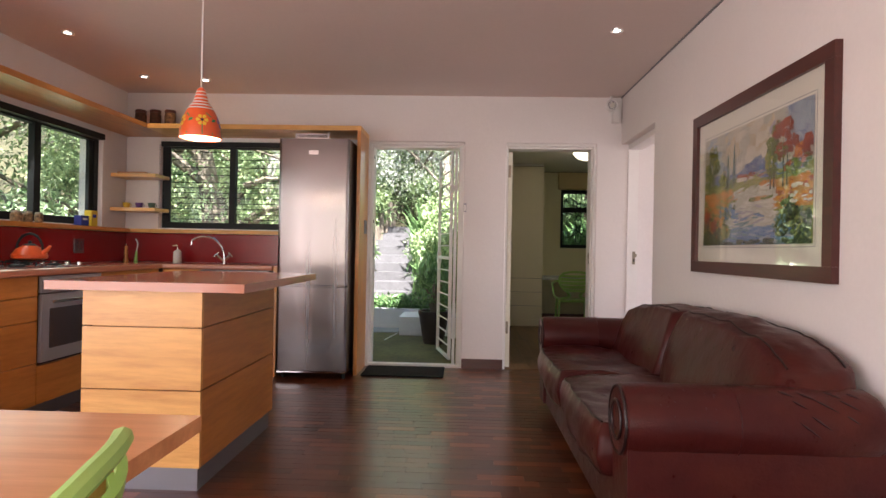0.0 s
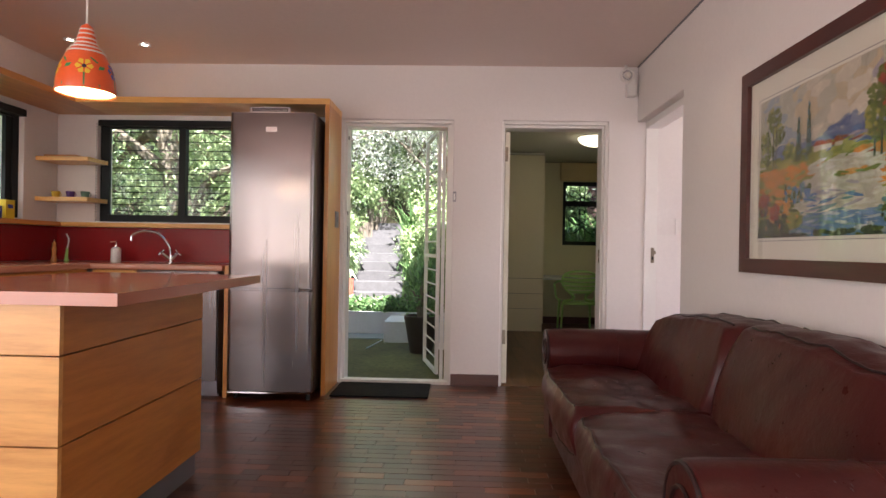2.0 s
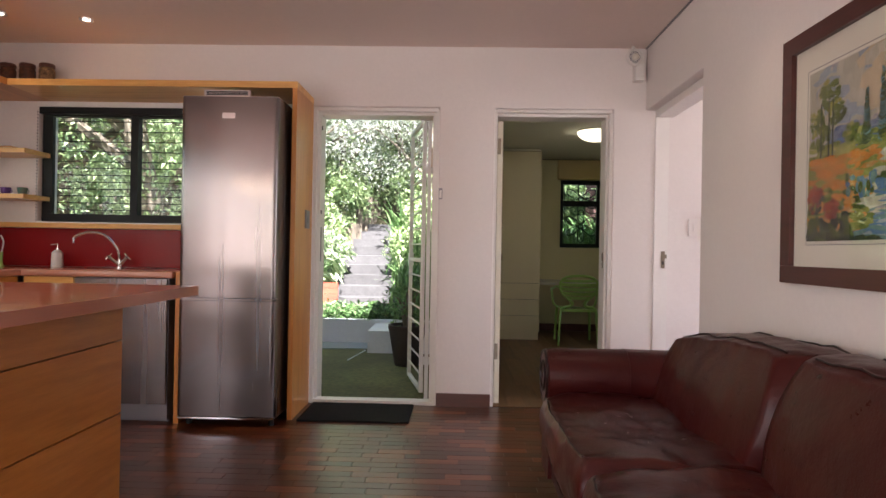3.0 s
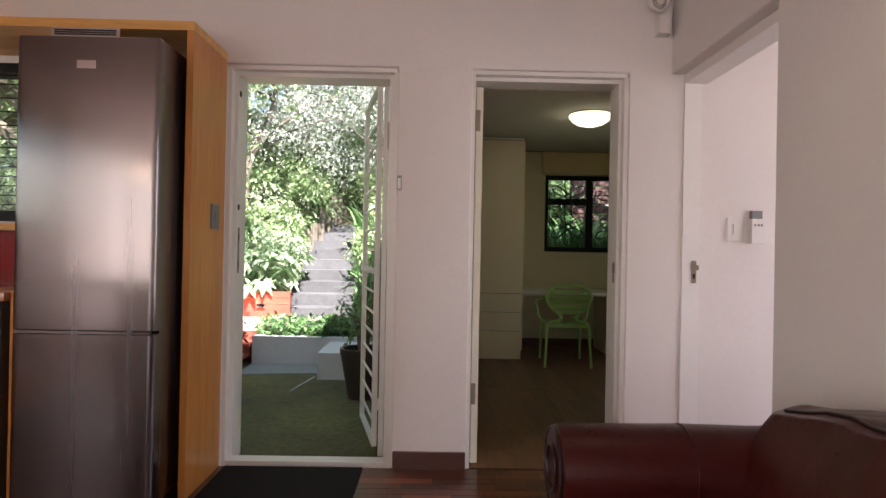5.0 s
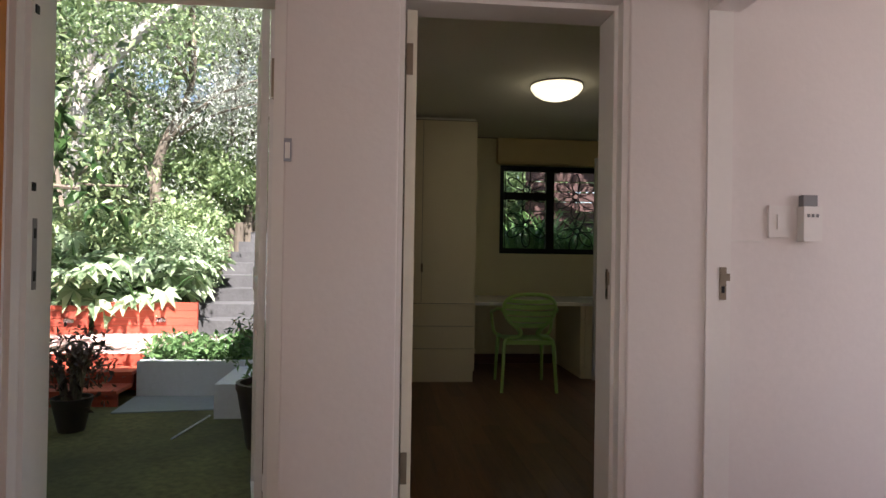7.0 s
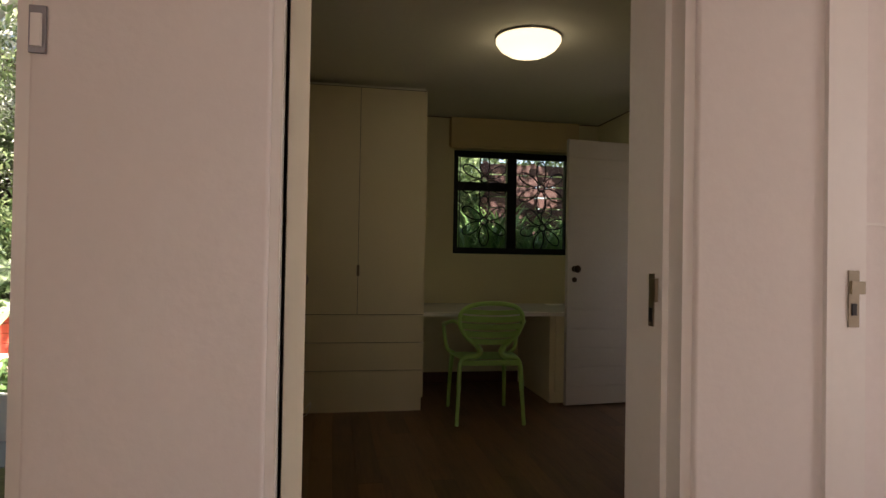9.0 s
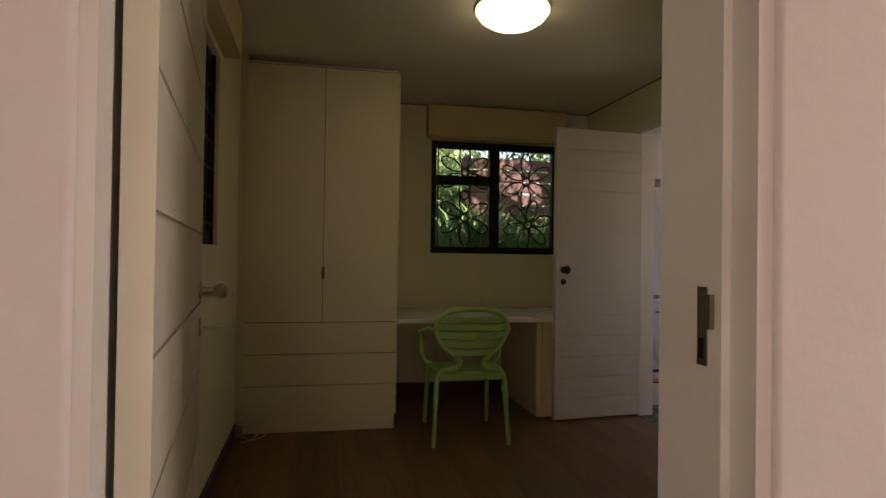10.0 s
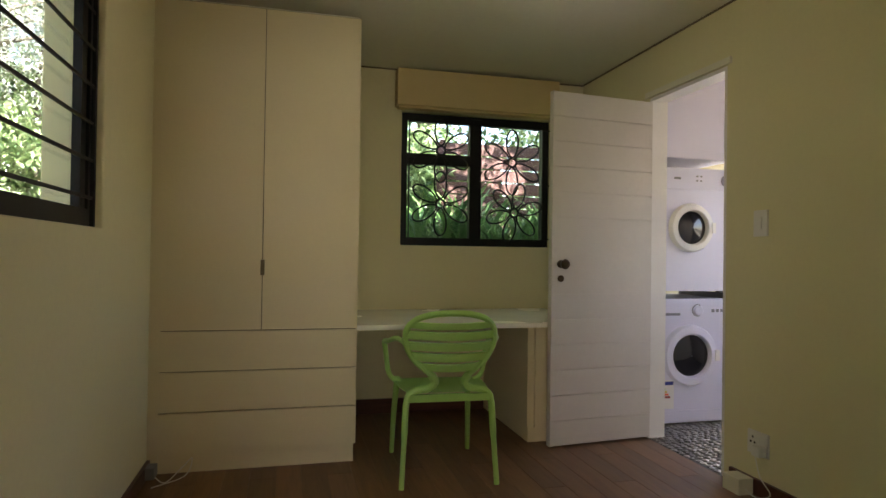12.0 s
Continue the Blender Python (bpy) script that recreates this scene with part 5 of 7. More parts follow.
for x in (-1.62, -0.68):
    for y in (-1.02, 0.435):
        part("leg", bbox(x, x + 0.06, y, y + 0.06, 0.0, 0.674, 0.004), M["table"], tab)


# ---- plastic armchair ----
def armchair(m, label, group=""):
    """A moulded plastic chair with an oval slatted back; it faces +y at first."""
    t = thing("plastic_chair", (0, 0, 0), label, "chair", group)
    seat_bm = bm_new()
    n = 12
    grid = [[None] * (n + 1) for _ in range(n + 1)]
    for i in range(n + 1):
        for j in range(n + 1):
            u, v = 2 * i / n - 1, 2 * j / n - 1
            w = 0.235 - 0.02 * v * -1 * 0.5
            x = u * w * math.sqrt(1 - 0.18 * v * v)
            y = v * 0.235 * math.sqrt(1 - 0.12 * u * u) + 0.01
            z = 0.445 - 0.012 * (1 - u * u) * (1 - v * v) - (0.02 * max(0, v) ** 3)
            grid[i][j] = seat_bm.verts.new((x, y, z))
    fs = [seat_bm.faces.new((grid[i][j], grid[i + 1][j], grid[i + 1][j + 1], grid[i][j + 1])) for i in range(n) for j in range(n)]
    bmesh.ops.solidify(seat_bm, geom=fs, thickness=0.022)
    part("seat", seat_bm, M["lime"], t)
    # shield-shaped back ring, open at the waist
    half = [(0.066, 0.492), (0.080, 0.525), (0.128, 0.565), (0.178, 0.61), (0.211, 0.665), (0.222, 0.72), (0.211, 0.77), (0.165, 0.812), (0.09, 0.834), (0.0, 0.84)]
    lean = lambda x, z: -0.245 - 0.07 * (z - 0.5) / 0.34 + 0.045 * (x / 0.225) ** 2
    rim = half + [(-x, z) for x, z in reversed(half[:-1])]
    bm = bm_new()
    tube(bm, smooth_path([(x, lean(x, z), z) for x, z in rim], 4), 0.0155, 8)
    part("backrest_ring", bm, M["lime"], t)


    def inner(z):
        for (xa, za), (xb, zb) in zip(half, half[1:]):
            if za <= z <= zb:
                return xa + (xb - xa) * (z - za) / (zb - za)
        return 0.1
    for zz, hh in ((0.577, 0.0185), (0.628, 0.0205), (0.681, 0.0205), (0.734, 0.0205), (0.782, 0.0165)):
        bm = bm_new()
        rows = []
        for i in range(11):
            u = 2 * i / 10 - 1
            x = inner(zz) * u
            y, sag = lean(x, zz) - 0.012 * (1 - u * u), -0.006 * (1 - u * u)
            rows.append([bm.verts.new((x, y + dy, zz + sag + dz)) for dy, dz in ((-0.005, -hh), (-0.010, hh * 0.85), (0.005, hh), (0.006, -hh * 0.85))])
        for a, b in zip(rows, rows[1:]):
            for k in range(4):
                bm.faces.new((a[k], a[(k + 1) % 4], b[(k + 1) % 4], b[k]))
        bm.faces.new(rows[0]), bm.faces.new(list(reversed(rows[-1])))
        part("slat", bm, M["lime"], t)
    for s_ in (-1, 1):
        bm = bm_new()
        tube(bm, smooth_path([(s_ * 0.235, -0.275, 0.0), (s_ * 0.222, -0.252, 0.22), (s_ * 0.21, -0.232, 0.41), (s_ * 0.17, -0.228, 0.455), (s_ * 0.105, -0.234, 0.468), (s_ * 0.074, -0.242, 0.50), (s_ * 0.092, -0.248, 0.535)], 5), [0.0135] * 6 + [0.017] * 8 + [0.019] * 10 + [0.021] * 7, 8)
        part("rear_leg", bm, M["lime"], t)
        bm = bm_new()
        tube(bm, smooth_path([(s_ * 0.22, 0.285, 0.0), (s_ * 0.212, 0.255, 0.25), (s_ * 0.2, 0.22, 0.435)], 5), [0.0125 + 0.0006 * i for i in range(11)], 8)
        part("front_leg", bm, M["lime"], t)
        bm = bm_new()
        tube(bm, smooth_path([(s_ * 0.216, -0.245, 0.69), (s_ * 0.255, -0.17, 0.705), (s_ * 0.283, -0.02, 0.672), (s_ * 0.288, 0.09, 0.655), (s_ * 0.278, 0.125, 0.6), (s_ * 0.262, 0.12, 0.49), (s_ * 0.235, 0.11, 0.45), (s_ * 0.2, 0.1, 0.436)], 5), 0.0135, 8)
        part("armrest", bm, M["lime"], t)
    part("rear_rail", soften(bbox(-0.2, 0.2, -0.25, -0.225, 0.405, 0.44), 0.008), M["lime"], t)
    t.matrix_basis = m
    return t


study_chair = armchair(pose(1.715, 8.385, 0, 0, 0, -3.0), "lime green plastic armchair with a slatted oval back at the desk")
dining_chair = copy_thing(study_chair, pose(-0.639, 0.083, 0, 0, 0, 106))
tagged(dining_chair, "lime green plastic armchair pushed up to the dining table")

# ---- study ----
M["ward"] = plain("cream_melamine", (0.78, 0.70, 0.47), 0.42, var=0.04, coarse=1.5, fine=70, bump=0.05)
M["desk"] = plain("white_desk_top", (0.82, 0.81, 0.74), 0.25, var=0.03, bump=0.02)
M["blind"] = plain("yellow_blind_fabric", (0.72, 0.58, 0.30), 0.85, var=0.06, coarse=3, fine=160, bump=0.2)
M["lamp_glass"] = glowing("lit_opal_glass", (1.0, 0.93, 0.66), 0.36)
M["appl"] = plain("white_enamel", (0.68, 0.67, 0.80), 0.3, var=0.02, bump=0.02)
M["knob_metal"] = plain("satin_nickel", (0.5, 0.46, 0.42), 0.28, 1.0, var=0.08, bump=0.03)
M["knob_dark"] = plain("dark_bronze", (0.10, 0.07, 0.05), 0.35, 0.9, var=0.2)

ward = thing("wardrobe", (0.8, 9.0, 0), "cream built-in wardrobe with two doors and three drawers", "wardrobe")
WX0, WX1, WF, WT = 0.31, 1.293, 8.56, 2.40
part("body", bbox(WX0, WX1, WF + 0.036, B0 - 0.002, 0.1, WT), M["ward"], ward)
# Brown that stands in for shade: wardrobe gaps, handle notch, ceiling edge.
M["shade_brown"] = plain("painted_shade_brown", (0.20, 0.16, 0.10), 0.8, var=0.2)
part("gap_shade", bbox(WX0 + 0.002, WX1 - 0.006, WF + 0.0205, WF + 0.0355, 0.1, WT - 0.002), M["shade_brown"], ward, "dark sheet put in as the shade in the gaps")
part("plinth", bbox(WX0, WX1 - 0.01, WF + 0.02, WF + 0.04, 0.0, 0.0985), M["ward"], ward)
for a, b in ((WX0, 0.7965), (0.8005, WX1)):
    part("door", bbox(a, b, WF, WF + 0.0195, 0.7185, WT - 0.012, 0.002), M["ward"], ward)
part("handle_notch", bbox(0.789, 0.809, WF - 0.002, WF - 0.0002, 1.0, 1.08, 0.001), M["shade_brown"], ward)
for a, b in ((0.102, 0.3015), (0.3075, 0.5065), (0.5125, 0.7125)):
    part("drawer", bbox(WX0, WX1, WF, WF + 0.0195, a, b, 0.002), M["ward"], ward)
structure("wardrobe_filler", bbox(L0, WX0 - 0.002, WF + 0.012, WF + 0.03, 0.0, H2 - 0.001), M["ward"], "cream filler strip beside the wardrobe", "filler strip")
structure("bulkhead", bbox(L0, WX1, WF + 0.11, B0, WT + 0.001, H2 - 0.001), M["ceiling2"], "white strip above the wardrobe", "trim")

desk = thing("desk", (1.9, 9.0, 0), "built-in white desk top beside the wardrobe", "desk")
part("desk_top", bbox(WX1 + 0.002, 2.80, 8.60, B0 - 0.001, 0.70, 0.728, 0.003), M["desk"], desk)
ped = part("pedestal", bbox(2.335, 2.80, 8.70, B0 - 0.001, 0.09, 0.699), M["ward"], desk)
part("pedestal_door", bbox(2.372, 2.798, 8.668, 8.689, 0.093, 0.695, 0.002), M["ward"], ped)
part("pedestal_plinth", bbox(2.34, 2.79, 8.70, B0 - 0.001, 0.0, 0.0895), M["ward"], desk)

# skirtings
structure("baseboard_study_west", bbox(L0, L0 + 0.016, 6.06, WF + 0.011, 0.0, 0.075, 0.003), M["skirting"], "dark stained skirting board", "skirting")
structure("baseboard_study_north", bbox(WX1 + 0.003, 2.333, B0 - 0.016, B0, 0.0, 0.1, 0.003), M["skirting"], "dark stained skirting under the desk", "skirting")
structure("baseboard_study_east", bbox(R0 - 0.016, R0, DT + 0.02, DOOR_C[0] - 0.06, 0.0, 0.075, 0.003), M["skirting"], "dark stained skirting board", "skirting")
# Dark strips draw the thin line of shade where the walls meet the ceiling.
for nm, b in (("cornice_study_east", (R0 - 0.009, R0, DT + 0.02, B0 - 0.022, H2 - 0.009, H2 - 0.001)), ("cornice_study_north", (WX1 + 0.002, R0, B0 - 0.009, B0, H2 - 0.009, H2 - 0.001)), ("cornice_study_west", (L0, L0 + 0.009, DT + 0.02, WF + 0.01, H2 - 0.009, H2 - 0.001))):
    structure(nm, bbox(*b, 0.002), M["shade_brown"], "thin dark strip drawn as the shade at the ceiling", "cornice")

# study window with flower grille
w3 = tagged(thing("window_3", (1.7, B0 + 0.07, 1.19), "black framed study window with a flower-shaped burglar grille", "window"), kind="structure")
VX0, VX1, VZ0, VZ1, VY = W2WIN[0] + 0.004, W2WIN[1] - 0.004, W2WIN[2] + 0.004, W2WIN[3] - 0.004, B0 + 0.075
MXX = 2.285
for a in ((VX0, VX0 + 0.05, VZ0, VZ1), (VX1 - 0.05, VX1, VZ0, VZ1), (VX0 + 0.05, VX1 - 0.05, VZ1 - 0.055, VZ1), (VX0 + 0.05, VX1 - 0.05, VZ0, VZ0 + 0.055)):
    part("window_frame", bbox(a[0], a[1], VY, VY + 0.06, a[2], a[3], 0.003), M["black"], w3)
part("mullion", bbox(MXX - 0.055, MXX + 0.035, VY - 0.004, VY + 0.055, VZ0 + 0.055, VZ1 - 0.055, 0.003), M["black"], w3)
part("transom", bbox(VX0 + 0.05, MXX - 0.055, VY - 0.003, VY + 0.055, 1.78, 1.86, 0.003), M["black"], w3)
g = part("pane", bbox(VX0 + 0.05, VX1 - 0.05, VY + 0.03, VY + 0.034, VZ0 + 0.055, VZ1 - 0.055), M["glass"], w3)
g.visible_shadow = False
part("latch", bbox(MXX - 0.04, MXX + 0.03, VY - 0.03, VY - 0.004, VZ1 - 0.02, VZ1 - 0.008, 0.002), M["black"], w3)
gy = VY - 0.03


def flower(cx, cz, r, turn, n=6):
    bm = bm_new()
    tube(bm, [(cx + 0.032 * math.cos(2 * math.pi * i / 16), gy, cz + 0.032 * math.sin(2 * math.pi * i / 16)) for i in range(16)], 0.0075, 6, closed=True)
    part("flower_ring", bm, M["black"], w3)
    for k in range(n):
        a = turn + 2 * math.pi * k / n
        ca, sa = math.cos(a), math.sin(a)
        bm = bm_new()
        pts = []
        for i in range(20):
            t = 2 * math.pi * i / 20
            lx, lz = 0.034 + (r - 0.034) * (0.5 - 0.5 * math.cos(t)), 0.052 * math.sin(t) * (0.6 + 0.4 * math.sin(t / 2))
            pts.append((cx + lx * ca - lz * sa, gy, cz + lx * sa + lz * ca))
        tube(bm, pts, 0.0068, 6, closed=True)
        part("petal", bm, M["black"], w3)


flower(2.0, 1.495, 0.235, 1.57)
flower(2.0, 1.885, 0.235, 1.57)
flower(2.555, 1.825, 0.245, 1.57)
flower(2.575, 1.445, 0.225, 1.30)
for a in (((VX0 + 0.05, VZ0 + 0.05), (VX1 - 0.06, VZ0 + 0.05)), ((VX0 + 0.05, VZ1 - 0.06), (VX1 - 0.06, VZ1 - 0.06)), ((VX1 - 0.06, VZ0 + 0.05), (VX1 - 0.06, VZ1 - 0.06)), ((VX0 + 0.06, VZ0 + 0.05), (VX0 + 0.06, VZ1 - 0.06))):
    bm = bm_new()
    tube(bm, [(a[0][0], gy, a[0][1]), (a[1][0], gy, a[1][1])], 0.005, 6)
    part("grille_bar", bm, M["black"], w3)
for z in (VZ0 + 0.06, 1.66, VZ1 - 0.07):
    bm = bm_new()
    tube(bm, [(VX1 - 0.06, gy, z), (VX1 + 0.004, gy, z)], 0.005, 6)
    part("grille_lug", bm, M["black"], w3)

# folded blind in its pelmet
bl = thing("roman_blind", (2.2, B0 - 0.06, 2.17), "raised pale yellow fabric blind above the window", "blind")
part("pelmet", bbox(1.648, 2.862, B0 - 0.115, B0 - 0.001, 2.165, H2 - 0.022, 0.005), M["blind"], bl)
part("lower_fold", bbox(1.66, 2.85, B0 - 0.09, B0 - 0.01, 2.15, 2.1645, 0.003), M["blind"], bl)

# west window of the study
w4 = tagged(thing("window_4", (L0 - 0.06, 7.0, 1.2), "black framed study window with horizontal bars", "window"), kind="structure")
sx = L0 - 0.085
for a in ((SWIN[0] + 0.004, SWIN[0] + 0.06, 1.204, 2.156), (SWIN[1] - 0.06, SWIN[1] - 0.004, 1.204, 2.156), (SWIN[0] + 0.06, SWIN[1] - 0.06, 2.1, 2.156), (SWIN[0] + 0.06, SWIN[1] - 0.06, 1.204, 1.265), (6.945, 6.995, 1.265, 2.1)):
    part("window_frame", bbox(sx, sx + 0.05, *a, 0.003), M["black"], w4)
part("sash", bbox(sx + 0.01, sx + 0.04, SWIN[1] - 0.115, SWIN[1] - 0.0605, 1.265, 2.1, 0.003), M["black"], w4)
g = part("pane", bbox(sx + 0.02, sx + 0.024, SWIN[0] + 0.06, SWIN[1] - 0.06, 1.265, 2.1), M["glass"], w4)
g.visible_shadow = False
for i in range(6):
    part("bar", bbox(L0 - 0.032, L0 - 0.026, SWIN[0] + 0.02, SWIN[1] - 0.02, 1.30 + i * 0.135, 1.312 + i * 0.135), M["black"], w4)
for y in (SWIN[0] + 0.03, SWIN[1] - 0.03):
    part("bar_upright", bbox(L0 - 0.037, L0 - 0.021, y - 0.008, y + 0.008, 1.202, 2.158), M["black"], w4)
bl2 = thing("roman_blind", (L0 + 0.05, 6.95, 2.2), "raised pale fabric blind over the side window", "blind")
part("pelmet", bbox(L0 + 0.001, L0 + 0.09, 6.12, 7.86, 2.19, H2 - 0.022, 0.005), M["blind"], bl2)


# boarded door leaves
def boarded_door(name, hinge, end, thick, height, boards, material, label):
    """A leaf from its hinge to its free end, made of grooved boards; its face is on the left of that line."""
    h, e = Vector((*hinge, 0)), Vector((*end, 0))
    w = (e - h).length
    m = Matrix.Translation(h) @ Matrix.Rotation(math.atan2(e.y - h.y, e.x - h.x), 4, "Z")
    t = tagged(thing(name, (*hinge, 0), label, "door"), kind="structure")
    part("core", bbox(0.0003, w - 0.0003, 0.009, thick - 0.009, 0.012, height - 0.001, 0.0, m=m), material, t)
    for x in (-0.0035, w):
        part("lipping", bbox(x, x + 0.0033, 0, thick, 0.012, height - 0.001, m=m), material, t)
    for i in range(boards):
        a, b = 0.012 + (height - 0.012) * i / boards, 0.012 + (height - 0.012) * (i + 1) / boards
        bm = bm_new()
        box(bm, 0, w, 0, 0.0088, a + 0.0032, b - 0.0032)
        box(bm, 0, w, thick - 0.0088, thick, a + 0.0036, b - 0.0036)
        bmesh.ops.transform(bm, matrix=m, verts=bm.verts)
        part("board", bm, material, t)
    return t, m, w


leaf_b, mb, wb = boarded_door("door_4", (0.565, 5.246), (0.466, 6.126), 0.038, 2.06, 12, M["trim_cream"], "cream boarded study door standing open")
# lock furniture on the open study door, facing the room
kz = 1.068
bm = bm_new()
lathe(bm, [(0.022, 0.0), (0.022, 0.005), (0.009, 0.007), (0.008, 0.03), (0.013, 0.035), (0.019, 0.043), (0.021, 0.053), (0.016, 0.062), (0.004, 0.066)], 22, mb @ pose(wb - 0.07, 0.0, kz, 90, 0, 0))
part("door_knob", bm, M["knob_metal"], leaf_b, "round satin nickel knob")
bm = bm_new()
lathe(bm, [(0.022, 0.0), (0.022, 0.005), (0.008, 0.006)], 18, mb @ pose(wb - 0.07, 0.0, kz - 0.09, 90, 0, 0))
box(bm, -0.002, 0.002, -0.035, -0.004, -0.002, 0.002, mb @ pose(wb - 0.07, 0.0, kz - 0.09))
box(bm, -0.012, 0.012, -0.05, -0.035, -0.0015, 0.0015, mb @ pose(wb - 0.07, 0.0, kz - 0.09))
part("key", bm, M["knob_metal"], leaf_b, "key in its escutcheon")

M["door_white"] = plain("white_door_paint", (0.66, 0.62, 0.56), 0.45, var=0.06, coarse=3, fine=40, bump=0.08)
leaf_c, mc, wc = boarded_door("door_5", (3.105, 8.655), (2.414, 8.585), 0.04, 2.09, 14, M["door_white"], "white boarded laundry door standing open")
for k, (z, r) in enumerate(((1.075, 0.03), (0.99, 0.018))):
    bm = bm_new()
    if k == 0:
        lathe(bm, [(0.024, 0.0), (0.024, 0.006), (0.010, 0.01), (0.010, 0.03), (0.026, 0.042), (0.03, 0.055), (0.02, 0.07), (0.004, 0.073)], 20, mc @ pose(wc - 0.055, 0.04, z, -90, 0, 0))
    else:
        lathe(bm, [(0.02, 0.0), (0.02, 0.007), (0.004, 0.008)], 18, mc @ pose(wc - 0.055, 0.04, z, -90, 0, 0))
    part("door_knob" if k == 0 else "keyhole", bm, M["knob_dark"], leaf_c, "dark bronze knob" if k == 0 else "dark escutcheon")
part("latch_plate", bbox(wc - 0.001, wc + 0.002, 0.008, 0.03, 0.98, 1.11, m=mc), M["brass"], leaf_c)
# frame of the laundry doorway
fc = tagged(thing("door_6", (R0, 8.3, 0), "white painted frame of the laundry doorway", "door frame"), kind="structure")
part("jamb", bbox(R0 + 0.005, 3.225, DOOR_C[1] - 0.024, DOOR_C[1] - 0.002, 0.0, 2.096, 0.003), M["trim"], fc)
part("jamb", bbox(R0 + 0.005, 3.225, DOOR_C[0] + 0.002, DOOR_C[0] + 0.02, 0.0, 2.096, 0.003), M["trim"], fc)
part("head", bbox(R0 + 0.005, 3.225, DOOR_C[0] + 0.002, DOOR_C[1] - 0.002, 2.097, 2.118, 0.003), M["trim"], fc)
part("architrave", bbox(R0 - 0.012, R0, DOOR_C[0] - 0.04, DOOR_C[1] + 0.03, 2.121, 2.155, 0.003), M["trim_cream"], fc)

# ceiling lamp
cl = thing("ceiling_lamp", (1.715, 7.45, H2), "lit round opal glass ceiling lamp with a metal rim", "ceiling lamp")
bm = bm_new()
lathe(bm, [(0.004, -0.118), (0.065, -0.112), (0.12, -0.095), (0.165, -0.066), (0.19, -0.03), (0.19, -0.014)], 36, pose(1.715, 7.45, H2), caps=False)
part("bowl", bm, M["lamp_glass"], cl, "glowing opal bowl")
bm = bm_new()
lathe(bm, [(0.12, -0.001), (0.19, -0.003), (0.194, -0.012), (0.189, -0.0135)], 36, pose(1.715, 7.45, H2))
part("rim", bm, M["knob_metal"], cl)
ll_ = new("ceiling_lamp_light", bpy.data.lights.new("ceiling_lamp_light", "POINT"))
ll_.data.energy, ll_.data.color, ll_.data.shadow_soft_size = 0.13, (1.0, 0.88, 0.6), 0.12
ll_.matrix_world = Matrix.Translation((1.715, 7.45, H2 - 0.26))

# wall fittings of the study
wall_switch("light_switch", R0, 7.70, 1.29, 0.085, 0.125, "x")
so = thing("wall_socket", (R0, 7.70, 0.25), "white plastic wall socket with a plug in it", "socket")
part("plate", bbox(R0 - 0.01, R0, 7.64, 7.77, 0.19, 0.30, 0.003), M["white_pl"], so)
part("plug", bbox(R0 - 0.05, R0 - 0.0102, 7.65, 7.70, 0.195, 0.24, 0.006), M["white_pl"], so)
for dy, dz in ((0.0, 0.0), (0.025, 0.0), (0.012, 0.025)):
    part("hole", bbox(R0 - 0.0115, R0 - 0.0102, 7.718 + dy, 7.728 + dy, 0.24 + dz, 0.25 + dz), M["black"], so)
bm = bm_new()
tube(bm, smooth_path([(R0 - 0.05, 7.675, 0.2), (R0 - 0.07, 7.62, 0.12), (R0 - 0.05, 7.58, 0.05), (R0 - 0.06, 7.66, 0.012), (R0 - 0.06, 7.74, 0.03)]), 0.003, 6)
part("cable", bm, M["white_pl"], so)
ad = thing("phone_box", (R0 - 0.06, 7.78, 0), "small cream telephone box on the floor", "adapter")
part("box", bbox(R0 - 0.10, R0 - 0.02, 7.72, 7.83, 0.0, 0.075, 0.012, 3), M["trim_cream"], ad)
ca = thing("extension_plug", (L0 + 0.05, 8.48, 0), "grey plug adapter with loose white cable", "plug adapter")
part("plug", bbox(L0 + 0.02, L0 + 0.06, 8.44, 8.52, 0.02, 0.075, 0.006), M["grey_pl"], ca)
bm = bm_new()
tube(bm, smooth_path([(L0 + 0.05, 8.47, 0.03), (L0 + 0.11, 8.44, 0.004), (L0 + 0.18, 8.47, 0.06), (L0 + 0.22, 8.52, 0.09), (L0 + 0.19, 8.5, 0.01), (L0 + 0.06, 8.38, 0.004)]), 0.0028, 6)
part("cable", bm, M["white_pl"], ca)


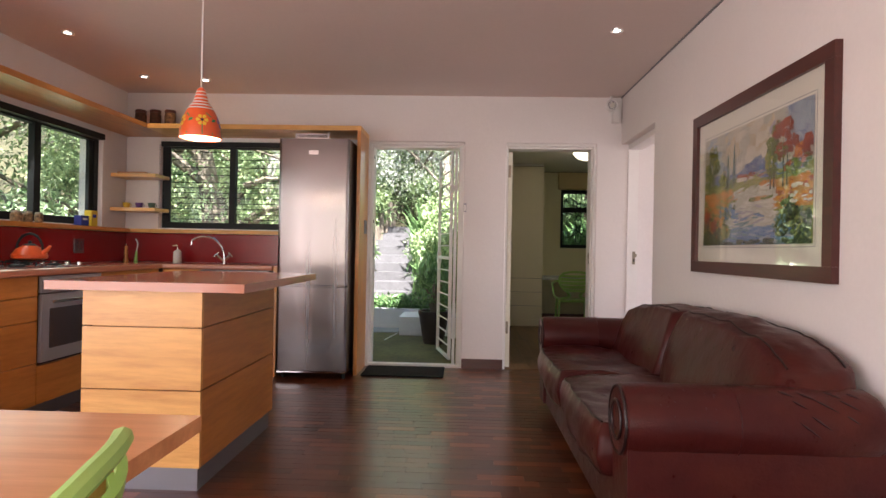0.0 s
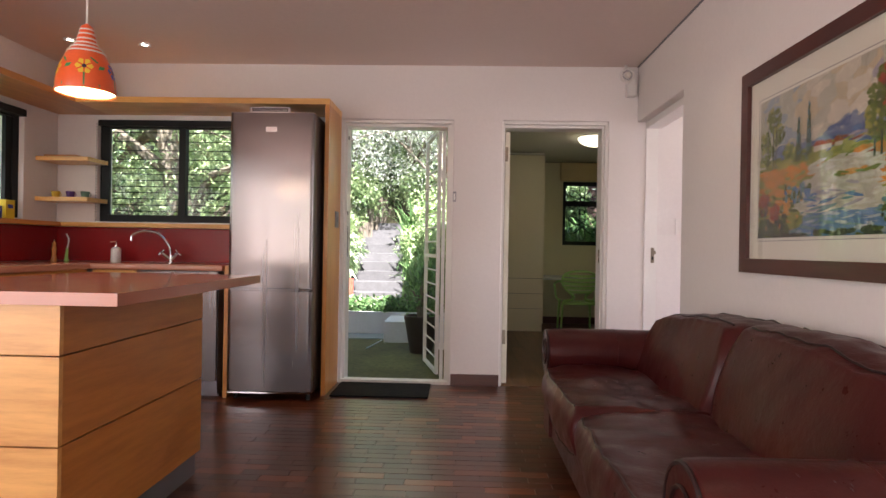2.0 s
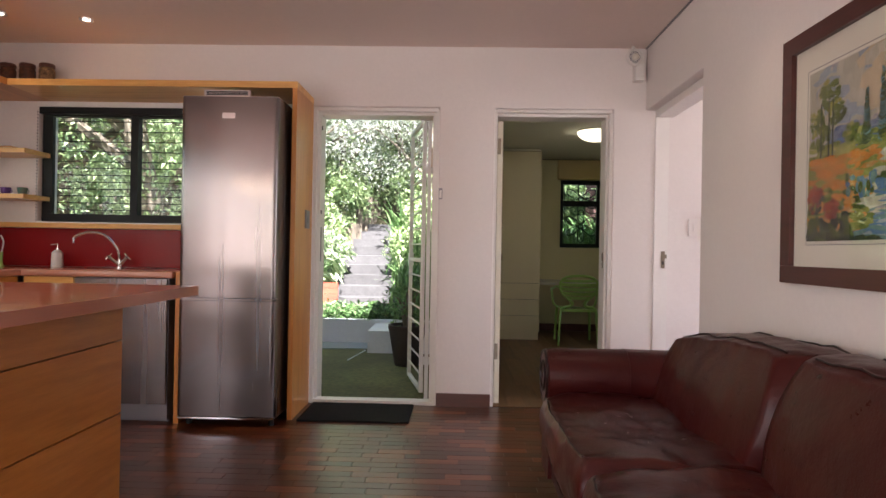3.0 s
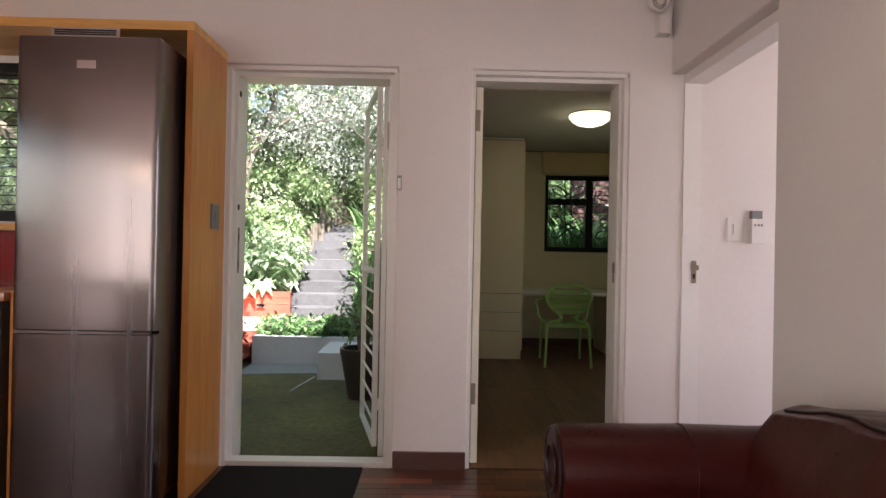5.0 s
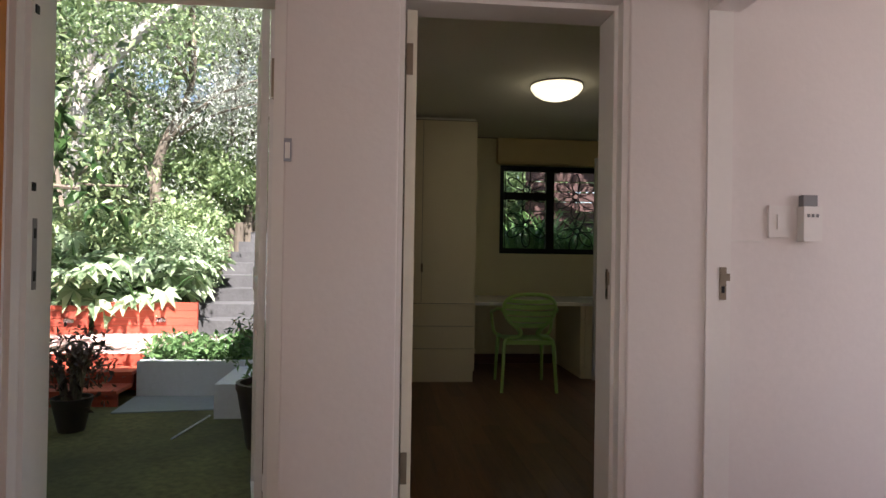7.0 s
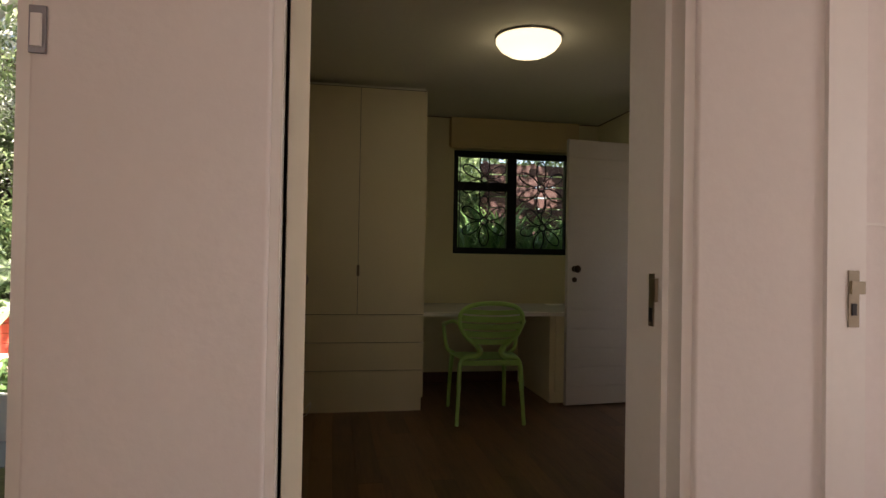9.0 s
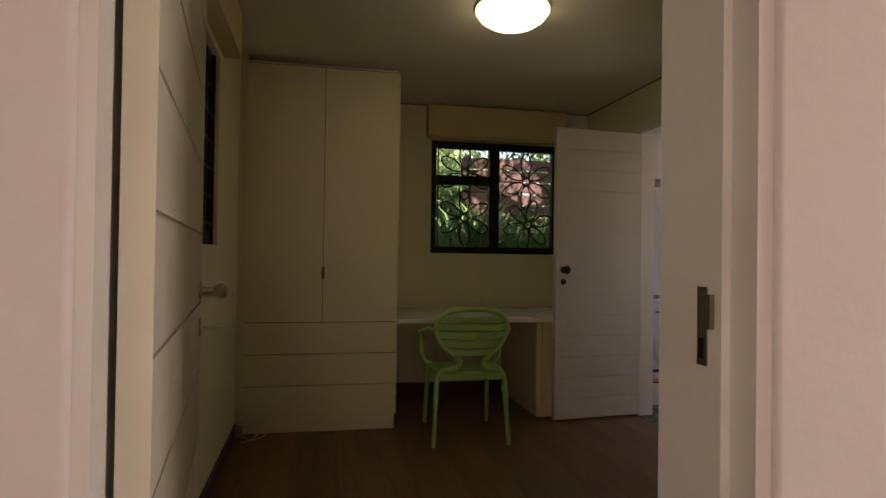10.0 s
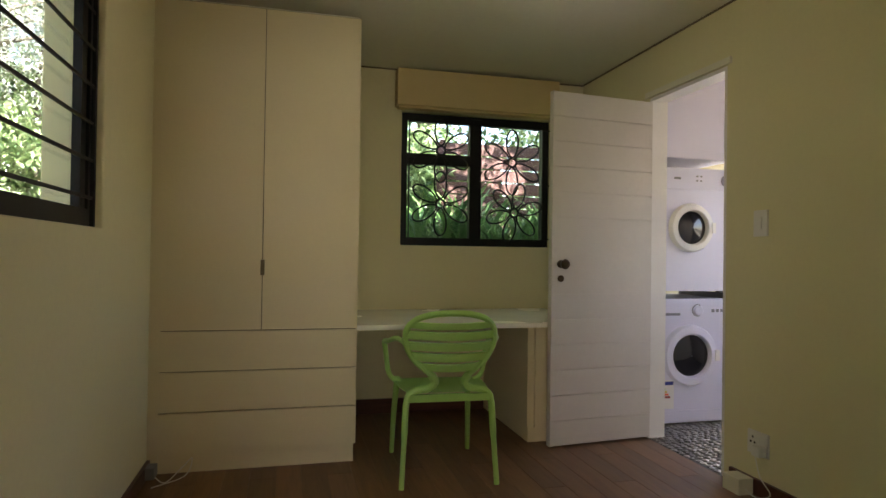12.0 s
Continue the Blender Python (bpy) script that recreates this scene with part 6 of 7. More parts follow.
# ---- laundry ----
def front_loader(z, door_r, drum_r, dial_x, drawer, label, cz):
    """A front-loading machine, 0.6 m wide, facing -y."""
    x0, x1, y = 3.312, 3.905, 8.86
    t = thing("washing_machine" if drawer else "tumble_dryer", (3.61, 9.1, z), label, "washing machine" if drawer else "tumble dryer")
    part("body", bbox(x0, x1, y, y + 0.55, z + 0.012, z + 0.845, 0.008, 3), M["appl"], t)
    part("control_panel", bbox(x0 + 0.004, x1 - 0.004, y - 0.012, y - 0.0005, z + 0.70, z + 0.835, 0.005), M["appl"], t)
    bm = bm_new()
    c = (x0 + 0.5 * (x1 - x0) - 0.045, y, z + cz)
    lathe(bm, [(door_r, 0.0), (door_r, 0.02), (door_r * 0.94, 0.04), (drum_r * 1.08, 0.045), (drum_r, 0.03), (drum_r, 0.01)], 40, pose(*c, 90, 0, 0), caps=False)
    d = part("door_ring", bm, M["appl"] if drawer else M["white_pl"], t)
    bm = bm_new()
    lathe(bm, [(0.003, 0.036), (drum_r * 0.6, 0.028), (drum_r * 0.995, 0.014)], 32, pose(*c, 90, 0, 0), caps=False)
    part("door_glass", bm, M["black_gloss"], d, "dark bulging glass")
    part("door_catch", bbox(c[0] + door_r * 0.86, c[0] + door_r * 1.02, y - 0.05, y - 0.02, c[2] - 0.035, c[2] + 0.035, 0.006), M["white_pl"], d)
    bm = bm_new()
    lathe(bm, [(0.036, 0.0), (0.034, 0.02), (0.03, 0.024)], 24, pose(dial_x, y - 0.012, z + 0.768, 90, 0, 0))
    part("dial", bm, M["appl"], t)
    bm = bm_new()
    lathe(bm, [(0.042, 0.0), (0.042, 0.002)], 24, pose(dial_x, y - 0.0125, z + 0.768, 90, 0, 0))
    part("dial_scale", bm, M["plinth"], t)
    if drawer:
        part("soap_drawer", bbox(x0 + 0.02, x0 + 0.2, y - 0.018, y - 0.0125, z + 0.71, z + 0.825, 0.004), M["appl"], t)
        part("drawer_grip", bbox(x0 + 0.06, x0 + 0.17, y - 0.021, y - 0.0185, z + 0.735, z + 0.752, 0.002), M["plinth"], t)
        for i in range(4):
            part("button", bbox(x0 + 0.42 + i * 0.035, x0 + 0.44 + i * 0.035, y - 0.016, y - 0.0125, z + 0.755, z + 0.775, 0.002), M["plinth"], t)
        st = part("energy_sticker", bbox(x0 + 0.03, x0 + 0.14, y - 0.0015, y - 0.0003, z + 0.11, z + 0.30), M["white_pl"], t)
        for i, c_ in enumerate(("lime", "yellow_card", "orange", "red")):
            part("sticker_bar", bbox(x0 + 0.037, x0 + 0.075 + i * 0.012, y - 0.0025, y - 0.0017, z + 0.235 - i * 0.018, z + 0.248 - i * 0.018), M[c_], st)
        part("sticker_band", bbox(x0 + 0.034, x0 + 0.136, y - 0.0025, y - 0.0017, z + 0.268, z + 0.292), M["blue_card"], st)
        part("kick_panel", bbox(x0 + 0.004, x1 - 0.004, y - 0.008, y - 0.0005, z + 0.02, z + 0.095, 0.004), M["appl"], t)
    else:
        part("badge", bbox(x0 + 0.12, x0 + 0.17, y - 0.014, y - 0.0125, z + 0.765, z + 0.78), M["grey_pl"], t)
        for i in range(4):
            part("lamp", bbox(x0 + 0.29 + (i % 2) * 0.03, x0 + 0.305 + (i % 2) * 0.03, y - 0.015, y - 0.0125, z + 0.755 + (i // 2) * 0.03, z + 0.765 + (i // 2) * 0.03), M["grey_pl"], t)
    for dx in (0.05, 0.53):
        for dy in (0.05, 0.5):
            part("foot", bbox(x0 + dx, x0 + dx + 0.04, y + dy, y + dy + 0.04, z, z + 0.0115), M["black"], t)
    return t


front_loader(0.0, 0.205, 0.14, 3.62, True, "white front-loading washing machine on a pebble floor", 0.465)
front_loader(0.886, 0.165, 0.112, 3.84, False, "white tumble dryer stacked on the washing machine", 0.44)
st = thing("stacking_frame", (3.61, 9.1, 0.845), "white metal stacking frame between the two machines", "stacking frame")
for x in (3.33, 3.85):
    part("rail", bbox(x, x + 0.035, 8.88, 9.38, 0.846, 0.885), M["plinth"], st)
cab_l = thing("wall_cabinet", (3.7, 9.1, 1.8), "white cabinet above the stacked machines", "cabinet")
part("body", bbox(3.236, 3.93, 8.90, B0 - 0.003, 1.80, 2.549), M["appl"], cab_l)
part("door", bbox(3.238, 3.93, 8.88, 8.899, 1.802, 2.549, 0.003), M["appl"], cab_l)
structure("trim_laundry", bbox(3.233, 3.300, 8.88, 8.90, 0.0, 1.798), M["trim"], "white filler strip beside the machines", "filler strip")

# ---- garden ----
G = -0.06
M["bark"] = plain("tree_bark", (0.24, 0.20, 0.155), 0.9, var=0.4, coarse=4, fine=22, bump=0.9, dist=0.02, stretch=(1, 1, 0.3))
# Pale ends of the tree, olive and glossy leaves include the sun's glare.
M["leaf_a"] = leafy("tree_leaves", (0.045, 0.11, 0.04), (0.46, 0.58, 0.30))
M["leaf_b"] = leafy("olive_leaves", (0.17, 0.20, 0.15), (0.80, 0.83, 0.78))
# leaf_f is for the overhanging branch; its dark green holds the shade there.
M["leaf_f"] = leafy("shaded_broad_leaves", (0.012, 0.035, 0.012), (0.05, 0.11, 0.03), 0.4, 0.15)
M["leaf_g"] = leafy("fresh_green_leaves", (0.06, 0.18, 0.025), (0.34, 0.60, 0.12), 0.4)
M["bark_pale"] = plain("pale_smooth_bark", (0.58, 0.54, 0.50), 0.85, var=0.35, coarse=3, fine=18, bump=0.7, dist=0.02, stretch=(1, 1, 0.4))
M["leaf_c"] = leafy("strap_leaves", (0.03, 0.085, 0.03), (0.18, 0.32, 0.12), 0.35)
M["leaf_d"] = leafy("glossy_leaves", (0.045, 0.12, 0.04), (0.60, 0.72, 0.48), 0.22, 0.3)
M["leaf_e"] = leafy("dark_shrub_leaves", (0.025, 0.03, 0.015), (0.10, 0.055, 0.04), 0.4, 0.15)
M["planter"] = plain("white_planter_plaster", (0.62, 0.64, 0.68), 0.8, var=0.12, coarse=2.5, fine=30, bump=0.3, dist=0.004)
M["red_deck"] = wood("red_stained_decking", (0.42, 0.085, 0.05), (0.26, 0.04, 0.028), 0, 0.55, ring=5, coat=0.0, rand=0.2)
# Deck planks: weathered red, paled further to hold the glare of the sun.
M["deck_top"] = wood("weathered_sunlit_decking", (0.72, 0.50, 0.46), (0.52, 0.30, 0.27), 0, 0.6, ring=5, coat=0.0, rand=0.15)
M["stone"] = plain("grey_step_stone", (0.115, 0.115, 0.12), 0.9, var=0.3, coarse=3, fine=25, bump=0.6, dist=0.008, rand=0.15)
M["pot"] = plain("dark_clay_pot", (0.05, 0.035, 0.035), 0.5, var=0.25, coarse=4, fine=40, bump=0.2)
M["slab"] = plain("grey_patio_slab", (0.26, 0.28, 0.29), 0.85, var=0.18, coarse=2.2, fine=30, bump=0.3, dist=0.004)
M["lawn"] = plain("leaf_litter_ground", (0.09, 0.085, 0.04), 0.95, var=0.4, coarse=1.5, fine=10, bump=0.9, dist=0.04)
M["fence"] = wood("red_brown_fence", (0.105, 0.05, 0.046), (0.06, 0.027, 0.026), 0, 0.6, coat=0.0, rand=0.2)


def hill(x, y):
    if y < 5:
        return G - 0.06 + max(0.0, -x - 7) * 0.2 * min(1.0, max(0.0, y + 6) / 6)
    z = G - 0.02 + 0.34 * min(1.0, max(0.0, y - 9.7) / 0.5) + min(max(0.0, y - 10.6), 18) * 0.36
    if x > 0.4:
        z = G - 0.02 + min(max(0.0, y - 9.9) * 1.7, 0.85) + max(0, y - 10.5) * 0.08
    return z + max(0.0, -x - 5.5) * 0.22


bm = bm_new()
gx = sorted({*np.linspace(-9, 9, 37).round(3), *np.linspace(-90, -9, 12).round(3), *np.linspace(9, 90, 12).round(3), 0.4, 0.41})
gy_ = sorted({*np.linspace(5, 30, 51).round(3), *np.linspace(-90, 5, 16).round(3), *np.linspace(30, 120, 10).round(3)})
vg = [[bm.verts.new((x, y, hill(x, y) + (0.05 * noise.noise(Vector((x, y, 0))) if y > 11 else 0) - (0.1 if -3.6 < x < 5.3 and -4.6 < y < 9.8 else 0) - (0.13 if -2.1 < x < -0.4 and 10.4 < y < 15 else 0))) for y in gy_] for x in gx]
for i in range(len(gx) - 1):
    for j in range(len(gy_) - 1):
        bm.faces.new((vg[i][j], vg[i + 1][j], vg[i + 1][j + 1], vg[i][j + 1]))
structure("ground", bm, M["lawn"], "sloping garden ground with leaf litter", "ground")
structure("pavement", bbox(-6.5, 0.048, DT + 0.001, 8.9, -0.16, -0.03, 0.01), M["concrete"], "mossy grey-green concrete patio", "patio")
bm = bm_new()
vs = [(-1.50, 7.66), (-0.735, 7.75), (-0.735, 8.19), (-1.53, 8.19)]
a = [bm.verts.new((x, y, -0.029)) for x, y in vs]
b = [bm.verts.new((x, y, -0.021)) for x, y in vs]
bm.faces.new(list(reversed(a))), bm.faces.new(b)
for i in range(4):
    bm.faces.new((a[i], a[(i + 1) % 4], b[(i + 1) % 4], b[i]))
solo("paving_slab", bm, M["slab"], "pale grey slab on the patio before the planter", "slab")
structure("terrace", bbox(-6, 5, -7.5, -4.201, -0.16, -0.02, 0.01), M["slab"], "pale terrace paving outside the living room", "terrace")

# planters
pl1 = thing("planter_box", (-0.8, 8.5, -0.03), "white plastered planter box filled with green plants", "planter")
for b_ in ((-1.53, -0.0, 8.2, 8.29, -0.03, 0.255), (-1.53, -0.0, 9.0, 9.09, -0.03, 0.255), (-1.53, -1.44, 8.291, 8.999, -0.03, 0.255), (-0.09, 0.0, 8.291, 8.999, -0.03, 0.255)):
    part("wall_panel", bbox(*b_, 0.008), M["planter"], pl1)
part("soil", bbox(-1.439, -0.091, 8.291, 8.999, 0.0, 0.22), M["soil"], pl1)
solo("concrete_block", bbox(-0.73, 0.03, 7.5, 8.198, -0.03, 0.215, 0.01), M["planter"], "low white plastered block before the planter", "block")
bm = bm_new()
tube(bm, [(-0.86, 7.02, -0.026), (-0.75, 7.48, 0.0)], 0.006, 6)
solo("stick", bm, M["planter"], "thin pale stick lying on the patio", "stick")

# red timber deck, steps, bench wall
deck = thing("timber_deck", (-3.2, 9.7, 0), "red stained timber deck with shallow steps", "deck")
n_ = 10
for i in range(n_):
    y0 = 8.43 + i * 0.127
    part("plank", bbox(-5.2, -1.54, y0, y0 + 0.121, 0.258, 0.285, 0.003), M["deck_top"], deck, "weathered plank with sun glare in its colour")
for y0, z0, z1 in ((8.41, 0.185, 0.283), (8.15, 0.094, 0.158), (7.87, -0.03, 0.064)):
    part("riser", bbox(-5.2, -1.54, y0, y0 + 0.019, z0, z1, 0.002), M["red_deck"], deck)
part("step_board", bbox(-5.2, -1.54, 8.13, 8.409, 0.159, 0.184, 0.004), M["red_deck"], deck)
part("step_board", bbox(-5.2, -1.54, 7.85, 8.149, 0.065, 0.092, 0.004), M["red_deck"], deck)
part("substructure", bbox(-5.2, -1.54, 8.44, 9.7, -0.1, 0.257), M["red_deck"], deck)
bench = thing("slatted_wall", (-3.0, 10.5, 0.12), "red stained slatted timber retaining wall", "retaining wall")
for i in range(4):
    z = 0.288 + i * 0.082
    part("slat", bbox(-5.2, -2.55, 9.58 + i * 0.002, 9.61, z, z + 0.078 - (0.03 if i == 3 else 0), 0.003), M["red_deck"], bench)
    part("slat", bbox(-2.54, -1.50, 9.70, 9.73, z, z + 0.078, 0.003), M["red_deck"], bench)
for x in (-5.0, -4.0, -3.1, -2.52, -2.0, -1.56):
    part("post", bbox(x, x + 0.05, 9.732, 9.78, 0.0, 0.6, 0.003), M["red_deck"], bench)
for x in (-2.72, -1.86):
    y = 9.58 if x < -2.54 else 9.70
    l_ = thing("deck_lamp", (x, y, 0.43), "small metal step lamp on the slatted wall", "lamp", "deck lamps")
    part("cover", bbox(x - 0.05, x + 0.05, y - 0.03, y - 0.001, 0.41, 0.45, 0.008), M["chrome"], l_)
rb = thing("timber_planter", (-2.4, 7.6, -0.03), "red stained timber planter box beside the steps", "planter")
for i in range(4):
    part("slat", bbox(-2.9, -2.02, 7.4, 7.425, -0.03 + i * 0.125, 0.09 + i * 0.125, 0.004), M["red_deck"], rb)
    part("slat", bbox(-2.045, -2.02, 7.4255, 7.84, -0.03 + i * 0.125, 0.09 + i * 0.125, 0.004), M["red_deck"], rb)
part("soil", bbox(-2.9, -2.046, 7.43, 7.84, -0.03, 0.42), M["soil"], rb)

# stone stairs up the slope
stairs = thing("garden_stairs", (-1.3, 10.6, 0), "sunlit grey stone garden steps climbing the slope", "stairs")
for i in range(9):
    r = random.Random(i)
    y = 10.55 + i * 0.43
    x = -1.28 + (max(0, i - 6) * 0.1) + r.uniform(-0.03, 0.03)
    bm = bbox(x - 0.62, x + 0.58, y, y + 0.5, 0.0 + max(0, i - 2) * 0.165, 0.33 + i * 0.165, 0.02, 2)
    for v in bm.verts:
        v.co += Vector((noise.noise(v.co * 4), noise.noise(v.co * 4 + Vector((9, 0, 0))), 0.6 * noise.noise(v.co * 5))) * 0.012
    part("step", bm, M["stone"], stairs)
for i in range(8):
    r = random.Random(i + 50)
    y = 12.8 + i * 0.4
    z = 0.33 + (5.4 + i) * 0.165
    x = -1.95 + i * 0.05
    bm = bm_new()
    tube(bm, [(x, y, z - 0.5), (x + 0.01, y, z + r.uniform(0.2, 0.4))], [0.075, 0.07], 10)
    part("log_post", bm, M["bark"], stairs)


def leaf_mesh(name, centres, normals, ups, length, width, material, fold=0.25):
    """Many leaves in one mesh: each a folded pointed blade of two faces."""
    c, d, s = np.asarray(centres, float), np.asarray(ups, float), np.asarray(normals, float)
    d /= np.linalg.norm(d, axis=1, keepdims=True) + 1e-9
    s = np.cross(d, s)
    s /= np.linalg.norm(s, axis=1, keepdims=True) + 1e-9
    nn = np.cross(s, d)
    L, W = np.asarray(length).reshape(-1, 1), np.asarray(width).reshape(-1, 1)
    n = len(c)
    v = np.empty((n, 4, 3))
    v[:, 0] = c - d * L * 0.5
    v[:, 1] = c + s * W * 0.5 + nn * W * fold - d * L * 0.05
    v[:, 2] = c + d * L * 0.5 - nn * L * 0.08
    v[:, 3] = c - s * W * 0.5 + nn * W * fold - d * L * 0.05
    i = np.arange(n) * 4
    tri = np.stack([np.stack([i, i + 1, i + 2], 1), np.stack([i, i + 2, i + 3], 1)], 1).reshape(-1, 3)
    me = bpy.data.meshes.new(name)
    me.vertices.add(n * 4)
    me.vertices.foreach_set("co", v.reshape(-1))
    me.loops.add(len(tri) * 3)
    me.loops.foreach_set("vertex_index", tri.reshape(-1).astype(np.int32))
    me.polygons.add(len(tri))
    me.polygons.foreach_set("loop_start", (np.arange(len(tri)) * 3).astype(np.int32))
    me.polygons.foreach_set("loop_total", np.full(len(tri), 3, np.int32))
    me.update(calc_edges=True)
    me.materials.append(material)
    return me


def cloud(rng, clumps, per, spread, size, name, material, slim=0.42, droop=0.2):
    """Leaves gathered round clump centres."""
    c = np.repeat(clumps, per, axis=0)
    n = len(c)
    d = rng.normal(size=(n, 3))
    d /= np.linalg.norm(d, axis=1, keepdims=True)
    pos = c + d * (rng.random((n, 1)) ** 0.5) * spread * np.array([1, 1, 0.75])
    up = d * 0.6 + rng.normal(size=(n, 3)) * 0.6 - np.array([0, 0, droop])
    nor = rng.normal(size=(n, 3)) * 0.7 + np.array([0, 0, 0.9])
    L = size * rng.uniform(0.6, 1.35, n)
    return leaf_mesh(name, pos, nor, up, L, L * slim, material)


def tree(name, label, seed, height, crown_r, low, n_clumps, per, leaf, material, trunk_r=0.12, lean=0.3, slim=0.42):
    """A tapered trunk with limbs and a crown of clumped leaves; it stands at the origin."""
    rng, r = np.random.default_rng(seed), random.Random(seed)
    t = thing(name, (0, 0, 0), label, "tree")
    bm = bm_new()
    top = Vector((r.uniform(-lean, lean), r.uniform(-lean, lean), height * 0.72))
    trunk = smooth_path([(0, 0, -0.3), (r.uniform(-0.1, 0.1), r.uniform(-0.1, 0.1), height * 0.22), tuple(top * 0.6 + Vector((r.uniform(-0.2, 0.2), r.uniform(-0.2, 0.2), 0))), tuple(top)], 4)
    tube(bm, trunk, [trunk_r * (1.25 - 0.95 * i / (len(trunk) - 1)) for i in range(len(trunk))], 9)
    ends = []
    for k in range(11):
        i = r.randrange(3, len(trunk) - 1)
        p = trunk[i]
        a = r.uniform(0, 2 * math.pi)
        ln = crown_r * r.uniform(0.6, 1.05)
        q = p + Vector((math.cos(a) * ln * 0.5, math.sin(a) * ln * 0.5, ln * r.uniform(0.15, 0.5)))
        e = q + Vector((math.cos(a + 0.4) * ln * 0.5, math.sin(a + 0.4) * ln * 0.5, ln * r.uniform(-0.1, 0.4)))
        tube(bm, smooth_path([p, q, e], 3), [trunk_r * 0.45, trunk_r * 0.38, trunk_r * 0.3, trunk_r * 0.25, trunk_r * 0.2, trunk_r * 0.14, trunk_r * 0.08], 6)
        ends += [q, e, (q + e) / 2]
    part("trunk", bm, M["bark"], t)
    ends = np.array([tuple(e) for e in ends])
    cl = []
    while len(cl) < n_clumps:
        if rng.random() < 0.45:
            cl.append(ends[rng.integers(len(ends))] + rng.normal(size=3) * 0.3)
        else:
            d = rng.normal(size=3)
            d /= np.linalg.norm(d)
            rr = rng.random() ** 0.4
            cl.append(np.array([d[0] * crown_r * rr, d[1] * crown_r * rr, low + (height - low) * (0.5 + 0.5 * d[2] * rr)]))
    ob = new("crown", cloud(rng, np.array(cl), per, 0.42, leaf, "crown", material, slim))
    ob.parent = t
    return t


def shrub(name, label, seed, rx, rz, n_clumps, per, leaf, material, slim=0.45, spread=0.22):
    rng, r = np.random.default_rng(seed), random.Random(seed)
    t = thing(name, (0, 0, 0), label, "shrub")
    bm = bm_new()
    for k in range(9):
        a = r.uniform(0, 2 * math.pi)
        e = Vector((math.cos(a) * rx * r.uniform(0.2, 0.7), math.sin(a) * rx * r.uniform(0.2, 0.7), rz * r.uniform(0.9, 1.6)))
        tube(bm, smooth_path([(0, 0, -0.15), tuple(e * 0.5 + Vector((0, 0, 0.1))), tuple(e)], 3), [0.018, 0.016, 0.013, 0.011, 0.009, 0.006, 0.003], 5)
    part("stem", bm, M["bark"], t)
    d = rng.normal(size=(n_clumps, 3))
    d /= np.linalg.norm(d, axis=1, keepdims=True)
    cl = d * (rng.random((n_clumps, 1)) ** 0.35) * np.array([rx, rx, rz]) + np.array([0, 0, rz])
    ob = new("foliage", cloud(rng, cl, per, spread, leaf, "foliage", material, slim))
    ob.parent = t
    return t


def blades(name, label, seed, n, length, width, material, spread=0.1, category="plant"):
    """A tuft of arching strap leaves."""
    r = random.Random(seed)
    t = thing(name, (0, 0, 0), label, category)
    bm = bm_new()
    for k in range(n):
        a, L = r.uniform(0, 2 * math.pi), length * r.uniform(0.55, 1.1)
        out, x0, y0 = r.uniform(0.25, 0.95), r.gauss(0, spread), r.gauss(0, spread)
        dx, dy = math.cos(a), math.sin(a)
        w = width * r.uniform(0.7, 1.2)
        prev = None
        for i in range(6):
            s = i / 5
            h = L * (s * 1.05 - out * 0.55 * s * s * s)
            rad = L * out * 0.75 * s * s
            p = Vector((x0 + dx * rad, y0 + dy * rad, h))
            ww = w * (0.75 + 0.6 * s - 1.3 * s * s) + 0.001
            e = (bm.verts.new(p + Vector((-dy * ww, dx * ww, 0.15 * ww))), bm.verts.new(p + Vector((dy * ww, -dx * ww, 0.15 * ww))))
            if prev:
                bm.faces.new((prev[0], prev[1], e[1], e[0]))
            prev = e
    part("leaves", bm, material, t)
    return t


def big_leaf_plant(name, label, seed, n, size, material):
    """Large lobed leaves on long stalks."""
    r = random.Random(seed)
    t = thing(name, (0, 0, 0), label, "plant")
    stalks, lv = bm_new(), bm_new()
    for k in range(n):
        a, ln = r.uniform(0, 2 * math.pi), size * r.uniform(1.4, 3.0)
        e = Vector((math.cos(a) * ln * 0.6, math.sin(a) * ln * 0.6, ln * r.uniform(0.5, 0.95)))
        tube(stalks, smooth_path([(0, 0, 0), tuple(e * 0.55 + Vector((0, 0, 0.15 * ln))), tuple(e)], 3), [0.014] * 3 + [0.011] * 2 + [0.009] * 2, 5)
        S = size * r.uniform(0.6, 1.1)
        m = Matrix.Translation(e) @ Euler((r.uniform(-0.3, 0.3), r.uniform(0.1, 0.9), a)).to_matrix().to_4x4()
        c = lv.verts.new(m @ Vector((0, 0, 0)))
        rim = []
        lobes = 7
        for i in range(lobes * 2 + 1):
            th = -2.5 + 5.0 * i / (lobes * 2)
            rr = S * (0.62 + 0.38 * math.cos(th * 0.55)) * (1.0 if i % 2 == 0 else 0.58)
            rim.append(lv.verts.new(m @ Vector((rr * math.cos(th), rr * math.sin(th) * 0.8, -0.25 * rr * rr / S + 0.03 * (i % 2)))))
        for p, q in zip(rim, rim[1:]):
            lv.faces.new((c, p, q))
    part("stalks", stalks, M["leaf_c"], t)
    part("leaves", lv, material, t)
    return t


def place(ob, spots, group):
    """Moves a plant to its first spot, and copies it to the others."""
    for i, (x, y, turn, size) in enumerate(spots):
        z = hill(x, y) - 0.02
        m = Matrix.Translation((x, y, z)) @ Matrix.Rotation(turn, 4, "Z") @ Matrix.Scale(size, 4)
        if i:
            c = copy_thing(ob, m)
            c.matrix_basis = m
        else:
            first = m
        tagged(ob, group=group)
    ob.matrix_basis = first


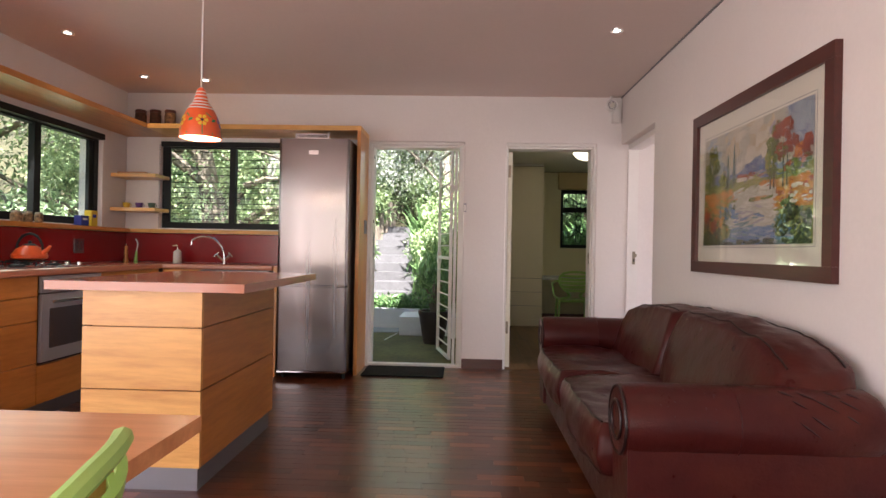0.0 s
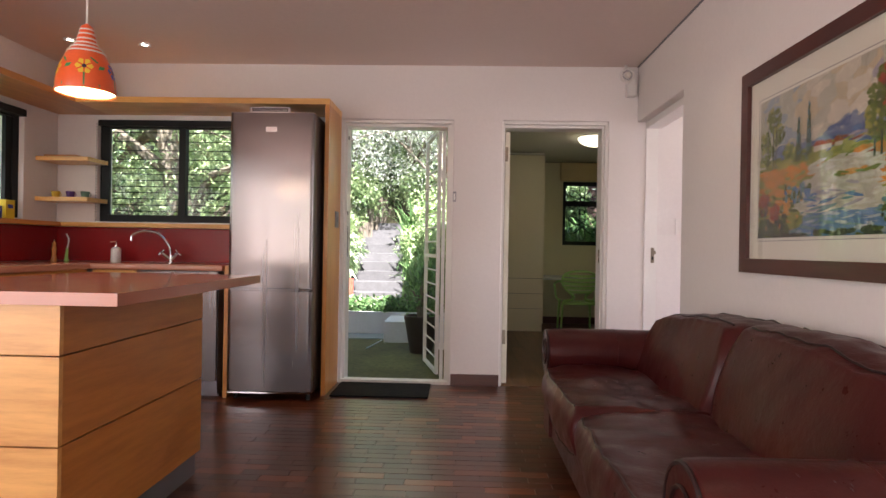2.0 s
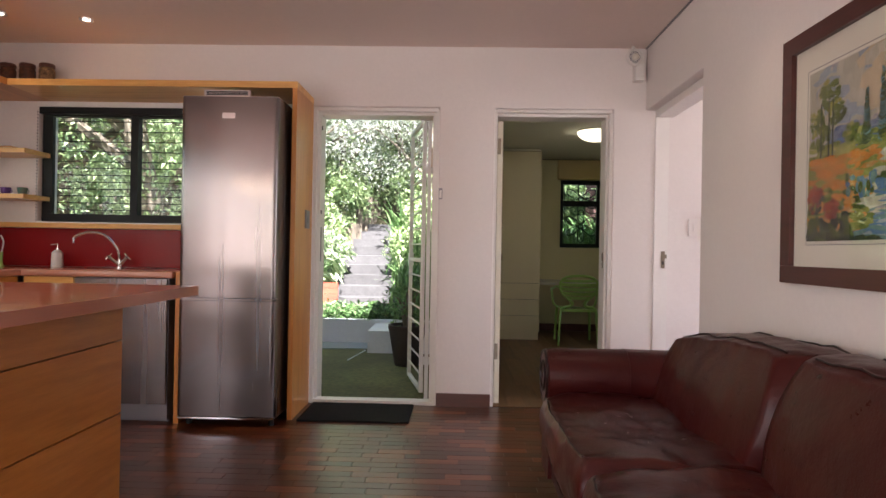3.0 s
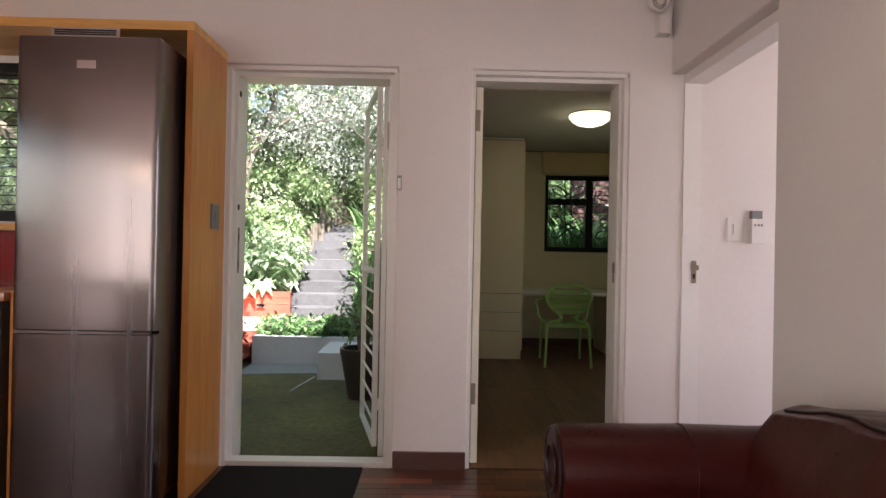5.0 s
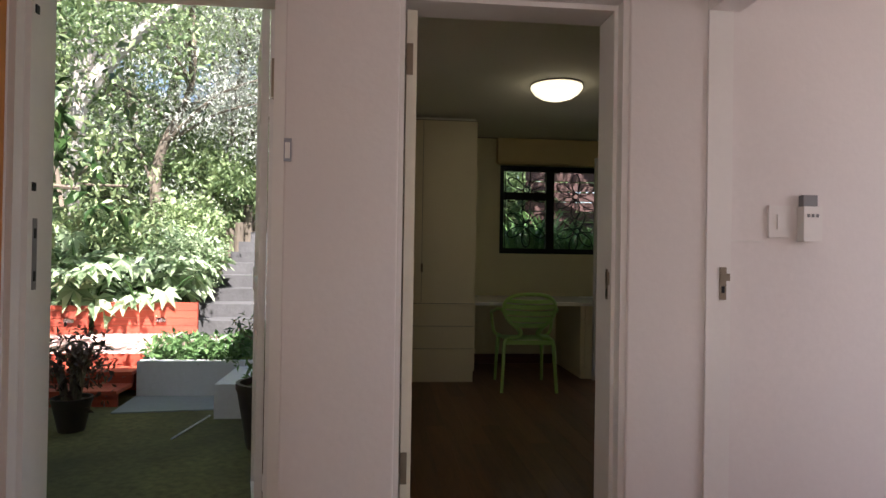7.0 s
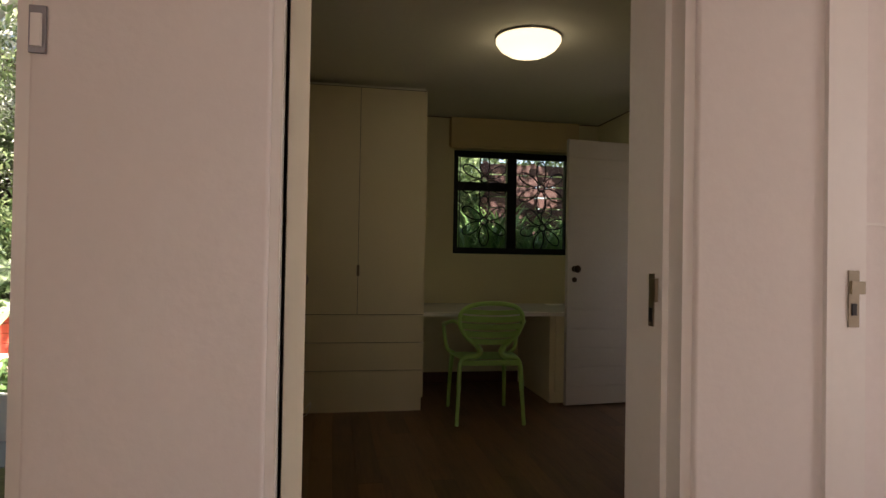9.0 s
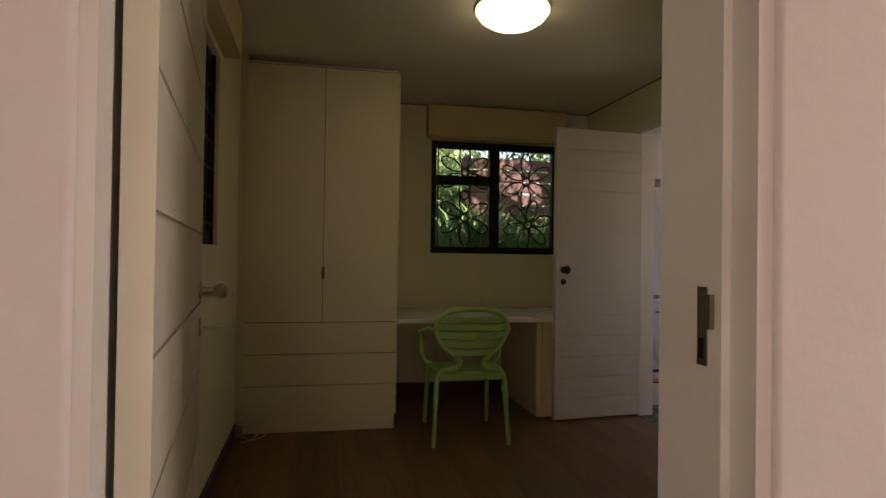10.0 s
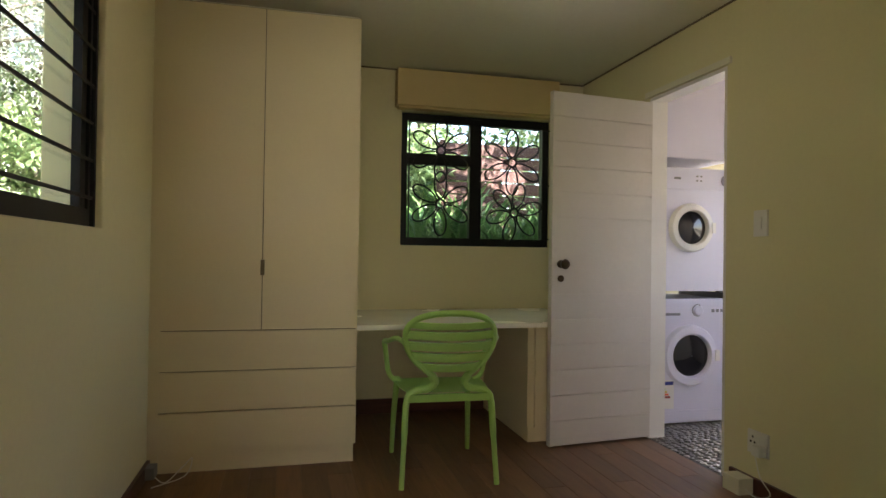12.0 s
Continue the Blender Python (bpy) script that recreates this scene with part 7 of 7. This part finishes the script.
t1 = tree("tree", "slender garden tree with dense small green leaves", 1, 7.5, 2.3, 1.2, 430, 46, 0.078, M["leaf_a"], 0.10)
place(t1, [(-4.33, 12.7, 0, 1.0), (-7.0, 12.4, 2, 1.05), (-2.4, 15.0, 4, 1.0), (-5.4, 17.5, 1, 1.2), (-8.6, 16, 3, 1.1), (0.4, 17.5, 5, 1.1), (-4.2, 20.5, 2, 1.5), (-8, 20, 4, 1.5), (-1.6, 21.5, 0, 1.5), (-6.2, 23, 3, 1.6), (-10.5, 17, 1, 1.4)], "slope trees")
t2 = tree("tree", "pale olive-leaved tree with an airy crown", 2, 6.5, 2.2, 0.6, 430, 52, 0.062, M["leaf_b"], 0.08, slim=0.3)
place(t2, [(-2.9, 12.7, 0, 1.0), (-1.0, 16.6, 2, 1.15), (-3.6, 18.5, 4, 1.25), (-0.35, 14.0, 1, 1.05), (-1.25, 15.3, 3.3, 1.1), (-6.2, 14.8, 3, 1.05)], "olive trees")
t3 = tree("tree", "thick-trunked shade tree with dark green leaves", 3, 6.8, 2.6, 1.5, 420, 44, 0.085, M["leaf_a"], 0.2, 0.8)
# The last one, its trunk out of view, is added to shade the fence.
place(t3, [(-3.55, 8.3, 0, 0.95), (-5.4, 9.2, 2.2, 1.0), (-6.6, 5.6, 4, 1.0), (-6.3, 2.2, 1, 1.0), (-8.2, 8.4, 5, 1.1), (-9.0, 3.8, 3, 1.1), (-6.0, -1.5, 2.5, 1.0), (4.5, 11.0, 0.5, 1.05)], "shade trees")
# The first four spots are out of view, added to give green reflections.
t4 = tree("tree", "leafy garden tree behind the terrace", 4, 6.0, 2.4, 0.8, 330, 26, 0.14, M["leaf_a"], 0.12)
place(t4, [(-3.5, -10.5, 0, 1.0), (1.2, -11.5, 2, 1.1), (4.5, -10, 4, 1.0), (-7.5, -9.5, 1, 1.1), (3.0, 15.5, 3, 1.0), (5.5, 14.5, 5, 1.0)], "terrace trees")

s1 = shrub("shrub", "rounded garden shrub with mixed green leaves", 11, 0.75, 0.6, 110, 34, 0.085, M["leaf_a"])
rs = random.Random(21)
spots = [(-3.2, 11.6, 0, 1.0), (-4.3, 11.7, 1, 1.1), (-5.6, 11.5, 2, 1.15), (-2.45, 12.4, 3, 0.9), (-0.25, 11.6, 4, 0.95), (0.1, 12.6, 5, 1.2), (-2.6, 13.6, 1, 1.3), (-4.4, 14.6, 2, 1.4), (-6.6, 13.2, 3, 1.4), (-0.3, 14.6, 4, 1.3), (-2.0, 15.6, 5, 1.4), (-8.2, 12.4, 0, 1.5), (-3.6, 16.2, 2, 1.5), (-5.8, 16, 3, 1.5), (-1.2, 18.6, 3, 1.6), (-3.2, 20, 1, 1.8), (-6.5, 19, 2, 1.8), (0.3, 20, 2, 1.8), (1.75, 13.3, 1, 1.5), (2.5, 13.5, 3, 1.6), (3.4, 13.6, 5, 1.5), (1.2, 12.9, 4, 1.4)]
place(s1, spots, "slope shrubs")
s2 = shrub("shrub", "leafy hedge shrub outside the kitchen windows", 12, 0.9, 0.75, 120, 34, 0.09, M["leaf_d"])
place(s2, [(-2.3, 9.7 + 1.6, 0, 0.7), (-4.9, 6.6, 1, 1.1), (-5.3, 4.7, 2, 1.15), (-5.1, 3.0, 3, 1.1), (-5.4, 1.4, 4, 1.2), (-4.2, 7.5, 5, 0.95), (-6.6, 7.4, 1, 1.3), (-7.2, 4.0, 2, 1.4), (-7.0, 0.6, 3, 1.4)], "hedge shrubs")

b1 = blades("strap_leaf_plant", "arching strap-leaved plant with bright green blades", 31, 75, 0.62, 0.016, M["leaf_c"], 0.07)
place(b1, [(-0.55, 10.6, 0, 1.5), (-0.35, 11.2, 1, 1.5), (-0.15, 10.3, 2, 1.3), (-0.75, 11.5, 3, 1.3), (-2.15, 11.0, 4, 0.9), (-0.3, 12.2, 5, 1.6), (-0.5, 9.6, 2, 1.2), (0.0, 11.2, 3, 1.4), (-0.75, 12.7, 1, 2.0)], "strap-leaved plants")
b2 = shrub("planter_plant", "lush low green foliage growing in the planter", 34, 0.15, 0.09, 34, 16, 0.06, M["leaf_c"], 0.4, 0.09)
for i in range(17):
    r = random.Random(i + 300)
    m = pose(-1.36 + (i % 9) * 0.148 + r.uniform(-0.04, 0.04), 8.42 + (i // 9) * 0.33 + r.uniform(-0.05, 0.05), 0.2, 0, 0, r.uniform(0, 360)) @ Matrix.Scale(r.uniform(0.85, 1.25), 4)
    if i:
        copy_thing(b2, m).matrix_basis = m
    else:
        first = m
        tagged(b2, group="planter plants")
b2.matrix_basis = first
p1 = big_leaf_plant("split_leaf_plant", "large split-leaf plant with glossy lobed leaves", 41, 26, 0.34, M["leaf_d"])
place(p1, [(-2.15, 10.15, 0, 0.85), (-2.85, 10.1, 1.5, 1.0), (-3.6, 10.15, 3, 1.05), (-4.4, 10.1, 4.5, 1.0), (-5.3, 10.2, 5.5, 1.1), (-2.5, 10.75, 2.5, 1.0), (-3.3, 10.9, 0.8, 1.1), (-4.1, 10.9, 2.0, 1.1), (-2.1, 11.2, 3.3, 0.8)], "split-leaf plants")

# pots
def garden_pot(x, y, r, h, label):
    t = thing("plant_pot", (x, y, -0.03), label, "plant pot", "patio pots")
    bm = bm_new()
    lathe(bm, [(r * 0.62, 0.0), (r * 0.66, 0.02), (r * 0.95, h * 0.85), (r, h * 0.9), (r, h), (r * 0.88, h), (r * 0.85, h * 0.88), (r * 0.2, h * 0.86)], 28, pose(x, y, -0.03))
    part("pot", bm, M["pot"], t)
    bm = bm_new()
    lathe(bm, [(0.01, h * 0.875), (r * 0.84, h * 0.87)], 20, pose(x, y, -0.03), caps=False)
    part("soil", bm, M["soil"], t)


garden_pot(-0.24, 6.86, 0.19, 0.40, "large dark clay pot on the patio")
garden_pot(-1.57, 7.25, 0.125, 0.22, "small dark clay pot on the patio")
sp = shrub("potted_plant", "feathery green shrub growing in a large dark pot", 13, 0.24, 0.29, 30, 15, 0.06, M["leaf_c"], 0.28, 0.11)
sp.matrix_basis = Matrix.Translation((-0.24, 6.86, 0.30))
sp2 = shrub("potted_shrub", "dark leaved shrub growing in a small pot", 14, 0.25, 0.17, 30, 20, 0.042, M["leaf_e"], 0.4, 0.11)
sp2.matrix_basis = Matrix.Translation((-1.57, 7.25, 0.17)) @ Matrix.Scale(1.35, 4)
# dark branch with large leaves beside the doorway
br = thing("overhanging_branch", (-2.6, 8.0, 2.3), "dark overhanging branch with large drooping leaves", "branch")
bm = bm_new()
tube(bm, smooth_path([(-3.5, 8.4, 2.7), (-2.4, 7.9, 2.3), (-1.98, 7.7, 1.9), (-1.83, 7.6, 1.45)]), 0.016, 6)
tube(bm, smooth_path([(-1.98, 7.7, 1.9), (-1.8, 7.7, 1.66), (-1.4, 7.62, 1.62)]), 0.010, 6)
part("stem", bm, M["bark"], br)
rng = np.random.default_rng(77)
cl = np.array([(-1.88 + 0.05 * i * math.cos(i) * 0.5, 7.65 + 0.05 * math.sin(i * 2.0), 2.25 - 0.065 * i) for i in range(14)])
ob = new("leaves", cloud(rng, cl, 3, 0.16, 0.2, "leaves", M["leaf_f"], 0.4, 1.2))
ob.parent = br
ob.matrix_parent_inverse = br.matrix_basis.inverted()

# open security gate
M["gate"] = plain("white_gate_paint", (0.78, 0.77, 0.76), 0.4, var=0.08, coarse=5)
gh, ge = Vector((-0.012, 5.43, 0)), Vector((-0.157, 6.07, 0))
gw = (ge - gh).length
gm = Matrix.Translation(gh) @ Matrix.Rotation(math.atan2(ge.y - gh.y, ge.x - gh.x), 4, "Z")
gate = tagged(thing("security_gate", (-0.012, 5.43, 0.03), "white barred steel security gate standing open outside", "gate"))
for x in (0.0, gw - 0.03):
    part("stile", bbox(x, x + 0.03, -0.015, 0.015, 0.03, 2.12, 0.003, m=gm), M["gate"], gate)
for z in (0.03, 1.02, 2.09):
    part("rail", bbox(0.0301, gw - 0.0301, -0.014, 0.014, z, z + 0.03, 0.003, m=gm), M["gate"], gate)
for i in range(15):
    z = 0.155 + i * 0.125
    if abs(z - 1.035) > 0.03:
        part("bar", bbox(0.0301, gw - 0.0301, -0.006, 0.006, z, z + 0.012, 0.002, m=gm), M["gate"], gate)
for z in (0.24, 1.70):
    part("hinge", bbox(-0.006, 0.03, -0.062, -0.0155, z, z + 0.06, 0.003, m=gm), M["gate"], gate)
part("post", bbox(0.012, 0.04, 5.396, 5.43, -0.028, 2.12, 0.003), M["gate"], gate)
part("edge_strip", bbox(gw + 0.0005, gw + 0.018, -0.012, 0.012, 0.03, 0.975, 0.002, m=gm), M["gate"], gate)
part("lock_box", bbox(gw - 0.05, gw + 0.004, -0.02, 0.02, 0.98, 1.09, 0.003, m=gm), M["gate"], gate)

# pale leaning tree and a bright layered shrub on the slope
pt = thing("leaning_tree", (-4.0, 11.9, hill(-4.0, 11.9)), "pale-barked leaning tree with a thin crown", "tree")
bm = bm_new()
tube(bm, smooth_path([(-4.0, 11.9, 0.4), (-3.9, 11.85, 1.8), (-3.75, 11.8, 3.2), (-3.55, 11.8, 4.6)], 4), [0.19 - 0.007 * i for i in range(13)], 10)
tube(bm, smooth_path([(-3.78, 11.8, 3.1), (-3.1, 11.8, 4.05), (-2.2, 11.9, 4.75), (-1.2, 12.1, 5.3)], 4), [0.12 - 0.006 * i for i in range(13)], 9)
part("trunk", bm, M["bark_pale"], pt)
rng = np.random.default_rng(91)
cl = np.array([(-4.0 + 0.5 * rng.normal() + 2.2 * q, 11.8 + 0.6 * rng.normal(), 4.6 + 1.0 * q + 0.5 * rng.normal()) for q in rng.random(90)])
ob = new("crown", cloud(rng, cl, 26, 0.35, 0.09, "crown", M["leaf_a"], 0.4))
ob.parent = pt
ob.matrix_parent_inverse = pt.matrix_basis.inverted()
s3 = shrub("shrub", "bright green layered shrub beside the steps", 17, 0.6, 0.42, 80, 34, 0.07, M["leaf_g"], 0.4, 0.2)
place(s3, [(-0.35, 12.75, 0, 1.0), (0.2, 13.2, 2, 1.2)], "layered shrubs")

# bank and fence behind the study
b3 = blades("fern", "arching green fern on the bank behind the study", 33, 60, 0.75, 0.022, M["leaf_c"], 0.08, "fern")
place(b3, [(1.5 + (i % 6) * 0.42 + 0.13 * (i // 6), 10.4 + (i // 6) * 0.4, i * 1.3, 1.25 + 0.15 * (i % 3)) for i in range(24)], "bank ferns")
fn = thing("slat_fence", (3.4, 12.3, 0.7), "red-brown slatted timber fence on the bank", "fence")
for i in range(11):
    part("slat", bbox(2.62, 6.2, 12.3, 12.325, 0.78 + i * 0.155, 0.915 + i * 0.155, 0.003), M["fence"], fn)
for x in (2.66, 3.35, 4.4, 5.6):
    part("post", bbox(x, x + 0.07, 12.326, 12.39, 0.5, 2.5, 0.003), M["fence"], fn)
solo("garden_wall", bbox(1.3, 2.6, 12.35, 12.5, 0.2, 1.5, 0.01), M["planter"], "pale plastered garden wall beside the fence", "wall")

# ---- floors, piece by piece ----
def block_mesh(name, lx, ly, top, depth, material):
    bm = bbox(0, lx, 0, ly, -depth, top)
    es = [e for e in bm.edges if all(abs(v.co.z - top) < 1e-6 for v in e.verts)]
    bmesh.ops.bevel(bm, geom=es, offset=0.0012, segments=1, affect="EDGES")
    return mesh_of(name, bm, material, False)


floor = structure("floor", bbox(X0, X1, Y0, D + 0.03, -0.05, -0.008), M["grout"], "dark red-brown parquet floor of short blocks", "floor")
BL, BW, GAP = 0.23, 0.07, 0.0014
block = block_mesh("floor_block", BL - GAP, BW - GAP, 0.0, 0.007, M["floor1"])
rest_v, rest_f, count, row = [], [], 0, 0
y = Y0 + 0.002
rf = random.Random(9)
while y + BW < D + 0.025:
    shift = (row % 2) * BL / 2 + rf.uniform(-0.03, 0.03)
    x = X0 - shift
    while x < X1 - 0.003:
        a, b = max(x, X0 + 0.002), min(x + BL, X1 - 0.002)
        whole = a == x and b == x + BL
        if whole and -1.0 < x < 0.78 and 3.0 < y < 5.0 and count < 300:
            ob = new("floor_block", block)
            ob.location = (x, y, rf.uniform(-0.0006, 0.0))
            ob.parent = floor
            count += 1
        elif b - a > 0.01:
            z = rf.uniform(-0.0006, 0.0)
            k = len(rest_v)
            rest_v += [(p, q, h) for h in (-0.007, z) for p, q in ((a, y), (b - GAP, y), (b - GAP, y + BW - GAP), (a, y + BW - GAP))]
            rest_f += [(k + 4, k + 5, k + 6, k + 7), (k, k + 1, k + 5, k + 4), (k + 1, k + 2, k + 6, k + 5), (k + 2, k + 3, k + 7, k + 6), (k + 3, k, k + 4, k + 7)]
        x += BL
    y += BW
    row += 1
me = bpy.data.meshes.new("floor_field")
me.from_pydata(rest_v, [], rest_f)
me.materials.append(M["floor1_rest"])
ob = tagged(new("floor_field", me), kind="stuff")
ob.parent = floor

floor2 = structure("floor_study", bbox(L0, R0, D + 0.031, B0, -0.05, -0.006), M["grout"], "brown laminate floor of long planks", "floor")
PW, PLN = 0.125, 1.25
short = {}
x, k = L0 + 0.001, 0
while x + PW < R0 + 0.05:
    w = min(PW, R0 - 0.001 - x)
    y = D + 0.032
    first = 0.3 + 0.4 * (k % 3)
    while y < B0 - 0.01:
        ln = min(first if y < D + 0.04 else PLN, B0 - 0.001 - y)
        key = (round(w, 4), round(ln, 4))
        if key not in short:
            short[key] = block_mesh("plank", w - 0.0006, ln - 0.0006, 0.0, 0.005, M["floor2"])
        ob = new("plank", short[key])
        ob.location = (x, y, 0)
        ob.parent = floor2
        y += ln
    x += PW
    k += 1
structure("floor_hall", bbox(1.787, 4.0, 2.9, D, -0.05, 0.0), M["floor1_rest"], "dark parquet floor of the hall", "floor")
structure("floor_sill_hall", bbox(X1, 1.787, 4.155, D, -0.05, -0.001), M["skirting"], "dark timber strip in the hall opening", "floor")

# pebble floor of the laundry
M["pebble"] = plain("grey_pebbles", (0.26, 0.24, 0.22), 0.35, var=0.25, coarse=8, fine=60, bump=0.1, coat=0.3, rand=0.35)
M["pebble_grout"] = plain("pebble_grout", (0.10, 0.09, 0.08), 0.9)
lf = structure("floor_laundry", bbox(3.12, 4.8, 7.15, B0 - 0.002, -0.05, -0.008), M["pebble_grout"], "pebble floor of the laundry", "floor")
bm = bm_new()
bmesh.ops.create_icosphere(bm, subdivisions=1, radius=1.0)
pm = mesh_of("pebble", bm, M["pebble"])
rp = random.Random(4)
cnt = 0
rest = bm_new()
yy = 7.75
while yy < 8.9:
    xx = 3.125 + rp.uniform(0, 0.03)
    while xx < 4.2:
        s = Vector((rp.uniform(0.019, 0.028), rp.uniform(0.016, 0.023), rp.uniform(0.008, 0.012)))
        m = Matrix.Translation((xx + rp.uniform(-0.006, 0.006), yy + rp.uniform(-0.006, 0.006), -0.006)) @ Matrix.Rotation(rp.uniform(0, 3.1), 4, "Z") @ Matrix.Diagonal((*s, 1))
        if cnt < 300 and xx < 3.62 and yy < 8.86:
            ob = new("pebble", pm)
            ob.matrix_basis = m
            ob.parent = lf
            cnt += 1
        else:
            bmesh.ops.create_icosphere(rest, subdivisions=1, radius=1.0, matrix=m)
        xx += 0.048
    yy += 0.041
ob = part("pebble_field", rest, M["pebble"], lf)
tagged(ob, kind="stuff")
